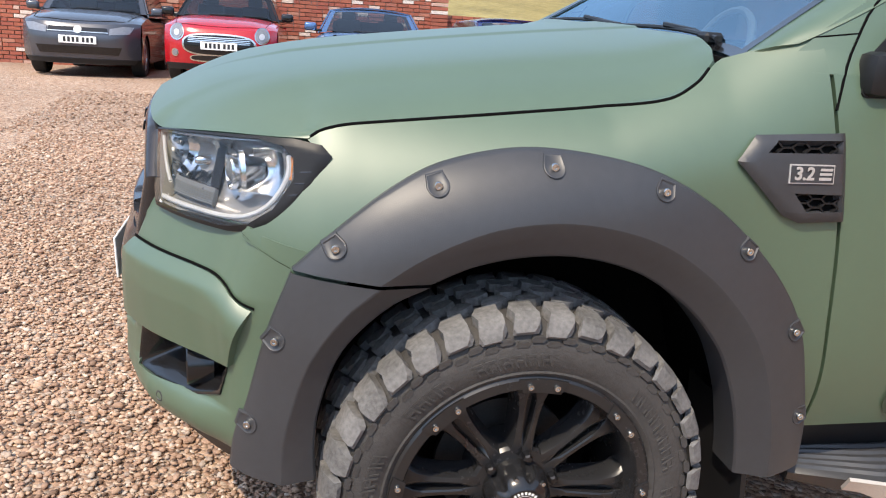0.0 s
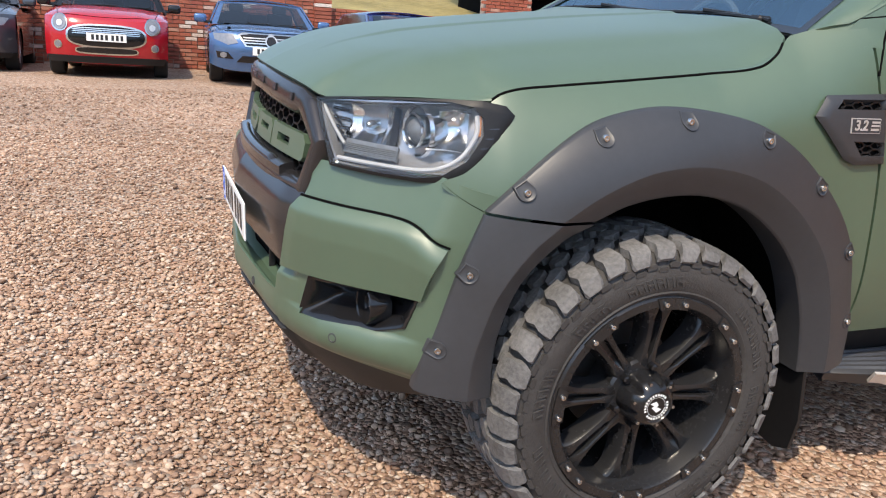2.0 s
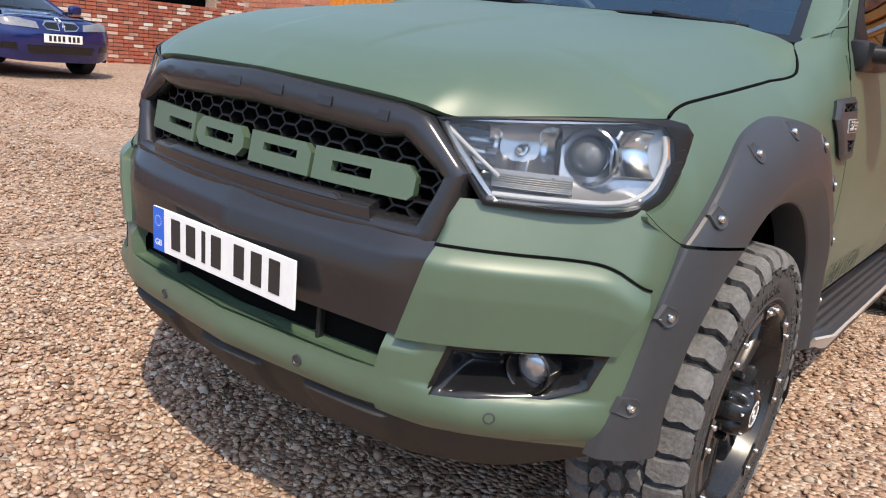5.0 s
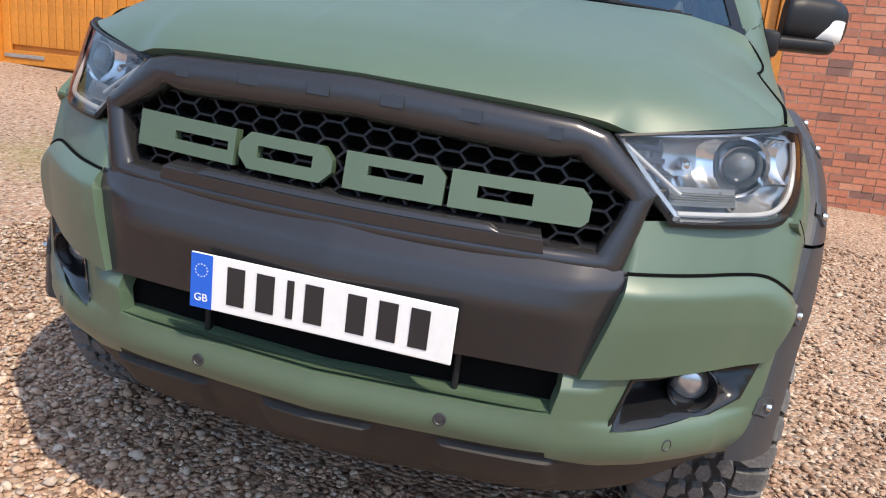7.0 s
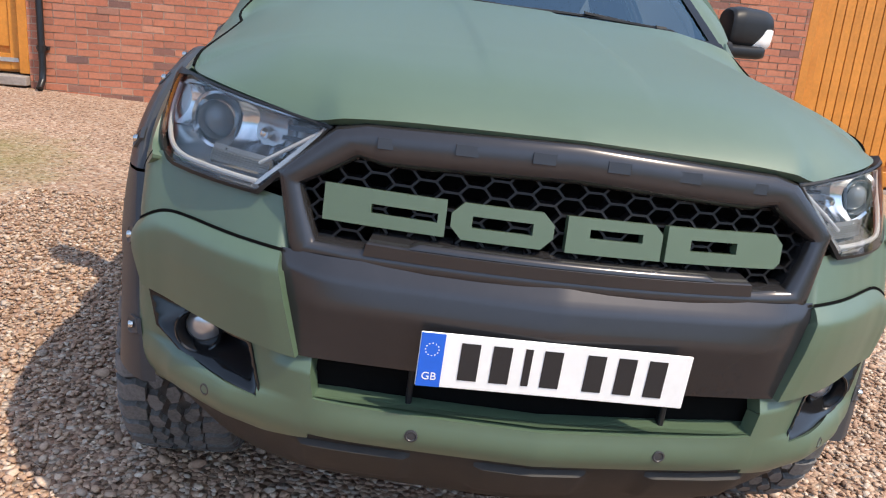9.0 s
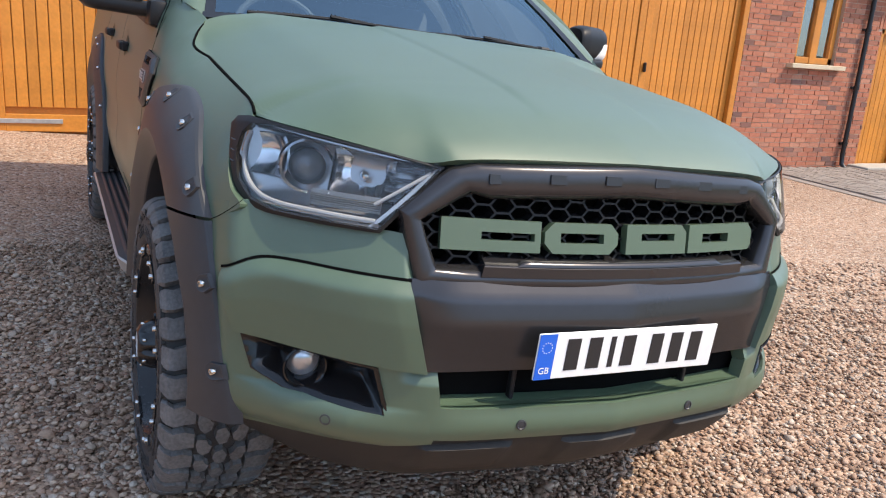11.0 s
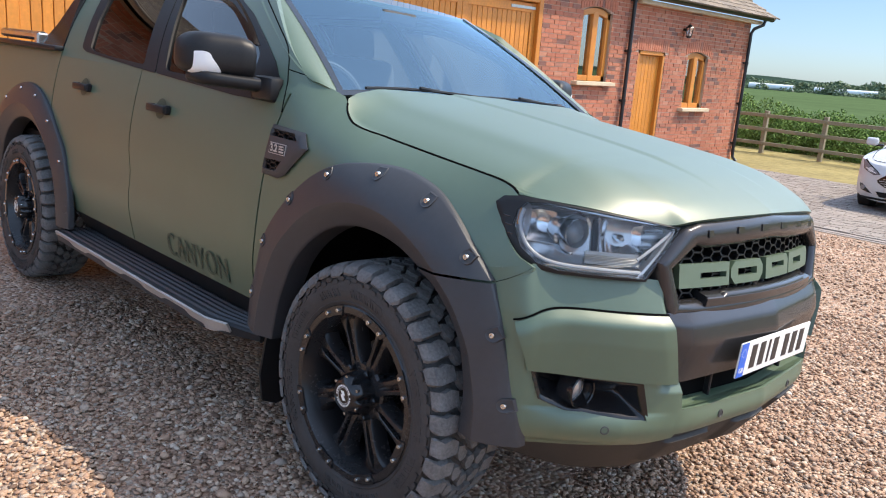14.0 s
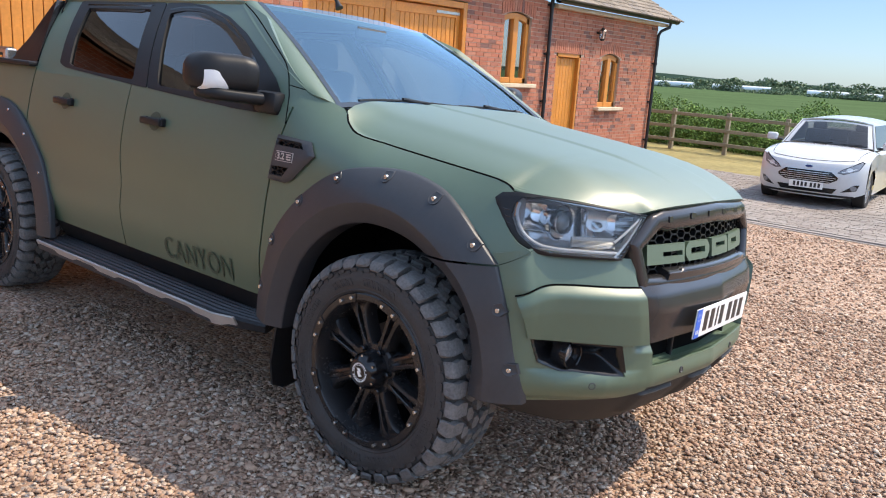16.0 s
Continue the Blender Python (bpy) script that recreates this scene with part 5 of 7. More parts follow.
# door mirrors
for s in (1, -1):
    mir = part("door_mirror", block(-0.735, s * 0.872, 1.350, 0.14, 0.07, 0.09, 0.02, segments=2), BLACK, truck, "satin black door mirror")

    def shell(u, v, grow=0.0, s=s):
        a = 2 * math.pi * u
        q = 1.0 if v < 0.62 else math.sqrt(max(0.0, 1 - ((v - 0.62) / 0.38) ** 2.6))
        r = 0.80 + 0.20 * min(1.0, v / 0.22) ** 0.5
        up = math.copysign(abs(math.sin(a)) ** 0.62, math.sin(a))
        on = math.copysign(abs(math.cos(a)) ** 0.72, math.cos(a))
        y = lerp(0.918, 1.142, v) + grow * 0.6
        cz = 1.442 + (0.086 if up > 0 else 0.070) * up * (0.30 + 0.70 * q) * (r if up > 0 else 1.0) + grow * up - 0.008 * (1 - q)
        cx = -0.822 + (0.088 * on) * (0.20 + 0.80 * q) * r + grow * on
        return cx - 0.42 * (y - 0.915), s * y, cz
    head_bm = ruled(40, 26, shell, (0, s, 0))
    bmesh.ops.holes_fill(head_bm, edges=[e for e in head_bm.edges if e.is_boundary])
    bmesh.ops.recalc_face_normals(head_bm, faces=head_bm.faces[:])
    part("mirror_cap", head_bm, BLACK, mir, angle=50)
    bm = ruled(14, 16, lambda u, v: shell(lerp(-0.20, 0.012 - 0.15 * (1 - v) ** 4, u), lerp(0.48, 0.90, v), 0.0035), (0.6, s * 0.6, 0), 0.006)
    part("mirror_indicator", bm, PLATE_WHITE, mir, "clear white indicator lens", angle=60)

    def foot(u, v, s=s):
        a = 2 * math.pi * u
        y = lerp(0.875, 1.115, v)
        q = 1.0 if v < 0.8 else math.sqrt(max(0.0, 1 - ((v - 0.8) / 0.2) ** 2))
        return -0.805 - 0.40 * (y - 0.915) + 0.076 * math.copysign(abs(math.cos(a)) ** 0.6, math.cos(a)) * (0.25 + 0.75 * q), s * y, 1.358 + 0.010 * v + 0.027 * math.copysign(abs(math.sin(a)) ** 0.6, math.sin(a)) * (0.3 + 0.7 * q)
    bm = ruled(28, 12, foot, (0, s, 0))
    bmesh.ops.holes_fill(bm, edges=[e for e in bm.edges if e.is_boundary])
    bmesh.ops.recalc_face_normals(bm, faces=bm.faces[:])
    part("mirror_foot", bm, BLACK, mir, angle=50)

    # wing vent with its number badge
    y0 = lambda x, z: side_y(x, z) + 0.010
    outline = [(-0.392, 1.170), (-0.432, 1.222), (-0.628, 1.232), (-0.650, 1.050), (-0.545, 1.046), (-0.505, 1.062)]
    put = lambda x, z, s=s: (x, s * (y0(x, z) + 0.010 * min(1.0, max(0.0, inside(outline, x, z) / 0.014))), z)
    up = [(-0.475, 1.214), (-0.620, 1.218), (-0.622, 1.192), (-0.452, 1.190)]
    lo = [(-0.52, 1.110), (-0.632, 1.108), (-0.640, 1.072), (-0.555, 1.070)]
    vent = part("wing_vent", sheet(outline, [up, lo], put, (0, s, 0), 0.012, 0.02), PLASTIC, truck, "dark side vent with a number badge")
    bm = bmesh.new()
    for reg in (up, lo):
        x0, x1 = min(p[0] for p in reg), max(p[0] for p in reg)
        z0, z1 = min(p[1] for p in reg), max(p[1] for p in reg)
        R = 0.0205
        for i in range(9):
            for j in range(5):
                cx, cz = x0 + i * R * 1.5, z0 + (j + 0.5 * (i % 2)) * R * 0.52 * math.sqrt(3)
                for k in range(3):
                    a0, a1 = k * math.pi / 3, (k + 1) * math.pi / 3
                    p, q = (cx + R * math.cos(a0), cz + 0.52 * R * math.sin(a0)), (cx + R * math.cos(a1), cz + 0.52 * R * math.sin(a1))
                    mx, mz = (p[0] + q[0]) / 2, (p[1] + q[1]) / 2
                    if inside(reg, mx, mz) > 0.001:
                        box(bm, mx, s * (y0(mx, mz) - 0.003), mz, math.hypot(q[0] - p[0], q[1] - p[1]) + 0.003, 0.010, 0.0036, 0, pose(0, 0, 0, 0, -math.degrees(math.atan2(q[1] - p[1], q[0] - p[0])), 0))
    tagged(part("vent_mesh", bm, BLACK, vent, smooth=False), kind="stuff")
    # near-black sheet behind the mesh; its colour stands in for shade
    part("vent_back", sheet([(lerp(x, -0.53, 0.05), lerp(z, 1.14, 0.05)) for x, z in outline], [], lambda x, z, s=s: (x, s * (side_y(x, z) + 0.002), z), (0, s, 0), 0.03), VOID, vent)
    edge_ = [(-0.500, 1.170), (-0.602, 1.170), (-0.603, 1.131), (-0.501, 1.131)]
    core = [(lerp(x, -0.5515, 0.05), lerp(z, 1.1505, 0.13)) for x, z in edge_]
    part("vent_badge", sheet(edge_, [], lambda x, z, s=s: (x, s * (y0(x, z) + 0.013), z), (0, s, 0), 0.02, 0.006), BADGE, vent, "bright-edged number badge")
    part("badge_face", sheet(core, [], lambda x, z, s=s: (x, s * (y0(x, z) + 0.0142), z), (0, s, 0), 0.02, 0.003), PLASTIC, vent)
    turn = Matrix(((-1, 0, 0, 0), (0, 0, 1, 0), (0, 1, 0, 0), (0, 0, 0, 1))) if s > 0 else Matrix(((1, 0, 0, 0), (0, 0, -1, 0), (0, 1, 0, 0), (0, 0, 0, 1)))
    tx = bpy.data.curves.new("badge_number", "FONT")
    tx.body, tx.size, tx.extrude, tx.offset, tx.align_x, tx.align_y = "3.2", 0.037, 0.001, 0.0008, "CENTER", "CENTER"
    tx.materials.append(BADGE)
    o = new("badge_number", tx)
    o.parent = vent
    xb = -0.551 + (0.018 if s > 0 else -0.018)
    o.matrix_local = Matrix.Translation((xb, s * (y0(xb, 1.1505) + 0.0155), 1.1505)) @ turn
    xb = -0.551 + (-0.030 if s > 0 else 0.030)
    bm = bmesh.new()
    for dz, h in ((0.010, 0.005), (0.001, 0.005), (-0.009, 0.006)):
        box(bm, xb, s * (y0(xb, 1.1505) + 0.0155), 1.1505 + dz, 0.027, 0.002, h)
    part("badge_bars", bm, BADGE, vent, smooth=False)

    # lettering low on the door
    tx = bpy.data.curves.new("door_lettering", "FONT")
    tx.body, tx.size, tx.extrude, tx.align_x, tx.align_y, tx.shear, tx.space_character = "CANYON", 0.150, 0.0005, "CENTER", "CENTER", 0.0, 1.06
    tx.materials.append(DECAL_SHADE)
    o = new("door_lettering", tx)
    o.parent = truck
    xm, zm = -1.15, 0.607
    yb = side_y(xm, zm) + 0.006
    lean = math.degrees(math.atan((side_y(xm, 0.665) - side_y(xm, 0.55)) / 0.115))
    o.matrix_local = Matrix.Translation((xm, s * yb, zm)) @ (Matrix(((-1, 0, 0, 0), (0, 0, 1, 0), (0, 1, 0, 0), (0, 0, 0, 1))) if s > 0 else Matrix(((1, 0, 0, 0), (0, 0, -1, 0), (0, 1, 0, 0), (0, 0, 0, 1)))) @ pose(0, 0, 0, lean, 0, 0) @ Matrix.Diagonal((0.80, 1.0, 1.0, 1.0))

    # side step
    def step(u, v, s=s):
        x = lerp(-2.60, -0.72, u)
        t = min(1.0, max(0.0, (x + 0.93) / 0.22))
        y_out = lerp(0.968, 0.84, t)
        return x, s * lerp(0.76, y_out, v), 0.425 - 0.03 * t * v + (0.006 if int(v * 14) % 2 and 0.15 < v < 0.85 else 0) - 0.012 * v**4
    st = part("side_step", ruled(40, 28, step, (0, 0, 1), 0.05), PLASTIC, truck, "black ribbed side step", angle=20)
    def edge(u, v, s=s):
        x = lerp(-2.60, -0.82, u)
        t = min(1.0, max(0.0, (x + 0.93) / 0.22))
        z = 0.414 - 0.044 * v + 0.007 * math.copysign(min(1, abs(math.sin(u * 26)) * 3), math.sin(u * 26)) * v
        return x, s * (lerp(0.974, 0.90, t) - 0.02 * v), z
    part("step_trim", ruled(90, 3, edge, (0, s, 0), 0.01), TRIM, st, "bright metal edge trim")

# load bed: rails, tailgate, sail behind the cab, roll bar
for s in (1, -1):
    part("bed_rail", block(-3.64, s * 0.85, 1.385, 1.56, 0.10, 0.03, 0.012, segments=2), BLACK, truck)
    bm = bmesh.new()
    prism(bm, [(-2.868, 1.40), (-3.22, 1.40), (-3.10, 1.52), (-2.985, 1.73), (-2.955, 1.765)], 0.05, lambda a, b, c, s=s: (a, s * (0.80 - 0.42 * (b - 1.40) + c), b))
    part("sail_panel", bm, GLOSS_BLACK, truck, "gloss black sail panel behind the cab", smooth=False)
    bm = bmesh.new()
    tube(bm, [(-3.25, s * 0.83, 1.44), (-3.95, s * 0.83, 1.44)], 0.028, 12)
    box(bm, -3.27, s * 0.83, 1.42, 0.06, 0.07, 0.08, 0.012)
    part("bed_rail_bar", bm, CHROME, truck, "bright round rail along the bed")
part("tailgate", block(-4.42, 0, 1.0, 0.05, 1.75, 0.75, 0.015), GREEN, truck)
part("bed_floor", block(-3.64, 0, 0.85, 1.5, 1.6, 0.05, 0.01), BLACK, truck)
part("cargo_cover", block(-3.64, 0, 1.375, 1.54, 1.62, 0.03, 0.01), BLACK, truck)


# ---- yard surfaces ----
STONE_STOPS = [(0.0, (0.130, 0.080, 0.056)), (0.18, (0.345, 0.215, 0.145)), (0.40, (0.465, 0.315, 0.218)), (0.58, (0.335, 0.200, 0.138)), (0.72, (0.575, 0.425, 0.312)), (0.86, (0.325, 0.250, 0.198)), (1.0, (0.610, 0.495, 0.395))]
BRICK_STOPS = [(0.0, (0.330, 0.135, 0.090)), (0.2, (0.410, 0.150, 0.090)), (0.5, (0.460, 0.180, 0.108)), (0.75, (0.420, 0.148, 0.090)), (0.88, (0.490, 0.225, 0.145)), (0.94, (0.240, 0.112, 0.085)), (1.0, (0.170, 0.095, 0.080))]
OLD_STOPS = [(0.0, (0.28, 0.085, 0.055)), (0.4, (0.38, 0.12, 0.075)), (0.7, (0.30, 0.085, 0.060)), (0.86, (0.42, 0.19, 0.13)), (0.93, (0.60, 0.47, 0.40)), (1.0, (0.66, 0.58, 0.52))]
SETT_STOPS = [(0.0, (0.215, 0.18, 0.158)), (0.4, (0.262, 0.228, 0.20)), (0.7, (0.285, 0.252, 0.225)), (1.0, (0.235, 0.198, 0.176))]


def mixed_material(name, stops, source, rough=0.85, grain=40.0, cell=0.0, bump=0.3, moss=False):
    """Each piece takes its own colour from the ramp, with grain over it; cell: a bed of cells of that many to a metre."""
    m = bpy.data.materials.new(name)
    m.use_nodes = True
    nt = m.node_tree
    b = nt.nodes["Principled BSDF"]
    b.inputs["Roughness"].default_value = rough
    b.inputs["Specular IOR Level"].default_value = 0.3
    co = nt.nodes.new("ShaderNodeTexCoord")
    ramp = nt.nodes.new("ShaderNodeValToRGB")
    while len(ramp.color_ramp.elements) < len(stops):
        ramp.color_ramp.elements.new(0.5)
    for e, (p, c) in zip(ramp.color_ramp.elements, stops):
        e.position, e.color = p, (*c, 1)
    bp = nt.nodes.new("ShaderNodeBump")
    bp.inputs["Strength"].default_value = bump
    bp.inputs["Distance"].default_value = 0.004
    gr = nt.nodes.new("ShaderNodeTexNoise")
    gr.inputs["Scale"].default_value = grain
    gr.inputs["Detail"].default_value = 6
    nt.links.new(co.outputs["Object"], gr.inputs["Vector"])
    if source == "cell":
        vo = nt.nodes.new("ShaderNodeTexVoronoi")
        vo.inputs["Scale"].default_value = cell
        nt.links.new(co.outputs["Object"], vo.inputs["Vector"])
        sep = nt.nodes.new("ShaderNodeSeparateColor")
        nt.links.new(vo.outputs["Color"], sep.inputs[0])
        nt.links.new(sep.outputs[0], ramp.inputs[0])
        bp.invert = True
        bp.inputs["Distance"].default_value = 0.02
        nt.links.new(vo.outputs["Distance"], bp.inputs["Height"])
    else:
        gi = nt.nodes.new("ShaderNodeNewGeometry" if source == "island" else "ShaderNodeObjectInfo")
        nt.links.new(gi.outputs["Random Per Island" if source == "island" else "Random"], ramp.inputs[0])
        nt.links.new(gr.outputs["Fac"], bp.inputs["Height"])
    big = nt.nodes.new("ShaderNodeTexNoise")
    big.inputs["Scale"].default_value = 0.55
    big.inputs["Detail"].default_value = 6
    nt.links.new(co.outputs["Object"], big.inputs["Vector"])
    add = nt.nodes.new("ShaderNodeMath")
    add.operation = "ADD"
    nt.links.new(gr.outputs["Fac"], add.inputs[0])
    nt.links.new(big.outputs["Fac"], add.inputs[1])
    mr = nt.nodes.new("ShaderNodeMapRange")
    mr.inputs["From Min"].default_value, mr.inputs["From Max"].default_value = 0.6, 1.4
    mr.inputs["To Min"].default_value, mr.inputs["To Max"].default_value = 0.72, 1.28
    nt.links.new(add.outputs[0], mr.inputs["Value"])
    hs = nt.nodes.new("ShaderNodeHueSaturation")
    nt.links.new(ramp.outputs[0], hs.inputs["Color"])
    nt.links.new(mr.outputs[0], hs.inputs["Value"])
    nt.links.new(hs.outputs[0], b.inputs["Base Color"])
    if moss:
        # a ragged mossy patch in the loose stones
        mp = nt.nodes.new("ShaderNodeMapping")
        mp.inputs["Location"].default_value = (3.05 / 1.5, 3.15 / 0.95, 0)
        mp.inputs["Scale"].default_value = (1 / 1.5, 1 / 0.95, 0)
        ln = nt.nodes.new("ShaderNodeVectorMath")
        ln.operation = "LENGTH"
        rag = nt.nodes.new("ShaderNodeTexNoise")
        rag.inputs["Scale"].default_value = 5.0
        rag.inputs["Detail"].default_value = 8
        sm = nt.nodes.new("ShaderNodeMath")
        sm.operation = "ADD"
        fade = nt.nodes.new("ShaderNodeMapRange")
        fade.inputs["From Min"].default_value, fade.inputs["From Max"].default_value = 1.45, 0.75
        fade.inputs["To Max"].default_value = 0.62
        mix = nt.nodes.new("ShaderNodeMixRGB")
        mix.inputs["Color2"].default_value = (0.20, 0.205, 0.055, 1)
        nt.links.new(co.outputs["Object"], mp.inputs["Vector"])
        nt.links.new(mp.outputs[0], ln.inputs[0])
        nt.links.new(co.outputs["Object"], rag.inputs["Vector"])
        nt.links.new(ln.outputs["Value"], sm.inputs[0])
        nt.links.new(rag.outputs["Fac"], sm.inputs[1])
        nt.links.new(sm.outputs[0], fade.inputs["Value"])
        nt.links.new(fade.outputs[0], mix.inputs["Fac"])
        nt.links.new(hs.outputs[0], mix.inputs["Color1"])
        nt.links.new(mix.outputs[0], b.inputs["Base Color"])
    nt.links.new(bp.outputs[0], b.inputs["Normal"])
    return m


GRAVEL = mixed_material("gravel_bed", STONE_STOPS, "cell", 0.9, 120.0, 48.0, 0.9, moss=True)
STONE = mixed_material("gravel_stone", STONE_STOPS, "island", 0.86, 150.0, moss=True)
BRICK = mixed_material("red_brick", BRICK_STOPS, "object", 0.85, 40.0)
BRICK_JOINED = mixed_material("red_brick_joined", BRICK_STOPS, "island", 0.85, 40.0)
OLD_BRICK = mixed_material("old_brick", OLD_STOPS, "object", 0.9, 30.0)
OLD_BRICK_JOINED = mixed_material("old_brick_joined", OLD_STOPS, "island", 0.9, 30.0)
SETT = mixed_material("stone_sett", SETT_STOPS, "object", 0.8, 50.0)
SETT_JOINED = mixed_material("stone_sett_joined", SETT_STOPS, "island", 0.8, 50.0)
GRASS = material("dry_grass", (0.27, 0.225, 0.100), 0.95, 0.0, 0.4, 0.7, 0.8, 90.0, spec=0.1)
MORTAR = material("lime_mortar", (0.44, 0.33, 0.25), 0.95, 0.0, 0.2, 6.0, 0.4, 80.0)
OLD_MORTAR = material("pale_old_mortar", (0.40, 0.30, 0.24), 0.95, 0.0, 0.3, 3.0, 0.4, 60.0)
CONCRETE = material("pale_concrete", (0.42, 0.39, 0.34), 0.9, 0.0, 0.2, 4.0, 0.3, 60.0)
KERB = material("worn_kerb_stone", (0.26, 0.225, 0.20), 0.9, 0.0, 0.3, 4.0, 0.3, 60.0)
OAK = material("orange_stained_oak", (0.57, 0.218, 0.033), 0.42, 0.0, 0.20, 3.0, 0.12, 50.0, rand=0.10)
OAK_FRAME = material("orange_oak_frame", (0.55, 0.208, 0.033), 0.42, 0.0, 0.18, 5.0, 0.1, 60.0)
STEEL = material("galvanised_strap", (0.50, 0.51, 0.50), 0.45, 0.8, 0.2, 20.0)
LEAF = material("hedge_leaves", (0.14, 0.22, 0.06), 0.85, 0.0, 0.2, 2.0, island=0.55, spec=0.15)
LEAF_FAR = material("far_trees", (0.13, 0.18, 0.10), 0.9, 0.0, 0.3, 0.3, island=0.4)
HILL = material("hazy_wooded_hill", (0.030, 0.052, 0.040), 0.95, 0.0, 0.3, 0.02, spec=0.0)
FIELD = material("crop_field", (0.072, 0.112, 0.052), 0.95, 0.0, 0.2, 0.06, spec=0.0)
TIMBER = material("weathered_fence_timber", (0.25, 0.215, 0.15), 0.85, 0.0, 0.25, 5.0, 0.3, 70.0)
TUNNEL = material("white_polythene", (0.75, 0.77, 0.78), 0.5, 0.0, 0.1, 0.5)
TILE = mixed_material("stone_roof_tile", [(0.0, (0.16, 0.13, 0.10)), (0.5, (0.26, 0.21, 0.16)), (1.0, (0.20, 0.17, 0.15))], "island", 0.9, 30.0)
PIPE = material("black_cast_pipe", (0.012, 0.012, 0.013), 0.3, 0.0, 0.2, 10.0)
SILL = material("cream_stone_sill", (0.58, 0.47, 0.33), 0.85, 0.0, 0.15, 6.0, 0.2, 80.0)
PANE = glass("window_pane", (0.75, 0.80, 0.80), 0.34, 0.01)
BLIND = material("pale_window_blind", (0.42, 0.44, 0.42), 0.9, 0.0, 0.2, 3.0)

EDGE_Y = 8.35
xs = [-1500, -400, -120, -50, -25] + list(np.arange(-15, 15.1, 0.75)) + [25, 50, 120, 400, 1500]
ys = [-1500, -400, -120, -50, -30, -22, -18, -15] + list(np.arange(-14.25, 14.26, 0.5)) + [15, 16, 17, 18, 19, 20, 22, 24, 30, 40, 60, 100, 200, 400, 800, 1500]


def terrain(x, y):
    """Yard, rising bank behind the old wall, and fields that fall away."""
    z = ground_z(x, y)
    if y < -14.3:
        z = 1.80 + 0.14 * min(16.0, -14.3 - y)
    if y > 19:
        z -= 0.055 * min(30.0, y - 19)
    return z - 0.004


bm = bmesh.new()
grid = [[bm.verts.new((x, y, terrain(x, y))) for y in ys] for x in xs]
for i in range(len(xs) - 1):
    for j in range(len(ys) - 1):
        fc = bm.faces.new((grid[i][j], grid[i + 1][j], grid[i + 1][j + 1], grid[i][j + 1]))
        mid = (ys[j] + ys[j + 1]) / 2
        fc.material_index = 1 if 14.2 < mid < 30 or mid < -14.3 else 2 if mid >= 30 else 0
tagged(part("ground", bm, [GRAVEL, GRASS, FIELD]), "loose pinkish-brown gravel yard with grass and fields beyond", "ground", kind="structure")

# loose stones, thickest round the pickup's front
rng = np.random.default_rng(7)
phi = (1 + 5**0.5) / 2
ICO = np.array([(-1, phi, 0), (1, phi, 0), (-1, -phi, 0), (1, -phi, 0), (0, -1, phi), (0, 1, phi), (0, -1, -phi), (0, 1, -phi), (phi, 0, -1), (phi, 0, 1), (-phi, 0, -1), (-phi, 0, 1)]) / math.sqrt(1 + phi * phi)
ICO_F = np.array([(0, 11, 5), (0, 5, 1), (0, 1, 7), (0, 7, 10), (0, 10, 11), (1, 5, 9), (5, 11, 4), (11, 10, 2), (10, 7, 6), (7, 1, 8), (3, 9, 4), (3, 4, 2), (3, 2, 6), (3, 6, 8), (3, 8, 9), (4, 9, 5), (2, 4, 11), (6, 2, 10), (8, 6, 7), (9, 8, 1)])


def stones(areas):
    px, py, size = [], [], []
    for x0, x1, y0, y1, density, big in areas:
        n = int((x1 - x0) * (y1 - y0) * density)
        px.append(rng.uniform(x0, x1, n))
        py.append(rng.uniform(y0, y1, n))
        size.append(np.clip(rng.lognormal(math.log(big), 0.30, n), 0.007, 0.030))
    px, py, size = np.concatenate(px), np.concatenate(py), np.concatenate(size)
    n = len(px)
    shape = np.stack([np.ones(n), rng.uniform(0.62, 0.95, n), rng.uniform(0.32, 0.55, n)], 1)
    v = ICO[None] * (1 + 0.16 * rng.standard_normal((n, 12, 1))) * shape[:, None] * size[:, None, None]
    a, tx, ty = rng.uniform(0, 2 * math.pi, n), rng.normal(0, 0.24, n), rng.normal(0, 0.24, n)
    c, s = np.cos(tx)[:, None], np.sin(tx)[:, None]
    y2, z2 = v[..., 1] * c - v[..., 2] * s, v[..., 1] * s + v[..., 2] * c
    c, s = np.cos(ty)[:, None], np.sin(ty)[:, None]
    x3, z3 = v[..., 0] * c + z2 * s, -v[..., 0] * s + z2 * c
    c, s = np.cos(a)[:, None], np.sin(a)[:, None]
    x4, y4 = x3 * c - y2 * s, x3 * s + y2 * c
    base = -0.0085 * px - 0.0516 * np.where(py < 5, py, 5.0 + 1.9 * (1 - np.exp(-(np.maximum(py, 5) - 5.0) / 1.9)))
    lift = rng.uniform(-0.15, 0.55, n) * size
    co = np.stack([x4 + px[:, None], y4 + py[:, None], z3 + (base + lift)[:, None]], -1).reshape(-1, 3)
    fs = (ICO_F[None] + 12 * np.arange(n)[:, None, None]).reshape(-1, 3)
    me = bpy.data.meshes.new("gravel_stones")
    me.vertices.add(len(co))
    me.vertices.foreach_set("co", co.astype(np.float32).ravel())
    me.loops.add(len(fs) * 3)
    me.loops.foreach_set("vertex_index", fs.astype(np.int32).ravel())
    me.polygons.add(len(fs))
    me.polygons.foreach_set("loop_start", np.arange(0, len(fs) * 3, 3, dtype=np.int32))
    me.polygons.foreach_set("use_smooth", np.ones(len(fs), dtype=bool))
    me.update(calc_edges=True)
    me.validate()
    me.materials.append(STONE)
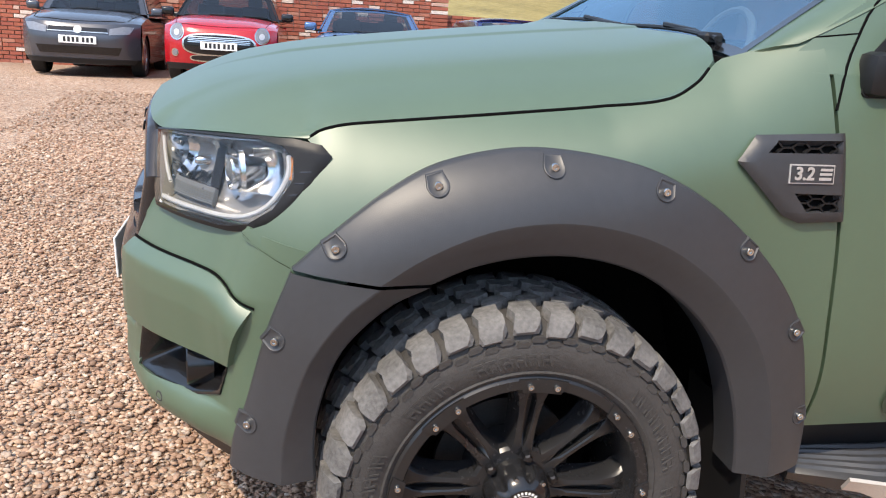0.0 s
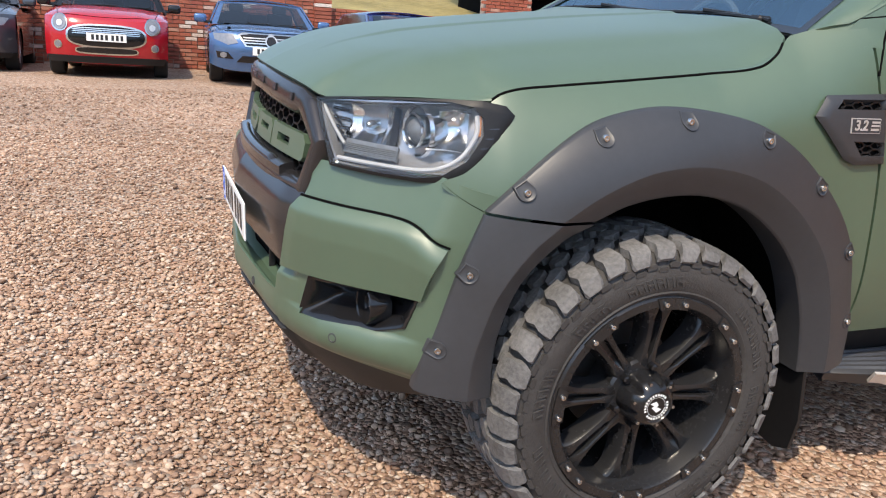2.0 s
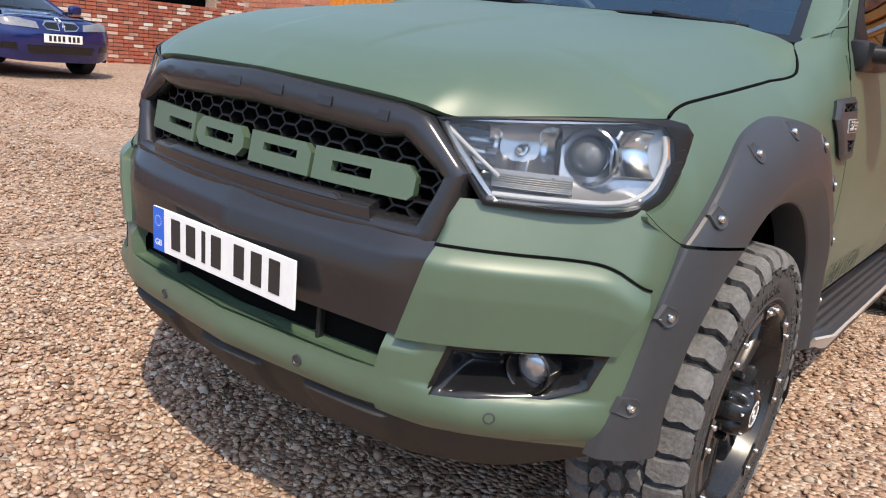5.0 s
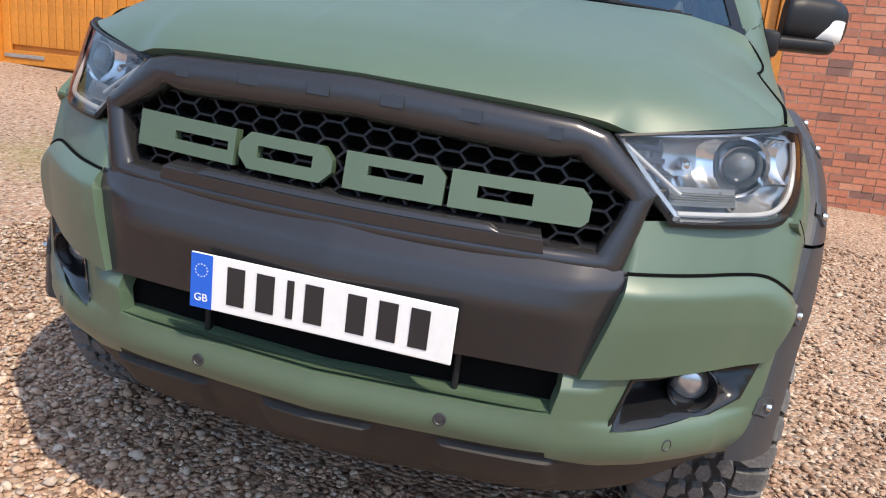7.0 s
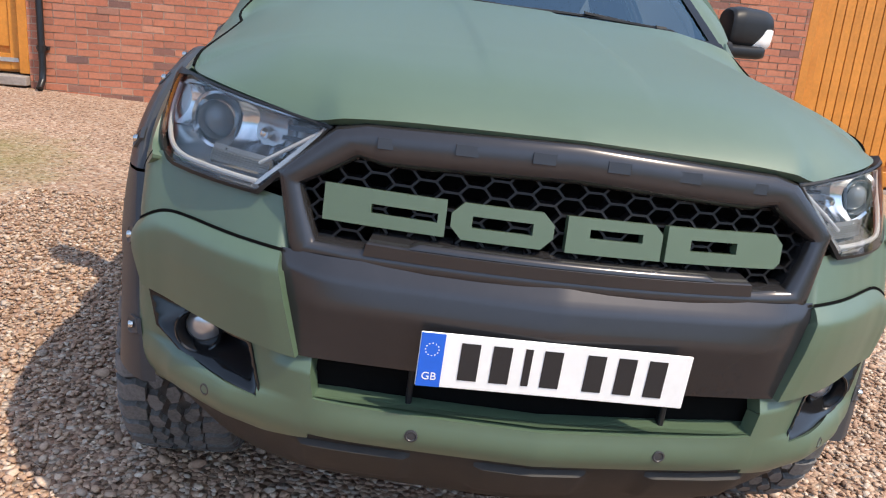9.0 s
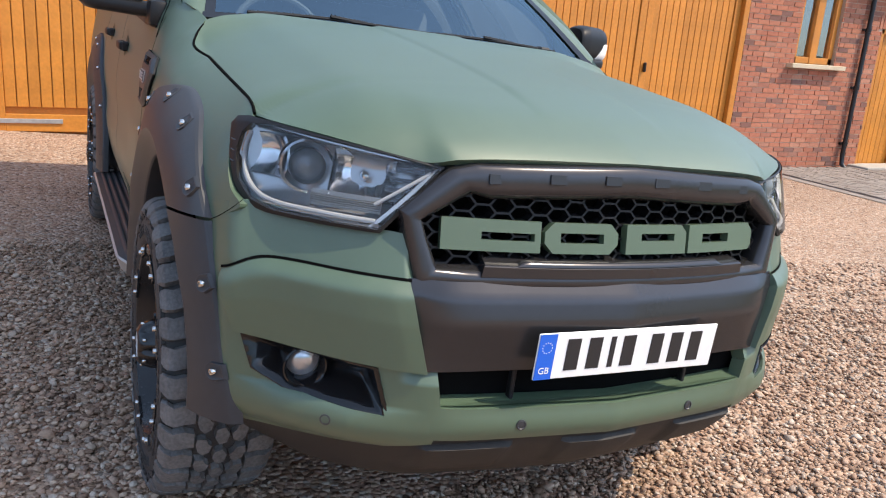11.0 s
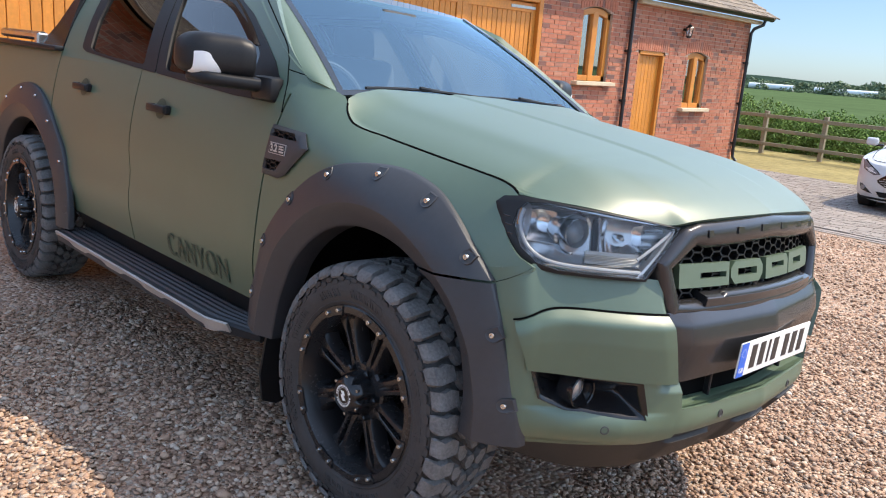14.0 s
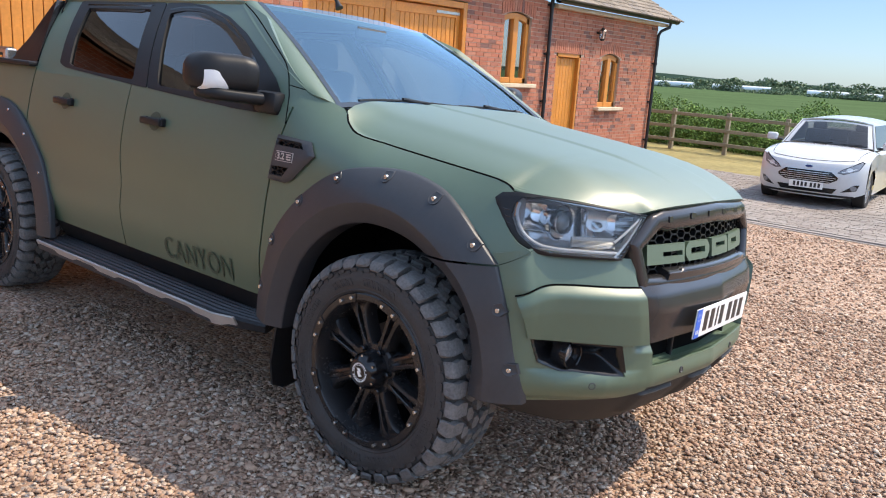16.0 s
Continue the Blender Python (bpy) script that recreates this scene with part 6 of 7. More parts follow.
    return tagged(new("gravel_stones", me), "loose rounded pinkish-brown and grey gravel stones", "gravel", kind="stuff")


stones([(0.3, 2.2, -2.6, 1.6, 3000, 0.0101), (-2.6, 0.3, -2.4, -0.6, 3000, 0.0101), (-1.0, 1.8, 1.6, 4.0, 1700, 0.0108), (-0.4, 0.3, 0.5, 1.6, 1700, 0.0104),
        (2.2, 3.4, -4.0, 1.0, 900, 0.0115), (-1.2, 2.8, -5.6, -2.6, 1150, 0.0108), (-2.6, -0.4, 0.5, 1.6, 600, 0.0115), (-2.0, 2.0, 4.0, 8.2, 420, 0.013), (-4.4, -1.0, 1.7, 4.2, 350, 0.013), (-2.6, 3.2, -8.8, -5.6, 480, 0.0118)])


# ---- brickwork ----
def brick_mesh(name, lx, ly, lz, mat, bevel=0.004):
    bm = bmesh.new()
    box(bm, 0, 0, 0, lx, ly, lz, 0)
    me = bpy.data.meshes.new(name)
    bm.to_mesh(me)
    bm.free()
    me.materials.append(mat)
    return me


def boxes_joined(name, rows, mat, parent, label=""):
    """rows: centre and full sizes of many small blocks, as one mesh."""
    cube = np.array([(x, y, z) for x in (-0.5, 0.5) for y in (-0.5, 0.5) for z in (-0.5, 0.5)])
    faces = np.array([(0, 1, 3, 2), (4, 6, 7, 5), (0, 4, 5, 1), (2, 3, 7, 6), (0, 2, 6, 4), (1, 5, 7, 3)])
    r = np.array(rows)
    co = (cube[None] * r[:, None, 3:] + r[:, None, :3]).reshape(-1, 3)
    fs = (faces[None] + 8 * np.arange(len(r))[:, None, None]).reshape(-1, 4)
    me = bpy.data.meshes.new(name)
    me.from_pydata(co.tolist(), [], fs.tolist())
    me.update()
    me.materials.append(mat)
    ob = new(name, me)
    ob.parent = parent
    return tagged(ob, label, kind="stuff")


FX = -6.6
# openings in the facade: y from, to, z from, to
OPENINGS = [(-7.6, -4.02, -1, 2.62), (-1.78, 1.88, -1, 2.62), (4.40, 7.98, -1, 2.62), (9.06, 9.94, 1.32, 2.50), (10.92, 11.88, -1, 1.94), (12.76, 13.60, 0.88, 1.93)]
Y0, Y1, STEP_Y, LOW_TOP, HIGH_TOP = -9.6, 15.35, 10.42, 2.86, 3.45


def solid_wall(name, spans, x, thick, mat, label):
    bm = bmesh.new()
    for y0, y1, z0, z1 in spans:
        box(bm, x - thick / 2, (y0 + y1) / 2, (z0 + z1) / 2, thick, y1 - y0, z1 - z0)
    return tagged(part(name, bm, mat, smooth=False), label, "wall", kind="structure")


spans, cursor = [], Y0
for y0, y1, z0, z1 in OPENINGS:
    top = HIGH_TOP if y1 < STEP_Y else LOW_TOP
    spans.append((cursor, y0, -0.8, top))
    if y1 - y0 < 1.0 and z0 > 0:
        for i in range(12):
            t = (i + 0.5) / 12
            spans.append((lerp(y0, y1, i / 12), lerp(y0, y1, (i + 1) / 12), z1 + 0.09 * (1 - (2 * t - 1) ** 2), top))
    else:
        spans.append((y0, y1, z1, top))
    if z0 > 0:
        spans.append((y0, y1, -0.8, z0))
    cursor = y1
spans.append((cursor, Y1, -0.8, LOW_TOP))
facade = solid_wall("wall_west", spans, FX + 0.002, 0.32, MORTAR, "red brick barn wall with wide garage openings and arched windows")
tagged(part("wall_gable", block(FX - 3.2, Y1 - 0.16, 1.0, 6.0, 0.32, 3.6), BRICK_JOINED), "red brick end wall of the barn", "wall", kind="structure")
tagged(part("wall_south", block(FX - 3.2, Y0 + 0.16, 1.2, 6.0, 0.32, 4.2), BRICK_JOINED), "red brick end wall of the barn", "wall", kind="structure")
tagged(part("wall_back", block(FX - 6.2, 2.9, 1.2, 0.3, 24.9, 4.2), BRICK_JOINED), "red brick back wall of the barn", "wall", kind="structure")

near, rest = [], []
CO, LN = 0.075, 0.225
for k in range(int((HIGH_TOP + 0.45) / CO)):
    z = -0.42 + (k + 0.5) * CO
    flemish = k % 4 == 3
    y, j = Y0 + (0.1125 if k % 2 else 0.0), 0
    while y < Y1:
        ln = LN / 2 if (flemish and j % 2) else LN
        a, b = max(Y0, y), min(Y1, y + ln)
        y += ln
        j += 1
        if z > (HIGH_TOP if b < STEP_Y + 0.1 else LOW_TOP) - 0.03 or z + 0.06 < ground_z(FX, (a + b) / 2):
            continue
        # trim to the openings, with brick-on-end lintels kept clear
        for o0, o1, p0, p1 in OPENINGS:
            if p0 - 0.01 < z < p1 + 0.0 and a < o1 and b > o0:
                if a < o0 - 0.03:
                    b = o0
                elif b > o1 + 0.03:
                    a = o1
                else:
                    a = b
            elif p1 <= z < p1 + 0.225 and a < o1 + 0.10 and b > o0 - 0.10:
                if a < o0 - 0.13:
                    b = o0 - 0.10
                elif b > o1 + 0.13:
                    a = o1 + 0.10
                else:
                    a = b
        if b - a < 0.03:
            continue
        row = (FX - 0.02 + rng.uniform(-0.004, 0.005), (a + b) / 2 + rng.uniform(-0.002, 0.002), z + rng.uniform(-0.0015, 0.0015), 0.06, b - a - 0.011 - rng.uniform(-0.003, 0.004), CO - 0.011 - rng.uniform(-0.002, 0.003))
        if 1.88 < a and b < 4.40 and z < 1.2 and b - a > 0.2 and len(near) < 290:
            near.append(row)
        else:
            rest.append(row)
# soldier courses and arches over the openings
for o0, o1, p0, p1 in OPENINGS:
    n = int((o1 - o0 + 0.2) / 0.075)
    arch = 0.18 if o1 - o0 < 1.0 and p0 > 0 else 0.0
    for i in range(n):
        t = (i + 0.5) / n
        rest.append((FX - 0.013, lerp(o0 - 0.10, o1 + 0.10, t), p1 + 0.112 + arch * (1 - (2 * t - 1) ** 2) * 0.5, 0.06, 0.064, 0.214))
unit = brick_mesh("brick", 0.06, 0.214, 0.064, BRICK)
for r in near:
    o = new("brick", unit)
    o.parent = facade
    o.location = r[:3]
boxes_joined("brickwork", rest, BRICK_JOINED, facade, "red and burnt brick courses")

# old wall behind the parked cars
OY = -14.0
old_wall = tagged(part("wall_old", block(0, OY - 0.18, 1.1, 44, 0.30, 1.50), OLD_MORTAR), "old red brick boundary wall with limewashed patches", "wall", kind="structure")
near, rest = [], []
for k in range(26):
    z = 0.30 + (k + 0.5) * CO
    y, j = -16.0 + (0.1125 if k % 2 else 0.0), 0
    while y < 12.0:
        a, b = y, y + (LN if k % 3 else (LN if j % 2 else LN / 2))
        y, j = b, j + 1
        top = 1.90 if (a + b) / 2 < -2.45 else 2.20
        if z + 0.04 > top or z + 0.05 < ground_z((a + b) / 2, OY):
            continue
        row = ((a + b) / 2, OY - 0.02 + rng.uniform(-0.006, 0.006), z, b - a - 0.014, 0.07, CO - 0.015)
        if -1.7 < a and b < 3.0 and b - a > 0.2 and len(near) < 260 and 0.8 < z < 1.8:
            near.append(row)
        else:
            rest.append(row)
for dz in np.arange(0.4, 2.35, CO):
    rest.append((-2.45, OY + 0.05, dz, 0.33, 0.20, CO - 0.013))
unit = brick_mesh("brick_old", 0.211, 0.07, 0.060, OLD_BRICK)
for r in near:
    o = new("brick", unit)
    o.parent = old_wall
    o.location = r[:3]
boxes_joined("old_brickwork", rest, OLD_BRICK_JOINED, old_wall, "old brick courses with pale patches")
tagged(part("wall_coping", block(4.8, OY - 0.18, 2.06, 14.4, 0.32, 0.5), OLD_MORTAR), "upper part of the old brick wall", "wall", kind="structure")


# second barn at the corner of the yard, with a dark cart opening
BX0, BX1 = -19.0, -6.2
bm = bmesh.new()
box(bm, (BX0 - 9.4) / 2, OY - 0.45, 1.9, -9.4 - BX0, 0.35, 3.4)
box(bm, (BX1 - 7.3) / 2, OY - 0.45, 1.9, BX1 + 7.3, 0.35, 3.4)
box(bm, -8.35, OY - 0.45, 3.1, 2.1, 0.35, 1.0)
barn = tagged(part("wall_barn", bm, OLD_MORTAR, smooth=False), "old brick cart barn with a dark opening", "wall", kind="structure")
rows = []
for k in range(44):
    z = 0.35 + (k + 0.5) * CO
    x = BX0 + (0.11 if k % 2 else 0)
    while x < BX1:
        if not (-9.4 - 0.1 < x + 0.11 < -7.3 + 0.1 and z < 2.6):
            rows.append((x + 0.11, OY - 0.275, z, 0.211, 0.05, CO - 0.013))
        x += LN
boxes_joined("barn_brickwork", rows, OLD_BRICK_JOINED, barn, "old brick courses")
# solid near-black block fills the opening in place of a shaded inside
tagged(part("barn_shade", block(-8.35, OY - 2.4, 1.7, 2.6, 3.4, 2.6), VOID), "near-black block painted as the shade inside the cart barn", "barn", kind="structure")
bm = bmesh.new()
for k in range(26):
    for j in range(48):
        box(bm, BX0 + (j + (0.5 if k % 2 else 0)) * 0.275, OY - 0.10 - k * 0.20 * math.cos(0.6), 3.58 + k * 0.20 * math.sin(0.6), 0.262, 0.30, 0.022, 0, pose(0, 0, 0, -31, 0, 0))
tagged(part("roof_barn", bm, TILE, smooth=False), "brown tiled roof of the old cart barn", "roof", kind="structure")


# ---- barn joinery ----
def garage_door(k, y0, y1):
    zb = ground_z(FX, (y0 + y1) / 2) + 0.05
    zt = 2.60
    d = tagged(part("door_%d" % k, block(FX - 0.14, (y0 + y1) / 2, (zb + zt) / 2, 0.05, y1 - y0 - 0.02, zt - zb), OAK_FRAME), "orange stained oak double garage door of upright boards", "garage door", kind="structure")
    for y in (y0 + 0.05, y1 - 0.05):
        part("door_post", block(FX - 0.06, y, (zb + zt) / 2, 0.14, 0.10, zt - zb, 0.006), OAK_FRAME, d)
    part("door_head", block(FX - 0.06, (y0 + y1) / 2, zt - 0.05, 0.13, y1 - y0 - 0.2, 0.10, 0.006), OAK_FRAME, d)
    part("threshold", block(FX - 0.02, (y0 + y1) / 2, zb - 0.07, 0.26, y1 - y0, 0.10, 0.01), KERB, d, "worn stone threshold")
    mid = (y0 + y1) / 2
    for a, b in ((y0 + 0.105, mid - 0.004), (mid + 0.004, y1 - 0.105)):
        for y in (a + 0.055, b - 0.055):
            part("stile", block(FX - 0.085, y, (zb + zt) / 2 - 0.04, 0.05, 0.11, zt - zb - 0.14, 0.004), OAK, d)
        part("bottom_rail", block(FX - 0.085, (a + b) / 2, zb + 0.11, 0.05, b - a - 0.22, 0.17, 0.004), OAK, d)
        part("top_rail", block(FX - 0.085, (a + b) / 2, zt - 0.19, 0.05, b - a - 0.22, 0.14, 0.004), OAK, d)
        n = int((b - a - 0.22) / 0.105)
        w = (b - a - 0.22) / n
        me = None
        for i in range(n):
            if me is None:
                bo = part("board", block(0, 0, 0, 0.03, w - 0.009, zt - zb - 0.46, 0.004), OAK, d)
                me = bo.data
            else:
                bo = new("board", me)
                bo.parent = d
            bo.location = (FX - 0.093, a + 0.11 + (i + 0.5) * w, (zb + zt) / 2 + 0.035)
        # strap hinges
        for z in (zb + 0.13, zt - 0.19):
            out = a + 0.02 if a < mid - 0.5 else b - 0.02
            part("strap_hinge", block(FX - 0.050, out + (0.30 if a < mid - 0.5 else -0.30), z, 0.012, 0.60, 0.045, 0.003), STEEL, d, "grey steel strap hinge")
    part("door_pull", block(FX - 0.035, mid + 0.06, 1.12, 0.05, 0.04, 0.13, 0.012), PIPE, d, "black door handle")


for k, (y0, y1) in enumerate(((-7.6, -4.02), (-1.78, 1.88), (4.40, 7.98))):
    garage_door(k + 1, y0, y1)


def arched_window(k, y0, y1, z0, z1):
    w = tagged(new("window_%d" % k), "arched oak casement window with two panes and a stone sill", "window", kind="structure")
    rise = 0.09
    n = 12
    top = [(lerp(y0, y1, i / n), z1 + rise * (1 - (2 * i / n - 1) ** 2) - 0.02) for i in range(n + 1)]
    bm = bmesh.new()
    prism(bm, [(y0, z0)] + top + [(y1, z0)], 0.03, lambda a, b, c: (FX - 0.20 + c, a, b))
    part("window_back", bm, BLIND, w, smooth=False)
    bm = bmesh.new()
    box(bm, FX - 0.09, y0 + 0.045, (z0 + z1) / 2, 0.09, 0.09, z1 - z0, 0.006)
    box(bm, FX - 0.09, y1 - 0.045, (z0 + z1) / 2, 0.09, 0.09, z1 - z0, 0.006)
    box(bm, FX - 0.085, (y0 + y1) / 2, (z0 + z1) / 2, 0.10, 0.15, z1 - z0, 0.006)
    box(bm, FX - 0.09, (y0 + y1) / 2, z0 + 0.05, 0.09, y1 - y0, 0.10, 0.006)
    part("window_frame", bm, OAK_FRAME, w, "orange oak window frame")
    bm = bmesh.new()
    prism(bm, [(a, b - 0.10) for a, b in top] + [(a, b) for a, b in reversed(top)], 0.09, lambda a, b, c: (FX - 0.135 + c, a, b))
    part("window_head", bm, OAK_FRAME, w, smooth=False)
    for a, b in ((y0 + 0.09, (y0 + y1) / 2 - 0.075), ((y0 + y1) / 2 + 0.075, y1 - 0.09)):
        part("pane", block(FX - 0.10, (a + b) / 2, (z0 + z1) / 2, 0.006, b - a, z1 - z0 - 0.1), PANE, w)
    part("window_sill", block(FX + 0.03, (y0 + y1) / 2, z0 - 0.035, 0.20, y1 - y0 + 0.30, 0.07, 0.008), SILL, w, "cream stone sill")


arched_window(1, 9.06, 9.94, 1.32, 2.50)
arched_window(2, 12.76, 13.60, 0.88, 1.93)
# small plank door
d4 = tagged(part("door_4", block(FX - 0.13, 11.40, 0.82, 0.04, 0.94, 2.2), OAK_FRAME), "orange stained oak plank door in a plain frame", "door", kind="structure")
for y in (10.955, 11.845):
    part("door_post", block(FX - 0.06, y, 0.80, 0.12, 0.07, 2.28, 0.005), OAK_FRAME, d4)
part("door_head", block(FX - 0.06, 11.40, 1.905, 0.12, 0.96, 0.07, 0.005), OAK_FRAME, d4)
for i in range(7):
    part("board", block(FX - 0.095, 11.05 + i * 0.117, 0.80, 0.03, 0.112, 2.12, 0.004), OAK, d4)
part("door_step", block(FX + 0.18, 11.40, -0.30, 0.42, 1.3, 0.12, 0.01), CONCRETE, d4, "pale stone doorstep")
part("door_pull", block(FX - 0.05, 11.02, 0.75, 0.05, 0.03, 0.10, 0.01), PIPE, d4)


def downpipe(y, z0, z1, swan=False):
    bm = bmesh.new()
    pts = [(FX + 0.18, y, z0 + 0.02), (FX + 0.09, y, z0 + 0.10), (FX + 0.07, y, z0 + 0.22), (FX + 0.07, y, z1)]
    if swan:
        pts += [(FX + 0.10, y + 0.05, z1 + 0.10), (FX + 0.22, y + 0.22, z1 + 0.20), (FX + 0.24, y + 0.25, z1 + 0.34)]
    tube(bm, pts, 0.036, 12)
    for z in np.arange(z0 + 0.4, z1, 0.9):
        tube(bm, [(FX + 0.07, y, z), (FX + 0.07, y, z + 0.06)], 0.046, 12)
        box(bm, FX + 0.02, y, z + 0.03, 0.06, 0.13, 0.04, 0.004)
    tagged(part("downpipe", bm, PIPE), "black round downpipe fixed to the brick wall", "downpipe", group="downpipes")


downpipe(-3.86, 0.26, 3.4)
downpipe(10.50, -0.33, 3.4)
downpipe(15.28, -0.33, 2.55, True)
bm = bmesh.new()
n = 8
for i in range(n):
    a0, a1 = math.pi + math.pi * i / n, math.pi + math.pi * (i + 1) / n
    q = [(FX + 0.24 + 0.07 * math.cos(a), 2.90 + 0.06 * math.sin(a)) for a in (a0, a1)]
    vs = [bm.verts.new((q[0][0], 10.45, q[0][1])), bm.verts.new((q[1][0], 10.45, q[1][1])), bm.verts.new((q[1][0], 15.85, q[1][1])), bm.verts.new((q[0][0], 15.85, q[0][1]))]
    bm.faces.new(vs)
bmesh.ops.remove_doubles(bm, verts=bm.verts[:], dist=1e-4)
rim_in(bm, 0.006)
tagged(part("gutter", bm, PIPE), "black half-round gutter under the eaves", "gutter")
tagged(part("trim_fascia", block(FX + 0.08, 13.1, 2.80, 0.14, 5.0, 0.07, 0.006), SILL), "pale boarded eaves", "trim", kind="structure")
# lower roof with courses of stone tiles
roof = tagged(part("roof_low", block(FX - 1.55, 13.15, 3.93, 4.2, 5.6, 0.06, 0, pose(0, 0, 0, 0, 29, 0)), MORTAR), "lower barn roof of brown stone tiles", "roof", kind="structure")
rows = []
bm = bmesh.new()
slope = radians(29)
for k in range(20):
    for j in range(20):
        y = 10.42 + (j + (0.5 if k % 2 else 0)) * 0.275
        if y > 15.75:
            continue
        t = k * 0.20
        box(bm, FX + 0.26 - t * math.cos(slope), y + 0.13, 2.945 + t * math.sin(slope) + 0.03, 0.30, 0.262, 0.022, 0, pose(0, 0, 0, rng.uniform(-0.6, 0.6), 26, 0))
tagged(part("roof_tiles", bm, TILE, roof, smooth=False), kind="stuff")
roof2 = tagged(part("roof_high", block(FX - 1.30, 0.45, 4.35, 4.0, 20.3, 0.06, 0, pose(0, 0, 0, 0, 30, 0)), MORTAR), "higher barn roof of brown stone tiles", "roof", kind="structure")
bm = bmesh.new()
for k in range(20):
    for j in range(74):
        t = k * 0.20
        box(bm, FX + 0.34 - t * math.cos(radians(30)), -9.7 + (j + (0.5 if k % 2 else 0)) * 0.275 + 0.13, 3.40 + t * math.sin(radians(30)) + 0.03, 0.30, 0.262, 0.026, 0, pose(0, 0, 0, rng.uniform(-0.6, 0.6), 26, 0))
tagged(part("roof_tiles", bm, TILE, roof2, smooth=False), kind="stuff")
for k, (y, w, z, p) in enumerate(((0.45, 20.3, 4.35, 30), (13.15, 5.6, 3.90, 29))):
    tagged(part("roof_rear_%d" % (k + 1), block(FX - (4.76 if w > 10 else 4.95), y, z, 4.0, w, 0.10, 0, pose(0, 0, 0, 0, -p, 0)), TILE), "rear slope of the barn roof in brown tiles", "roof", kind="structure")
# lantern by the door
lan = thing("wall_lantern", "black wall lantern with glass sides on the brick wall", "wall lamp")
part("bracket", block(FX + 0.05, 12.44, 2.42, 0.10, 0.04, 0.05, 0.01), PIPE, lan)
bm = bmesh.new()
lathe(bm, [(2.26, 0.03), (2.28, 0.055), (2.30, 0.06)], 6, "Z", (FX + 0.14, 12.44, 0), True)
lathe(bm, [(2.46, 0.085), (2.50, 0.05), (2.53, 0.015)], 6, "Z", (FX + 0.14, 12.44, 0), True)
for k in range(6):
    a = k * math.pi / 3
    tube(bm, [(FX + 0.14 + 0.058 * math.cos(a), 12.44 + 0.058 * math.sin(a), 2.30), (FX + 0.14 + 0.078 * math.cos(a), 12.44 + 0.078 * math.sin(a), 2.46)], 0.006, 5)
part("lantern_cage", bm, PIPE, lan)
bm = bmesh.new()
lathe(bm, [(2.30, 0.052), (2.46, 0.072)], 6, "Z", (FX + 0.14, 12.44, 0))
part("lantern_glass", bm, PANE, lan)

# ---- paving, edging, grass, fence ----
pave = tagged(part("paving", ruled(40, 24, lambda u, v: (lerp(-6.55, 9, u), lerp(EDGE_Y, 14.2, v), ground_z(lerp(-6.55, 9, u), lerp(EDGE_Y, 14.2, v)) + 0.004), (0, 0, 1)), KERB), "worn stone setts paving beside the gravel", "paving", kind="structure")
near, rest = [], []
for k in range(52):
    y = EDGE_Y + 0.20 + (k + 0.5) * 0.112
    if y > 14.1:
        break
    x = -6.5 + (0.08 if k % 2 else 0)
    while x < 7.5:
        ln = rng.uniform(0.13, 0.22)
        row = (x + ln / 2, y, ground_z(x, y) + 0.010 + rng.uniform(-0.003, 0.004), ln - 0.010, 0.102, 0.03)
        x += ln
        (near if (-3.2 < x < 1.2 and k < 12 and len(near) < 290) else rest).append(row)
for r in near:
    o = new("sett", brick_mesh("sett", r[3], r[4], r[5], SETT))
    o.parent = pave
    o.location = r[:3]
boxes_joined("setts", rest, SETT_JOINED, pave, "worn stone setts")
tagged(part("kerb_edging", block(1.2, EDGE_Y + 0.13, -0.348, 15.5, 0.10, 0.07, 0.006), KERB), "flush pale concrete edging between gravel and paving", "kerb", kind="structure")

fence = thing("field_fence", "weathered timber post and rail fence along the grass", "fence")
for i in range(13):
    x = -10.1 + i * 1.5
    z = terrain(x, 18.1)
    part("fence_post", block(x, 18.1, z + 0.50, 0.10, 0.12, 1.20, 0.008), TIMBER, fence)
    for h in (0.26, 0.62, 0.97):
        if i < 12:
            part("fence_rail", block(x + 0.75, 18.02 if i % 2 else 18.04, z + h, 1.56, 0.045, 0.09, 0.008, pose(0, 0, 0, 0, rng.uniform(-0.6, 0.6), 0)), TIMBER, fence)


def leaf_mass(name, blobs, count, size, mat, label, category, spread=1.0):
    """Many small leaves scattered in uneven clumps."""
    r = np.array(blobs)
    pick = rng.choice(len(r), count, p=(r[:, 3] * r[:, 5]) / (r[:, 3] * r[:, 5]).sum())
    d = rng.normal(0, 1, (count, 3))
    d /= np.linalg.norm(d, axis=1, keepdims=True)
    c = r[pick, :3] + d * r[pick, 3:] * rng.uniform(0.55, 1.08, (count, 1)) ** 0.6
    n = rng.normal(0, 1, (count, 3)) + d * 0.8
    n /= np.linalg.norm(n, axis=1, keepdims=True)
    a = np.cross(n, rng.normal(0, 1, (count, 3)))
    a /= np.linalg.norm(a, axis=1, keepdims=True)
    b = np.cross(n, a)
    s = size * rng.uniform(0.6, 1.4, (count, 1))
    q = np.stack([c - a * s, c - b * s * 0.55, c + a * s, c + b * s * 0.55], 1).reshape(-1, 3)
    me = bpy.data.meshes.new(name)
    me.from_pydata(q.tolist(), [], np.arange(len(q)).reshape(-1, 4).tolist())
    me.update()
    me.materials.append(mat)
    return tagged(new(name, me), label, category, kind="stuff")


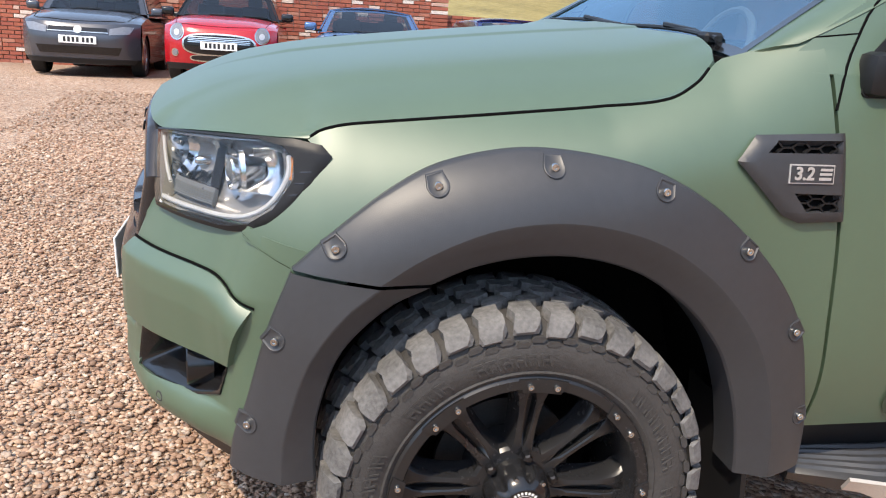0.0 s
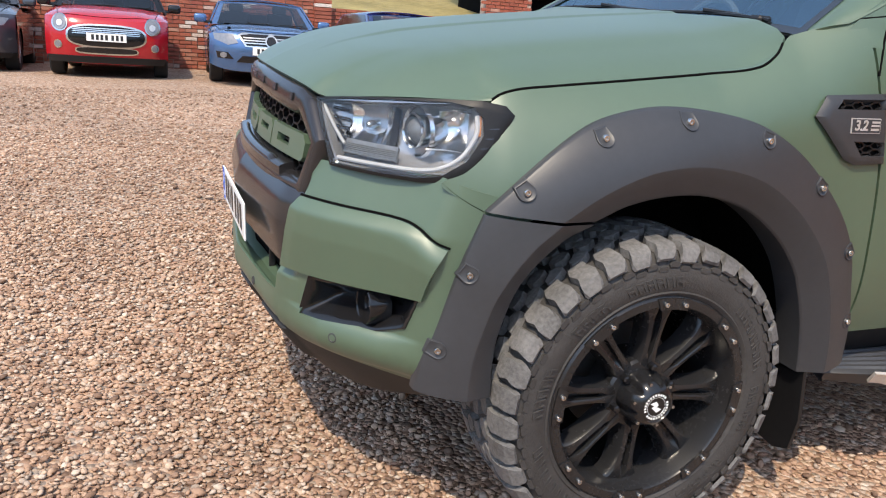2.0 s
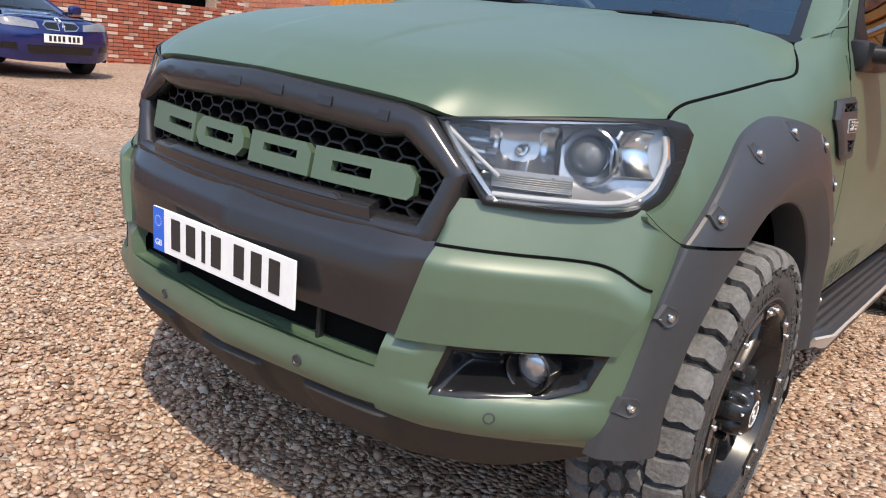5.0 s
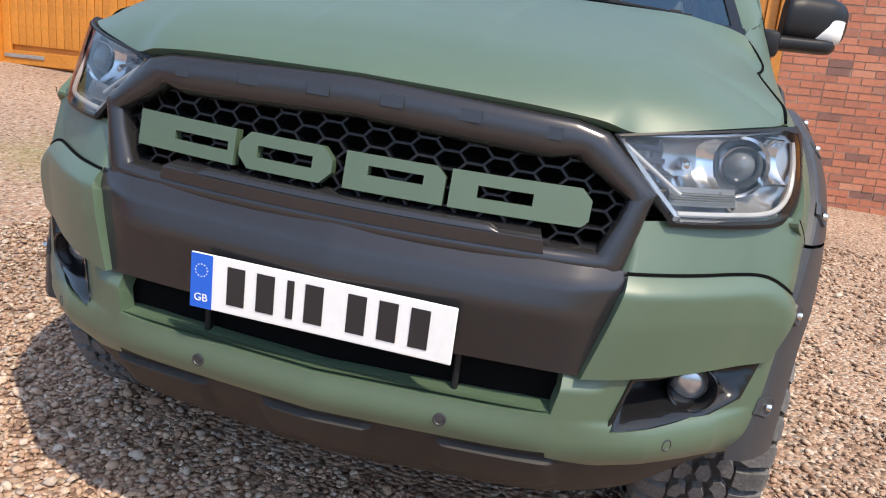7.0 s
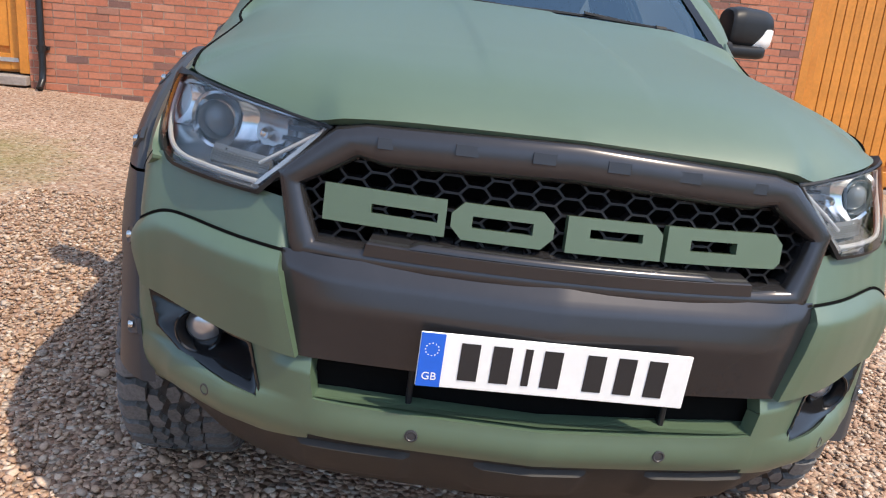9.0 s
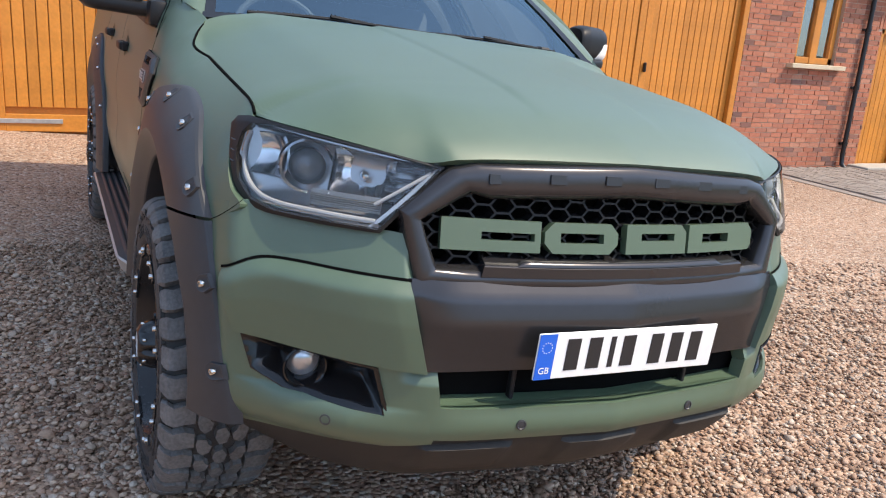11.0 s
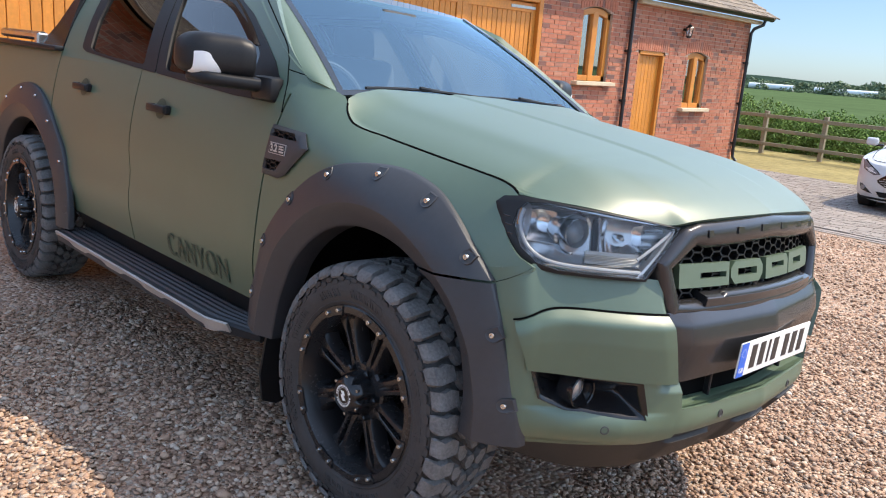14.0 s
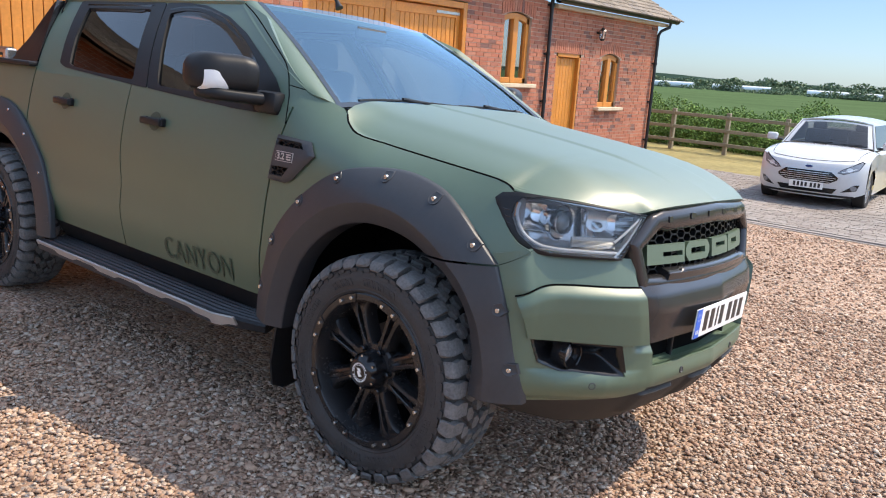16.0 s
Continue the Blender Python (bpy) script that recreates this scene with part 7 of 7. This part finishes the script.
blobs = []
for i in range(150):
    x = -13 + i * 0.126 + rng.uniform(-0.3, 0.3)
    y = rng.uniform(19.3, 23.5)
    h = (rng.uniform(0.5, 1.1) if i % 3 else rng.uniform(0.9, 1.6)) * (1.0 if x < -3 else 0.85)
    z = terrain(x, y)
    blobs.append((x, y, z + h * 0.5, rng.uniform(0.5, 0.9), rng.uniform(0.5, 0.9), h * 0.6))
leaf_mass("hedge", blobs, 220000, 0.034, LEAF, "dense green field hedge behind the fence", "hedge")
blobs = []
for i in range(420):
    x = rng.uniform(-420, 160)
    y = rng.uniform(285, 340)
    h = rng.uniform(0.7, 1.8) if i % 6 else rng.uniform(1.4, 2.6)
    blobs.append((x, y, -2.0 + h * 0.5, rng.uniform(2, 6), 2.0, h))
leaf_mass("far_hedgerow", blobs, 110000, 0.42, LEAF_FAR, "distant hedgerow trees along the fields", "trees")
for x0, x1, y in ((-139, -122, 300), (-115, -93, 302), (-80, -56, 300), (-52, -30, 306), (-180, -150, 310)):
    bm = bmesh.new()
    lathe(bm, [(x0, 1.1), (x1, 1.1)], 16, "X", (0, y, -0.7))
    tagged(part("polytunnel", bm, TUNNEL), "long white polythene crop tunnel in the far field", "polytunnel", group="far polytunnels")
blobs = []
for i in range(260):
    x = rng.uniform(-560, 200)
    h = rng.uniform(1.6, 3.0) if i % 7 else rng.uniform(3.0, 4.4)
    blobs.append((x, rng.uniform(430, 520), -1.6 + h * 0.4, rng.uniform(4, 11), 3.0, h))
leaf_mass("far_wood", blobs, 70000, 0.85, LEAF_FAR, "dark wooded belt along the far field edge", "trees")
tagged(part("backdrop_hills", ruled(120, 3, lambda u, v: (lerp(-1300, 900, u), 800 + 300 * v, -6 + v * (8 + 2 * math.sin(u * 21) + 1.5 * math.sin(u * 57) + 15 * max(0, 0.50 - u))), (0, -1, 0.2)), HILL), "low wooded hills on the horizon", "hills", kind="structure")


# ---- parked cars: x forwards from the front axle, y to the left ----
CAR_TYRE = material("car_tyre", (0.020, 0.020, 0.020), 0.8, 0.0, 0.2, 10.0)
ALLOY = material("silver_alloy", (0.45, 0.46, 0.48), 0.3, 0.9, 0.1, 10.0)
CAR_GLASS = glass("car_glass", (0.55, 0.60, 0.60), 0.05, 0.01)
CAR_LAMP = material("car_lamp", (0.24, 0.25, 0.27), 0.08, 0.3, 0.25, 25.0)


def car_wheel():
    bm = bmesh.new()
    lathe(bm, [(-0.09, 0.21), (-0.10, 0.29), (-0.08, 0.31), (0.08, 0.31), (0.10, 0.29), (0.09, 0.215), (0.06, 0.21)], 36, "Y")
    w = part("wheel", bm, CAR_TYRE)
    bm = bmesh.new()
    lathe(bm, [(0.06, 0.215), (0.085, 0.212), (0.085, 0.190), (0.04, 0.185)], 36, "Y")
    for k in range(10):
        a = k * math.pi / 5
        box(bm, 0.11 * math.cos(a), 0.075, 0.11 * math.sin(a), 0.18, 0.02, 0.028, 0.003, pose(0, 0, 0, 0, -math.degrees(a), 0))
    lathe(bm, [(0.05, 0.05), (0.088, 0.045), (0.09, 0.0005)], 16, "Y")
    part("rim", bm, ALLOY, w)
    bm = bmesh.new()
    lathe(bm, [(0.03, 0.20), (0.03, 0.01)], 24, "Y")
    part("brake", bm, VOID, w)
    return w


def ellipse(cy, cz, ry, rz, n=20, p=1.0):
    return [(cy + ry * math.copysign(abs(math.cos(a)) ** p, math.cos(a)), cz + rz * math.copysign(abs(math.sin(a)) ** p, math.sin(a))) for a in np.linspace(0, 2 * math.pi, n, endpoint=False)]


def make_car(label, paint, m, L=4.1, W=1.72, H=1.46, fo=0.80, wb=2.5, hood=0.74, cowl=0.97, belt=0.93, roof_x=-1.05, roof_l=1.6, tail="hatch", rim=0.30, pillars=None, mirror_mat=None, tuck=0.0):
    car = thing("parked_car", label, "car", m, "parked cars")
    hw = W / 2
    rear = fo - L
    fx = lambda y: fo - 0.06 * (abs(y) / hw) ** 2 - rim * (abs(y) / hw) ** 5
    deck = belt if tail == "hatch" else belt + 0.04

    def top(x, y):
        z = smooth_curve((rear, rear + 0.5, roof_x + 0.2, -0.30, 0.25, fo - 0.12, fo), (deck - 0.05, deck, belt, cowl, cowl - 0.06, hood + 0.05, hood - 0.02), x)
        a = abs(y) / hw
        fade = min(1.0, max(0.0, (x + 0.30) / 0.25))
        return z - 0.045 * a**3 - 0.05 * a**10 + 0.016 * fade / (1 + math.exp((a - 0.62) / 0.03))

    def side_w(x, z):
        return hw * (1 - 0.06 * max(0.0, (0.5 - z)) - 0.10 * max(0.0, (z - 0.72)))

    def deck_at(u, v):
        y = (2 * v - 1) * hw * 0.985
        x = lerp(rear + 0.12 * (abs(y) / hw) ** 4, fx(y), u)
        return x, y, top(x, y)
    body = part("body", ruled(44, 24, deck_at, (0, 0, 1)), paint, car)

    def nose_at(y, z, lift=0.0):
        zt = top(fx(y), y)
        if z > zt:
            # over the edge: on along the bonnet
            a, b = -0.3, fx(y)
            for _ in range(18):
                c = (a + b) / 2
                a, b = (c, b) if top(c, y) > z else (a, c)
            return a + 0.6 * lift, y, z + 0.8 * lift
        t = min(1.0, max(0.0, (zt - z) / (zt - 0.18)))
        return fx(y) + 0.075 * math.sin(math.pi * min(1, t * 1.05) ** 0.8) - 0.05 * max(0, t - 0.8) + lift, y, z

    def nose_sheet(u, v):
        y = (2 * u - 1) * hw * 0.985
        zt = top(fx(y), y)
        return nose_at(y, lerp(zt, 0.19 + 0.10 * (abs(y) / hw) ** 5, v))
    part("front_bumper", ruled(36, 16, nose_sheet, (1, 0, 0)), paint, car)
    part("rear_panel", ruled(12, 6, lambda u, v: (rear + 0.12 * (abs(2 * u - 1)) ** 4 - 0.03 * math.sin(math.pi * v), (2 * u - 1) * hw * 0.985, lerp(deck - 0.05, 0.22, v)), (-1, 0, 0)), paint, car)
    for s in (1, -1):
        def flank(u, v, s=s):
            x = lerp(rear + 0.12, fx(hw * 0.985), u)
            zt = top(x, hw * 0.985)
            z = lerp(0.20, zt, v)
            k = 0.985 if v > 0.999 else 1.0
            return x, s * (side_w(x, z) * k if v < 0.999 else hw * 0.985), z
        skip = lambda u, v: any((lerp(rear + 0.12, fx(hw * 0.985), u) - wx) ** 2 + (lerp(0.20, top(lerp(rear + 0.12, fx(hw * 0.985), u), hw * 0.985), v) - 0.31) ** 2 < 0.345**2 for wx in (0, -wb))
        part("side_panel", ruled(120, 30, flank, (0, s, 0), 0.0, skip), paint, car)
        # flat wall behind the wheels, near-black for the shade in the arches
        part("wheel_wells", block(-wb / 2, s * (hw - 0.30), 0.50, L - 0.9, 0.04, 0.62), VOID, car)
        # side glass and pillars
        ry = hw - 0.19 - tuck
        rr = roof_x - roof_l
        pa = [(-0.42, belt - 0.01), (roof_x, H - 0.07), (rr, H - 0.08), (rear + (0.25 if tail == "hatch" else 0.75), deck)]
        put = lambda x, z, s=s, o=0.0: (x, s * (lerp(hw - 0.02 - tuck, ry, (z - belt) / (H - 0.07 - belt)) + o), z)
        part("cab_side", sheet(pa, [], put, (0, s, 0), 0.2, 0.02), pillars or paint, car)
        cx, cz = sum(p[0] for p in pa) / 4, sum(p[1] for p in pa) / 4
        part("side_window", sheet([(lerp(x, cx, 0.10), lerp(z, cz, 0.16)) for x, z in pa], [], lambda x, z, s=s: put(x, z, s, 0.006), (0, s, 0), 0.3, 0.004), GLOSS_BLACK, car)
        # mirror
        mm = part("door_mirror", block(-0.50, s * (hw + 0.10), belt + 0.08, 0.10, 0.19, 0.13, 0.04, None, 3), mirror_mat or paint, car)
        part("mirror_arm", block(-0.50, s * (hw - 0.01), belt + 0.03, 0.05, 0.14, 0.04, 0.012), GLOSS_BLACK, car)
    part("roof", ruled(16, 16, lambda u, v: (lerp(roof_x - roof_l, roof_x, u), (2 * v - 1) * (hw - 0.19 - tuck), H - 0.08 + 0.075 * (1 - (2 * v - 1) ** 2) * math.sin(math.pi * lerp(0.25, 0.8, u)) + 0.02 * (1 - (2 * v - 1) ** 4)), (0, 0, 1), 0.02), pillars or paint, car)

    def screen(u, v, k=0.0):
        w = 2 * u - 1
        return (lerp(-0.34, roof_x, v) - 0.13 * w * w * (1 - v) + 0.02 * math.sin(math.pi * v) + k, w * (lerp(hw - 0.06, hw - 0.21, v) - tuck), lerp(cowl - 0.01, H - 0.055, v) - 0.03 * w * w * (0.3 + v) + k)
    part("screen_frame", ruled(54, 40, screen, (1, 0, 1), 0.0, lambda u, v: 0.055 < u < 0.945 and 0.03 < v < 0.93), pillars or paint, car)
    part("windscreen", ruled(20, 10, lambda u, v: screen(lerp(0.055, 0.945, u), lerp(0.03, 0.93, v), 0.008), (1, 0, 1)), CAR_SCREEN, car, "dark reflective windscreen")
    part("rear_screen", ruled(8, 4, lambda u, v: (lerp(rear + (0.12 if tail == "hatch" else 0.65), roof_x - roof_l, v), (2 * u - 1) * (lerp(hw - 0.08, hw - 0.2, v) - tuck), lerp(deck, H - 0.07, v)), (-1, 0, 1)), CAR_GLASS, car)
    # dark cabin: dashboard level, two front seats and a rear bench
    part("cabin_trim", ruled(20, 6, lambda u, v: (lambda x, y: (x, y, top(x, y) + 0.014))(lerp(rear + 0.45, -0.36, u), (2 * v - 1) * hw * 0.88), (0, 0, 1)), INTERIOR, car)
    for y in (-0.36, 0.36):
        bm = bmesh.new()
        box(bm, roof_x - 0.42, y, belt + 0.06, 0.12, 0.44, 0.36, 0.05, pose(0, 0, 0, 0, -10, 0), 2)
        box(bm, roof_x - 0.48, y, belt + 0.30, 0.08, 0.24, 0.15, 0.04, pose(0, 0, 0, 0, -6, 0), 2)
        part("seat", bm, INTERIOR, car)
    part("rear_bench", block(roof_x - 1.15, 0, belt + 0.06, 0.12, hw * 1.5, 0.34, 0.05, None, 2), INTERIOR, car)
    # joints round the bonnet
    bm = bmesh.new()
    for s in (1, -1):
        pts = [(lambda x, y: (x, y, top(x, y) + 0.001))(lerp(-0.30, fx(0.80 * hw) - 0.10, t), s * hw * lerp(0.88, 0.78, t)) for t in np.linspace(0, 1, 14)]
        tube(bm, pts, 0.004, 5)
    tube(bm, [(lambda x, y: (x, y, top(x, y) + 0.001))(fx(y) - 0.06 - 0.06 * (abs(y) / hw) ** 2, y) for y in np.linspace(-0.74 * hw, 0.74 * hw, 20)], 0.004, 5)
    part("bonnet_joint", bm, VOID, car)
    bm = bmesh.new()
    for y in (-0.3, 0.25):
        tube(bm, [screen(0.5 + y / W, 0.045, 0.02), screen(0.5 + (y + 0.42) / W, 0.06, 0.02)], 0.008, 6)
    part("wiper", bm, BLACK, car)
    wl = car_wheel()
    wl.parent = car
    wl.matrix_local = Matrix.Translation((0, hw - 0.12, 0.31))
    for wx, s in ((0, -1), (-wb, 1), (-wb, -1)):
        copy_thing(wl, Matrix.Translation((wx, s * (hw - 0.12), 0.31)) @ (Matrix() if s > 0 else pose(0, 0, 0, 0, 0, 180)))
    # flat near-black block: the shade under the car is in its colour
    part("underside", block(-wb / 2, 0, 0.26, L - 0.7, W - 0.45, 0.10), VOID, car)

    def patch(name, pts, mat, lift=0.008, both=False, label="", depth=0.02):
        for s in ((1, -1) if both else (1,)):
            part(name, sheet([(y * s, z) for y, z in pts], [], lambda y, z: nose_at(y, z, lift), (1, 0, 0), 0.04, depth), mat, car, label)

    def plate(z, mat=PLATE_WHITE, y=0.0):
        x = nose_at(0, z, 0.02)[0]
        p = part("number_plate", block(x, y, z, 0.012, 0.52, 0.111, 0.002), mat, car, "white number plate")
        for k, yy in enumerate((-0.18, -0.12, -0.06, 0.0, 0.08, 0.14, 0.20)):
            part("dark_bar", block(x + 0.0075, y + yy, z, 0.001, 0.036, 0.072), PLATE_INK, p)
    return car, patch, plate, nose_at


CAR_SCREEN = glass("parked_windscreen", (0.50, 0.54, 0.54), 0.03, 0.01)


def paint(name, color, rough=0.18, metal=0.0):
    return material(name, color, rough, metal, 0.06, 4.0, coat=0.6, coat_rough=0.05)


def parked(x, y, yaw):
    """The pose of a car whose front axle stands at x, y and which looks along yaw (degrees from +x)."""
    z = ground_z(x, y)
    return Matrix.Translation((x, y, z)) @ pose(0, 0, 0, 0, 0, yaw)


RED, GREY, BLUE, NAVY, WHITE = paint("red_paint", (0.40, 0.009, 0.017)), paint("dark_grey_paint", (0.065, 0.07, 0.085), 0.25, 0.3), paint("sky_blue_paint", (0.080, 0.165, 0.335), 0.22, 0.5), paint("navy_paint", (0.007, 0.014, 0.10), 0.18, 0.2), paint("white_paint", (0.58, 0.59, 0.60))

# red hatchback with round lamps
car, patch, plate, at = make_car("small red hatchback with round headlights and chrome-ringed grille", RED, parked(1.48, -10.75, 88), 3.82, 1.66, 1.42, 0.72, 2.5, 0.80, 1.0, 0.96, -0.85, 1.9, "hatch", 0.26, GLOSS_BLACK, GLOSS_BLACK)
patch("grille_ring", ellipse(0, 0.575, 0.53, 0.165, 28, 0.70), CHROME, 0.010, label="chrome grille surround")
patch("grille", ellipse(0, 0.575, 0.505, 0.142, 28, 0.70), GLOSS_BLACK, 0.016)
for z in (0.680, 0.655, 0.630, 0.605):
    patch("grille_bar", [(-0.45, z - 0.006), (0.45, z - 0.006), (0.43, z + 0.006), (-0.43, z + 0.006)], CHROME, 0.024)
patch("headlight_ring", ellipse(0.610, 0.735, 0.108, 0.118, 24), CHROME, 0.012, True)
patch("headlight", ellipse(0.610, 0.735, 0.088, 0.097, 24), CAR_LAMP, 0.022, True, "round clear headlight")
patch("headlight_core", ellipse(0.610, 0.730, 0.040, 0.045, 16), LAMP_GREY, 0.030, True)
patch("fog_lamp_ring", ellipse(0.64, 0.44, 0.055, 0.058, 18), CHROME, 0.012, True)
patch("fog_lamp", ellipse(0.64, 0.44, 0.040, 0.042, 18), CAR_LAMP, 0.020, True)
patch("lower_grille", ellipse(0, 0.375, 0.42, 0.055, 20, 0.6), CHROME, 0.010)
patch("lower_mesh", ellipse(0, 0.378, 0.40, 0.038, 20, 0.6), GLOSS_BLACK, 0.016)
patch("chin", [(-0.75, 0.20), (0.75, 0.20), (0.80, 0.29), (-0.80, 0.29)], BLACK, 0.012)
plate(0.56)

# dark grey hatchback
car, patch, plate, at = make_car("dark grey five-door hatchback parked against the old wall", GREY, parked(3.58, -11.35, 91), 3.97, 1.69, 1.46, 0.80, 2.46, 0.78, 0.99, 0.94, -0.95, 1.9, "hatch")
patch("grille", [(-0.42, 0.655), (0.42, 0.655), (0.40, 0.725), (-0.40, 0.725)], GLOSS_BLACK, 0.010)
patch("grille_strip", [(-0.42, 0.655), (0.42, 0.655), (0.42, 0.667), (-0.42, 0.667)], CHROME, 0.016)
patch("headlight", [(0.43, 0.63), (0.70, 0.655), (0.76, 0.76), (0.62, 0.765), (0.44, 0.72)], CAR_LAMP, 0.012, True, "clear headlight")
patch("badge_disc", ellipse(0, 0.69, 0.055, 0.055, 20), CHROME, 0.020)
patch("lower_grille", [(-0.55, 0.34), (0.55, 0.34), (0.60, 0.45), (-0.60, 0.45)], GLOSS_BLACK, 0.010)
patch("chin", [(-0.75, 0.20), (0.75, 0.20), (0.80, 0.27), (-0.80, 0.27)], BLACK, 0.012)
plate(0.545)

# pale blue saloon
car, patch, plate, at = make_car("pale metallic blue saloon with three-bar chrome grille", BLUE, parked(-0.75, -10.25, 86), 4.40, 1.72, 1.29, 0.86, 2.66, 0.71, 0.86, 0.84, -1.15, 1.55, "saloon", 0.30)
patch("grille_frame", [(-0.36, 0.54), (0.36, 0.54), (0.46, 0.70), (0.40, 0.73), (-0.40, 0.73), (-0.46, 0.70)], CHROME, 0.010, label="chrome grille frame")
patch("grille", [(-0.34, 0.56), (0.34, 0.56), (0.43, 0.695), (0.38, 0.71), (-0.38, 0.71), (-0.43, 0.695)], GLOSS_BLACK, 0.016)
for z in (0.595, 0.632, 0.668):
    patch("grille_bar", [(-0.38, z - 0.008), (0.38, z - 0.008), (0.39, z + 0.008), (-0.39, z + 0.008)], CHROME, 0.024)
patch("badge_disc", ellipse(0, 0.632, 0.085, 0.085, 24), CHROME, 0.032)
patch("badge_core", ellipse(0, 0.632, 0.066, 0.066, 24), GLOSS_BLACK, 0.038)
patch("headlight", [(0.46, 0.59), (0.60, 0.555), (0.78, 0.625), (0.80, 0.71), (0.52, 0.71)], CAR_LAMP, 0.012, True, "clear swept headlight")
patch("lower_grille", [(-0.48, 0.32), (0.48, 0.32), (0.40, 0.41), (-0.40, 0.41)], GLOSS_BLACK, 0.010)
patch("fog_opening", [(0.52, 0.36), (0.74, 0.37), (0.76, 0.46), (0.60, 0.45)], GLOSS_BLACK, 0.010, True)
patch("fog_lamp", ellipse(0.66, 0.41, 0.045, 0.04, 16), CAR_LAMP, 0.020, True)
plate(0.485)

# navy saloon
car, patch, plate, at = make_car("glossy navy blue saloon with twin oval grilles", NAVY, parked(-3.32, -10.1, 92), 4.30, 1.72, 1.25, 0.82, 2.60, 0.71, 0.85, 0.83, -1.15, 1.5, "saloon", 0.28)
for s in (1, -1):
    patch("grille_ring", [(s * y, z) for y, z in [(0.03, 0.60), (0.20, 0.61), (0.25, 0.665), (0.20, 0.715), (0.03, 0.72)]], CHROME, 0.012, label="chrome oval grille")
    patch("grille", [(s * y, z) for y, z in [(0.045, 0.615), (0.195, 0.625), (0.235, 0.665), (0.195, 0.702), (0.045, 0.706)]], GLOSS_BLACK, 0.018)
patch("headlight", [(0.30, 0.615), (0.70, 0.635), (0.78, 0.715), (0.60, 0.735), (0.32, 0.70)], CAR_LAMP, 0.012, True, "clear headlight")
patch("badge_disc", ellipse(0, 0.735, 0.04, 0.035, 16), PLATE_WHITE, 0.0)
patch("lower_grille", [(-0.42, 0.30), (0.42, 0.30), (0.46, 0.40), (-0.46, 0.40)], GLOSS_BLACK, 0.010)
patch("fog_opening", [(0.55, 0.34), (0.74, 0.35), (0.72, 0.42), (0.58, 0.42)], GLOSS_BLACK, 0.010, True)
plate(0.50)

# white hatchback on the setts
car, patch, plate, at = make_car("white five-door hatchback with a wide slatted grille on the setts", WHITE, parked(-1.66, 11.70, -87), 3.97, 1.69, 1.43, 0.71, 2.49, 0.74, 0.98, 0.95, -0.95, 1.9, "hatch", 0.34, None, None, 0.07)
patch("grille_frame", [(-0.34, 0.42), (0.34, 0.42), (0.46, 0.485), (0.475, 0.53), (0.36, 0.625), (-0.36, 0.625), (-0.475, 0.53), (-0.46, 0.485)], LAMP_GREY, 0.008, label="pale-edged grille")
patch("grille", [(-0.335, 0.43), (0.335, 0.43), (0.45, 0.49), (0.46, 0.53), (0.35, 0.615), (-0.35, 0.615), (-0.46, 0.53), (-0.45, 0.49)], GLOSS_BLACK, 0.014)
for k in range(5):
    z = 0.452 + k * 0.033
    hwz = 0.44 - 1.6 * abs(z - 0.51)
    patch("grille_slat", [(-hwz, z - 0.0035), (hwz, z - 0.0035), (hwz, z + 0.0035), (-hwz, z + 0.0035)], LAMP_GREY, 0.020)
patch("headlight_edge", [(0.435, 0.610), (0.53, 0.595), (0.72, 0.665), (0.775, 0.790), (0.73, 0.805), (0.49, 0.665)], GLOSS_BLACK, 0.008, True)
patch("headlight", [(0.450, 0.614), (0.53, 0.603), (0.71, 0.670), (0.762, 0.780), (0.73, 0.790), (0.50, 0.660)], CAR_LAMP, 0.014, True, "swept clear headlight")
patch("headlight_core", ellipse(0.60, 0.668, 0.045, 0.035, 16), LAMP_GREY, 0.020, True)
patch("headlight_strip", [(0.50, 0.618), (0.69, 0.682), (0.69, 0.694), (0.50, 0.630)], PLATE_WHITE, 0.020, True)
patch("badge_disc", ellipse(0, 0.675, 0.060, 0.024, 20), CHROME, 0.006)
patch("badge_core", ellipse(0, 0.675, 0.052, 0.018, 20), NAVY, 0.010)
patch("lower_grille", [(-0.40, 0.265), (0.40, 0.265), (0.46, 0.345), (-0.46, 0.345)], GLOSS_BLACK, 0.010)
patch("fog_opening", [(0.52, 0.30), (0.72, 0.335), (0.755, 0.435), (0.70, 0.43)], GLOSS_BLACK, 0.010, True)
patch("fog_lamp", ellipse(0.685, 0.375, 0.042, 0.038, 16), CAR_LAMP, 0.020, True)
patch("chin", [(-0.70, 0.21), (0.70, 0.21), (0.70, 0.24), (-0.70, 0.24)], BLACK, 0.012)
plate(0.375)
